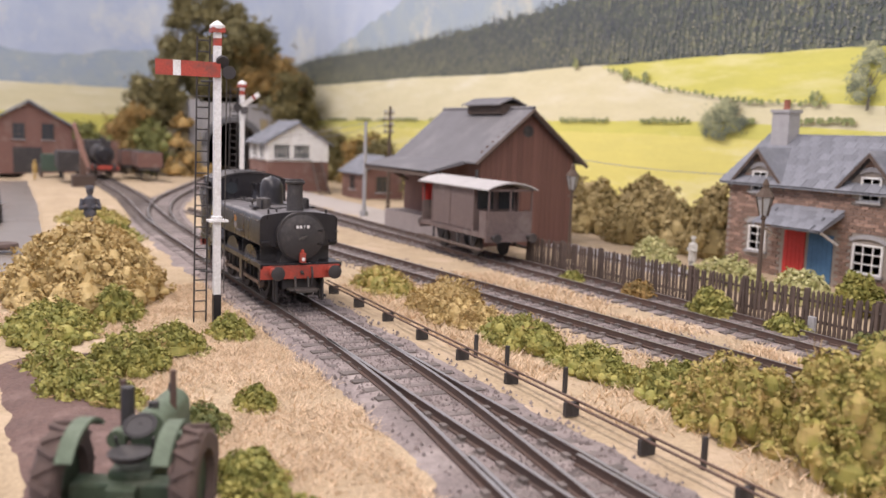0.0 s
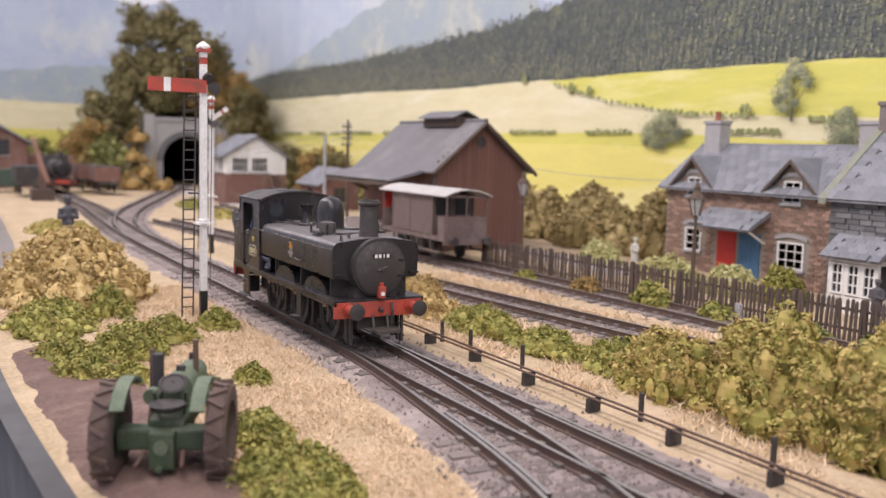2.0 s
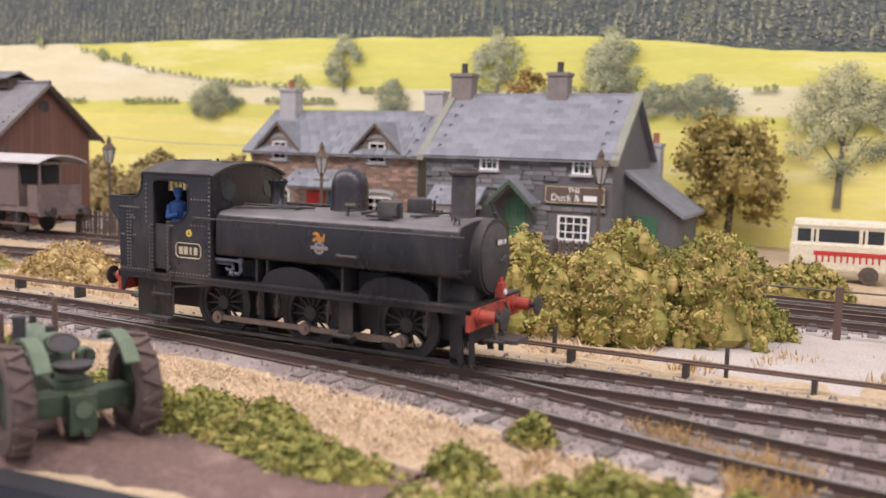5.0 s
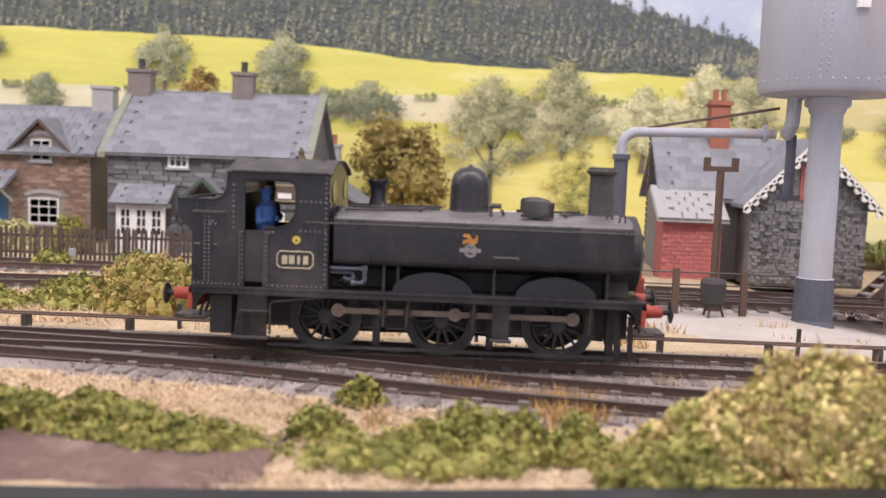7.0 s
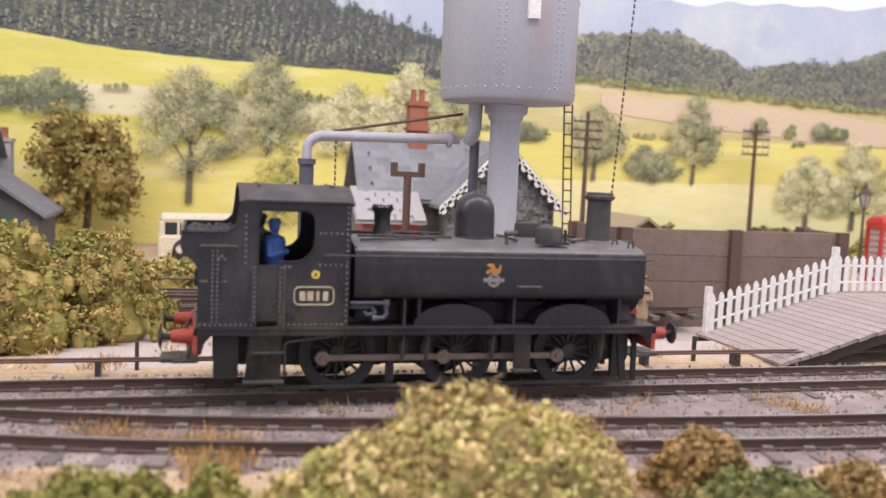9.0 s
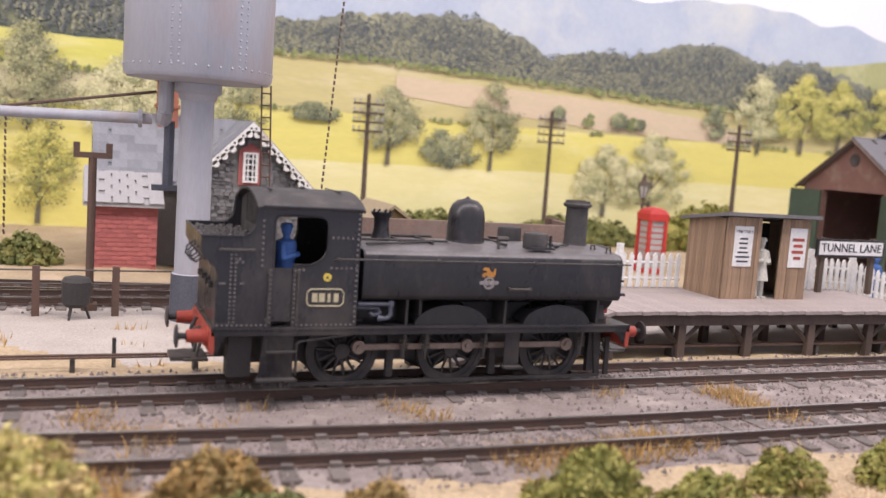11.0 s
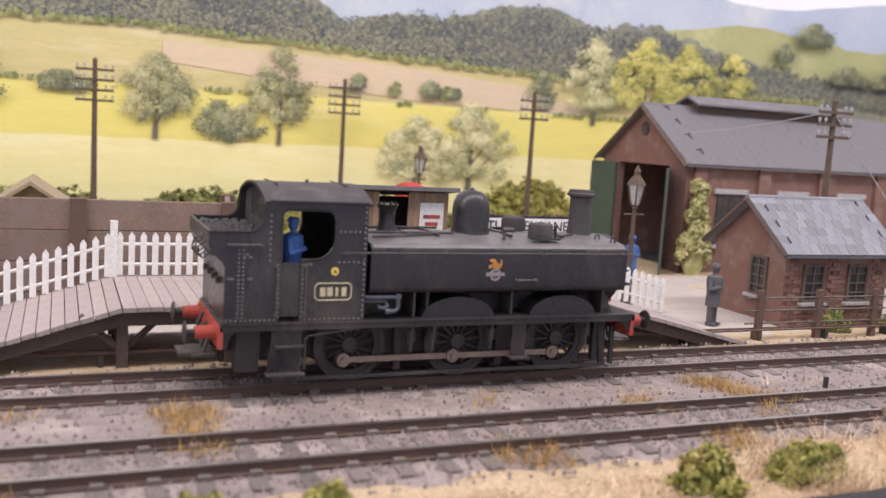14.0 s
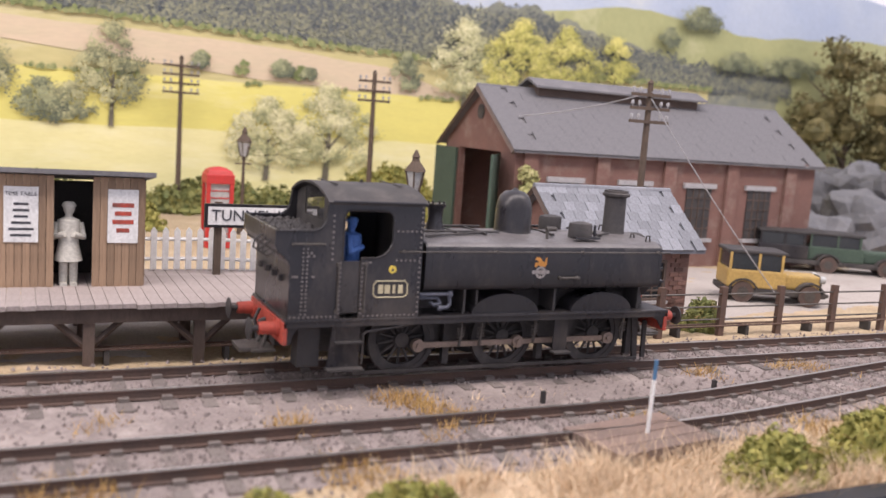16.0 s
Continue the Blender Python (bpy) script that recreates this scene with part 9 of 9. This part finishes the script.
BUSHES = [
    # near bush in front of the loop, and its neighbours
    (0.35, -5.9, 1.7, 1.0, 1.85, 6500, LEAF_BLOOM, "golden green flowering bush at the layout's front"),
    (1.35, -6.0, 1.3, 0.8, 1.6, 3800, LEAF_BLOOM, "golden green flowering bush at the layout's front"),
    (-0.9, -6.1, 1.5, 0.8, 1.25, 3600, LEAF_BLOOM, "golden green flowering bush at the layout's front"),
    (-1.6, -6.6, 1.2, 0.8, 0.75, 1600, LEAF_GREEN, "low green bush at the layout's front"),
    (4.4, -6.35, 1.3, 0.7, 0.6, 1400, LEAF_DARK, "low dark green bush at the layout's front"),
    (6.0, -6.3, 0.8, 0.6, 0.55, 900, LEAF_AUTUMN, "rusty brown tuft at the layout's front"),
    (3.9, -5.6, 0.9, 0.5, 1.0, 1500, LEAF_AUTUMN, "rusty brown tuft at the layout's front"),
    (-5.3, -6.35, 1.6, 0.6, 0.55, 1400, LEAF_GREEN, "low green ground cover"),
    (-8.3, -6.0, 1.5, 0.5, 0.5, 1200, LEAF_GREEN, "low green ground cover"),
    (-3.0, -5.6, 1.0, 0.4, 0.45, 700, LEAF_GREEN, "small green bush among straw grass"),
    (-6.6, -5.1, 0.5, 0.35, 0.5, 500, LEAF_GREEN, "small green bush among straw grass"),
    (-1.2, -5.4, 0.4, 0.3, 0.45, 350, LEAF_DARK, "small dark green bush among straw grass"),
    (-10.2, -4.5, 0.6, 0.45, 0.45, 500, LEAF_GREEN, "small green bush among straw grass"),
    (-11.6, -4.4, 0.7, 0.5, 0.4, 500, LEAF_GREEN, "small green bush among straw grass"),
    (-12.9, -4.8, 0.9, 0.6, 0.6, 1000, LEAF_GREEN, "yellow green bush beside the tractor"),
    (-10.9, -5.4, 1.1, 0.6, 0.65, 1300, LEAF_GREEN, "yellow green bush beside the tractor"),
    (-9.3, -5.6, 1.0, 0.7, 0.55, 1200, LEAF_GREEN, "yellow green bush beside the tractor"),
    (-21.4, -5.6, 1.5, 1.0, 0.9, 2200, LEAF_GREEN, "yellow green bush on the bank"),
    (-19.6, -6.9, 1.2, 0.8, 0.7, 1600, LEAF_GREEN, "yellow green bush on the bank"),
    (-23.9, -2.6, 1.0, 0.6, 0.6, 1000, LEAF_GREEN, "green bush at the foot of the signal"),
    (-17.3, -3.6, 0.6, 0.45, 0.45, 600, LEAF_GREEN, "small green bush among straw grass"),
    (-6.2, -3.3, 0.4, 0.3, 0.5, 500, LEAF_GREEN, "small green bush among straw grass"),
    (-2.8, -5.0, 0.35, 0.3, 0.55, 450, LEAF_GREEN, "small green bush among straw grass"),
    (-4.3, -5.6, 1.4, 0.6, 0.7, 1700, LEAF_GREEN, "yellow green bush at the layout's front"),
    # long hedge between the running line and the siding
    (-24.5, 4.4, 2.4, 1.2, 1.2, 2600, LEAF_BRAMBLE, "straw and green bramble between the tracks"),
    (-20.5, 4.6, 2.0, 0.9, 0.9, 1800, LEAF_GREEN, "low green bramble between the tracks"),
    (-17.3, 4.7, 1.6, 0.8, 0.75, 1400, LEAF_GREEN, "low green bramble between the tracks"),
    (-14.6, 4.9, 1.5, 0.9, 0.95, 1500, LEAF_GREEN, "green bramble between the tracks"),
    (-12.6, 4.8, 1.9, 1.1, 1.7, 3200, LEAF_GOLD, "golden green bush between the tracks"),
    (-9.9, 5.0, 2.2, 1.2, 2.6, 5200, LEAF_GOLD, "large golden green bush between the tracks"),
    (-7.2, 5.3, 2.0, 1.3, 3.0, 5200, LEAF_GOLD, "large golden green bush between the tracks"),
    (-5.1, 5.6, 1.3, 1.0, 2.9, 3000, LEAF_GOLD, "tall golden green bush between the tracks"),
    (-5.6, 6.8, 1.2, 0.8, 1.3, 1200, LEAF_GREEN, "green bush behind the large one"),
    (-29.5, 4.2, 2.2, 0.9, 0.9, 1500, LEAF_GOLD, "straw and green bramble between the tracks"),
    # thicket beside the yard, behind the running line
    (-8.6, 6.6, 1.9, 1.0, 1.9, 3000, LEAF_GOLD, "golden green bush beside the sidings"),
    (-4.3, 7.0, 1.0, 0.8, 1.2, 1400, LEAF_GREEN, "low green bush beside the yard"),
    (-6.6, 14.4, 2.2, 1.0, 1.9, 2200, LEAF_GREEN, "green bramble bank beside the inn"),
    (-3.9, 14.2, 1.6, 0.9, 1.3, 1500, LEAF_GOLD, "low golden bramble beside the coach"),
    # bank behind the signal
    (-31.5, -5.7, 4.8, 2.6, 2.4, 6500, LEAF_BRAMBLE, "golden bramble thicket on the bank"),
    (-39, -4.7, 4.6, 2.2, 1.7, 3800, LEAF_BRAMBLE, "golden bramble thicket on the bank"),
    (-46, -3.6, 4.5, 1.8, 0.9, 2200, LEAF_GREEN, "yellow green scrub on the bank"),
    (-54, -3.2, 4.5, 1.8, 0.8, 1800, LEAF_GOLD, "yellow green scrub on the bank"),
    (-25.5, -7.0, 2.2, 1.3, 0.9, 2600, LEAF_GREEN, "dark green bush on the bank"),
    (-27.2, -5.2, 1.3, 0.9, 1.0, 1500, LEAF_GREEN, "green bush beside the signal"),
    (-22.6, -4.3, 1.2, 0.9, 0.7, 1300, LEAF_GREEN, "low green bush beside the signal"),
    (-21.3, -7.1, 1.3, 0.8, 0.6, 1300, LEAF_GREEN, "low green bush near the tractor"),
    (-18.6, -6.2, 1.0, 0.7, 0.5, 900, LEAF_GREEN, "low green bush near the tractor"),
    (-13.6, -4.7, 0.8, 0.6, 0.45, 700, LEAF_GREEN, "low green bush near the tractor"),
    (-9.9, -5.5, 1.0, 0.6, 0.5, 900, LEAF_GREEN, "low green bush near the tractor"),
    (-16.2, -4.9, 0.7, 0.5, 0.55, 600, LEAF_DARK, "small dark green bush near the tractor"),
    # hedges by the houses
    (-38.5, 23.5, 4.0, 1.8, 3.8, 3600, LEAF_HEDGE, "tall brown green hedge behind the lane"),
    (-45.5, 24.5, 4.0, 1.8, 3.4, 2600, LEAF_HEDGE, "tall brown green hedge behind the lane"),
    (-33.2, 23.2, 1.7, 1.5, 3.9, 1800, LEAF_HEDGE, "tall brown green hedge beside the cottage"),
    (-33.0, 19.3, 1.6, 0.8, 1.2, 1200, LEAF_PALE, "pale clipped garden hedge"),
    (-26.6, 17.8, 2.2, 0.7, 1.2, 1500, LEAF_PALE, "pale clipped garden hedge"),
    (-22.9, 17.6, 1.9, 0.7, 1.25, 1500, LEAF_PALE, "pale clipped garden hedge"),
    (-20.7, 18.0, 0.8, 0.8, 1.6, 900, LEAF_GREEN, "green clipped hedge by the inn"),
    (-9.0, 16.5, 1.5, 0.9, 1.3, 1100, LEAF_DARK, "dark green bush beside the inn"),
    (-22.0, 12.6, 0.9, 0.5, 1.0, 800, LEAF_GREEN, "green weeds against the paling fence"),
    (-19.0, 12.9, 0.9, 0.4, 0.6, 500, LEAF_GREEN, "green weeds against the paling fence"),
    (-16.0, 13.2, 1.2, 0.4, 0.6, 600, LEAF_DARK, "green weeds against the paling fence"),
    (-25.3, 12.3, 0.7, 0.4, 0.7, 400, LEAF_AUTUMN, "rusty weeds against the paling fence"),
    (-29.0, 12.0, 0.7, 0.4, 0.4, 300, LEAF_GREEN, "green weeds against the paling fence"),
    (-12.8, 13.4, 1.4, 0.5, 0.7, 700, LEAF_DARK, "green weeds against the paling fence"),
    (0.6, 17.5, 1.2, 0.9, 1.2, 900, LEAF_DARK, "dark green bush beside the yard"),
    # far hedge and shrubs
    (12, 28.6, 5, 1.2, 1.5, 1500, LEAF_DARK, "dark hedge along the field edge"),
    (20, 28.8, 5, 1.2, 1.6, 1500, LEAF_DARK, "dark hedge along the field edge"),
    (29, 28.8, 5, 1.2, 1.7, 1500, LEAF_DARK, "dark hedge along the field edge"),
    (37, 27.5, 4, 1.4, 3.0, 1800, LEAF_GREEN, "green shrubs behind the yard"),
    (23.5, 22, 2.0, 1.4, 1.6, 1000, LEAF_GREEN, "yellow green shrub behind the platform"),
    (19.6, 13.5, 1.2, 1.0, 2.0, 900, LEAF_GREEN, "green shrub beside the timber wall"),
    (37.0, 12.7, 0.7, 0.35, 4.0, 1300, LEAF_PALE, "pale flowering creeper on the shed corner"),
    (34.6, 2.9, 0.5, 0.3, 0.7, 350, LEAF_DARK, "dark weeds by the wire fence"),
    (37.2, 2.8, 0.8, 0.4, 1.1, 600, LEAF_DARK, "dark bush by the wire fence"),
    (54, 26, 4, 2, 4.2, 1800, LEAF_DARK, "dark shrubs by the rock cutting"),
    (-74, 9.5, 3, 1.2, 0.7, 700, LEAF_GREEN, "low scrub beside the line"),
    (-64, 9.0, 3, 1.0, 0.6, 700, LEAF_GOLD, "low scrub beside the line"),
    # foreground of the right hand part
    (9.0, -6.5, 1.1, 0.5, 1.0, 1700, LEAF_GREEN, "yellow green bush at the layout's front"),
    (10.9, -6.7, 0.9, 0.45, 0.55, 1000, LEAF_GREEN, "yellow green bush at the layout's front"),
    (12.7, -6.4, 0.8, 0.45, 0.75, 1200, LEAF_GREEN, "yellow green bush at the layout's front"),
    (15.0, -6.4, 0.8, 0.45, 0.75, 1200, LEAF_GREEN, "yellow green bush at the layout's front"),
    (22.5, -6.4, 0.6, 0.45, 0.7, 1000, LEAF_GREEN, "yellow green bush at the layout's front"),
    (24.5, -6.4, 0.8, 0.45, 0.7, 1200, LEAF_GREEN, "yellow green bush at the layout's front"),
    (16.5, -6.4, 0.6, 0.4, 0.7, 1000, LEAF_GREEN, "yellow green bush at the layout's front"),
    (30.9, -6.5, 1.0, 0.6, 0.9, 1400, LEAF_GREEN, "dark green bush at the layout's front"),
    (33.4, -6.3, 1.2, 0.7, 1.1, 1800, LEAF_GREEN, "yellow green bush at the layout's front"),
]
for i, (x, y, rx, ry, h, n, m, lab) in enumerate(BUSHES):
    clump("bush", x, y, rx, ry, h, int(n * 5.4), m, lab, (0.05 if y < 8 else 0.085) * max(1, rx / 2) ** 0.65, i, -0.32, lobes=int(34 + 26 * rx), twigs=0.14 if m == LEAF_BRAMBLE else 0.05 if m in (LEAF_GOLD, LEAF_BLOOM, LEAF_HEDGE) else 0.015 if y < 8 else 0)
tree("autumn_tree", -8.3, 27.5, -0.3, 5.9, 4.8, LEAF_OCHRE, "small model tree with olive autumn foliage", 6500, 3, 0.3)
tree("autumn_tree", -18.3, 27.8, -0.3, 8.6, 2.6, LEAF_AUTUMN, "thin model tree behind the inn", 1600, 5, 0.7)
tree("dark_tree", 69, 27, -0.3, 13, 7, LEAF_OLIVE, "tall dark model tree by the rock cutting", 6000, 7, 0.2)
tree("dark_tree", 73, 23, -0.3, 12, 7, LEAF_OLIVE, "tall dark model tree by the rock cutting", 6000, 8, 0.2)
for i, (x, y) in enumerate(((-108, -10), (-118, -4), (-119, 2), (-116, 6), (-108, 7), (-103, 7.5), (-122, -9))):
    tree("yard_tree", x, y, -0.3, 7.5 - (i % 3), 5, LEAF_DARK, "dark model tree behind the yard", 3000, 20 + i, 0.2)


def rocks():
    rng = random.Random(3)
    T = thing("rock_cutting", 62, 20, -0.4, label="grey craggy rock cutting at the layout's end", category="rock face")
    for i in range(26):
        bm = BM()
        bmesh.ops.create_icosphere(bm, subdivisions=3, radius=1)
        for v in bm.verts:
            v.co *= 1 + 0.45 * noise.noise(v.co * 1.4 + Vector((i * 3, 0, 0))) + 0.15 * noise.noise(v.co * 4)
            v.co = Vector((v.co.x * rng.uniform(1.9, 2.1), v.co.y * 1.6, v.co.z * 1.5))
        o = part("rock", bm, STONE, T)
        o.matrix_basis = pose((-5 + 14 * rng.random()) * K, (-4 + 9 * rng.random()) * K, rng.uniform(0, 3.2) * K, rng.uniform(-20, 20), rng.uniform(-20, 20), rng.uniform(0, 360))


rocks()


def blades(name, n, area, keep, material, label, h=0.32, lean=0.35, seed=1, w=0.022):
    """Static grass: n thin fibres where keep(x, y) is positive."""
    r = np.random.default_rng(seed)
    x = r.uniform(area[0], area[1], n * 3)
    y = r.uniform(area[2], area[3], n * 3)
    ok = [i for i in range(len(x)) if keep(x[i], y[i]) > r.random()][:n]
    x, y = x[ok], y[ok]
    m = len(ok)
    z = np.array([ground_z(a, b) for a, b in zip(x, y)]) - 0.02
    hh = h * r.uniform(0.45, 1.4, m)
    a, l = r.uniform(0, 6.283, m), lean * r.uniform(0.1, 1.6, m)
    dx, dy = np.cos(a), np.sin(a)
    b = r.uniform(0, 6.283, m)
    ex, ey = np.cos(b) * w, np.sin(b) * w
    V = np.stack([np.stack([x - ex, y - ey, z], 1), np.stack([x + ex, y + ey, z], 1), np.stack([x + dx * hh * l, y + dy * hh * l, z + hh], 1)], 1).reshape(-1, 3)
    ob = arrays(name, V, np.arange(3 * m).reshape(m, 3), material)
    return tagged(ob, label, "grass", kind="stuff")


def track_gap(x, y):
    d = min(abs(y - main_y(x)), abs(y - loop_y(x)) if x > -21 else 9, abs(y - sid_y(x)) if x < 12 else 9, abs(y - back_y(x)) if x < 12 else 9)
    return d


def patch(x, y, s, o=0):
    return noise.noise((x * s, y * s, o))


blades("straw_grass", 150000, (-32, 42, -8.2, -1.6), lambda x, y: 0.0 if track_gap(x, y) < (1.5 if x < -4 else 2.2 if x < 18 else 1.85) or y < front_y(x) + 0.1 or (y < -6.0 and -26 < x < -7.5) else 0.55 + patch(x, y, 0.6), STRAW, "pale straw coloured static grass", 0.12, lean=1.9, seed=1, w=0.013)
blades("straw_grass", 26000, (24, 50, -8.2, -4.6), lambda x, y: 0.0 if track_gap(x, y) < 1.55 or y < front_y(x) + 0.1 else 0.35 + patch(x, y, 0.7, 6), STRAW, "long pale straw grass at the layout's front", 0.42, lean=1.0, seed=6, w=0.012)
blades("straw_grass", 22000, (-32, -6, 2.6, 10.5), lambda x, y: 0.0 if track_gap(x, y) < 1.3 else 0.3 + patch(x, y, 0.5, 4), STRAW, "straw grass between the sidings", 0.2, lean=1.2, seed=2)
blades("ochre_tufts", 34000, (-6, 44, -5.2, -1.0), lambda x, y: max(0, patch(x, y, 0.55, 9) - 0.2) * 3, OCHRE, "ochre grass tufts growing between the tracks", 0.24, seed=3, lean=0.7, w=0.014)
blades("yard_weeds", 5000, (-8, 12, 2.6, 6), lambda x, y: max(0, patch(x, y, 0.7, 21) - 0.2) * 2, OCHRE, "dry weeds in the yard", 0.22, seed=5)


def front_boards():
    verts, faces = [], []
    xs = np.arange(-26, 100, 0.5)
    for x in xs:
        f = front_y(x)
        top = -0.12 + 0.1 * math.exp(-((x - 1) / 5) ** 2)
        for y, z in ((f + 0.02, -0.6), (f + 0.02, top), (f - 0.4, top), (f - 0.4, -9)):
            verts.append((x, y, z))
    for i in range(len(xs) - 1):
        for j in range(3):
            faces.append((i * 4 + j, (i + 1) * 4 + j, (i + 1) * 4 + j + 1, i * 4 + j + 1))
    ob = arrays("fascia", verts, faces, FASCIA)
    tagged(ob, "black painted fascia board along the layout's front", "fascia", kind="structure")
    ob = link("front_plank", box(BM(), -24, -12, -0.12, 0.12, -0.2, 0.25, bevel=0.03), GREYPLANK)
    ob.matrix_basis = pose(0 * K, -8.75 * K, -0.3 * K, 0, 0, 3) 
    tagged(ob, "grey weathered edging plank beside the tractor yard", "plank")


front_boards()


def gravel():
    """Loose ballast stones over the beds, joined: past counting."""
    r = np.random.default_rng(12)
    verts, faces = [], []
    base = np.array([(1, 0, -0.3), (-0.5, 0.87, -0.3), (-0.5, -0.87, -0.3), (0, 0, 0.9)])
    for fy, a, b, n in ((main_y, -34, 56, 15000), (loop_y, -12, 50, 12000), (sid_y, -36, 8, 3500), (back_y, -36, 8, 3000)):
        for _ in range(n):
            x = r.uniform(a, b)
            y = fy(x) + max(-1.7, min(1.7, r.normal(0, 0.8)))
            s = r.uniform(0.025, 0.06)
            t = r.uniform(0, 6.28)
            c, q = math.cos(t), math.sin(t)
            k = len(verts)
            for p in base:
                verts.append((x + s * (p[0] * c - p[1] * q), y + s * (p[0] * q + p[1] * c), -0.205 + s * p[2] * 1.2))
            faces += [(k, k + 1, k + 3), (k + 1, k + 2, k + 3), (k + 2, k, k + 3)]
    ob = arrays("ballast_stones", verts, faces, mat("ballast_stone", (0.27, 0.225, 0.21), (0.18, 0.15, 0.14), rough=0.95, size=0.8, fine=0.06, bump=0, island=0.4))
    tagged(ob, "loose grey brown ballast stones around the sleepers", "ballast", kind="stuff")


gravel()


def motions():
    go = [(0, -25.45), (0.5, -23.6), (1, -21.58), (1.5, -19.62), (2, -17.82), (2.5, -16.03), (3, -13.98), (3.5, -12.4), (6, -4.46), (6.5, -2.61), (7, -0.82), (7.5, 0.81), (8, 2.35), (8.5, 4.1), (9, 5.82), (9.5, 7.64), (10, 9.51), (12.5, 19.12), (13, 20.98), (13.5, 23.04), (14, 24.95), (14.5, 26.89), (15, 29.01), (15.5, 31.08), (16, 33.05)]
    walk(loco, [(t, pose(x * K, 0, 0)) for t, x in go])
    walk(driver, [(t, pose((x - 7.62) * K, -0.8 * K, 1.62 * K, 0, 0, 60)) for t, x in go])
    walk(fireman, [(t, pose((x - 7.8) * K, 0.35 * K, 1.55 * K, 0, 0, 110)) for t, x in go])
    ph = [(0, 2109), (7, 30), (8, -235), (9, -530), (12.5, -1455), (13.5, -1770), (14.5, -2075), (15, -2210), (16, -2537)]
    ts = [i * 0.25 for i in range(65)]
    turn = np.interp(ts, [p[0] for p in ph], [p[1] for p in ph])
    for ob, x, y in WHEELS:
        walk(ob, [(t, pose(x * K, y * K, 0.73 * K, 0, -a - (0 if y < 0 else 90), 0)) for t, a in zip(ts, turn)])
    fine = [i * 0.1 for i in range(161)]
    turn = np.radians(np.interp(fine, [p[0] for p in ph], [p[1] for p in ph]))
    for ob, s in RODS:
        walk(ob, [(t, pose(0.3 * K * math.cos(a - (0 if s < 0 else -math.pi / 2)), s * 0.86 * K, (0.73 + 0.3 * math.sin(a - (0 if s < 0 else -math.pi / 2))) * K)) for t, a in zip(fine, turn)])


motions()
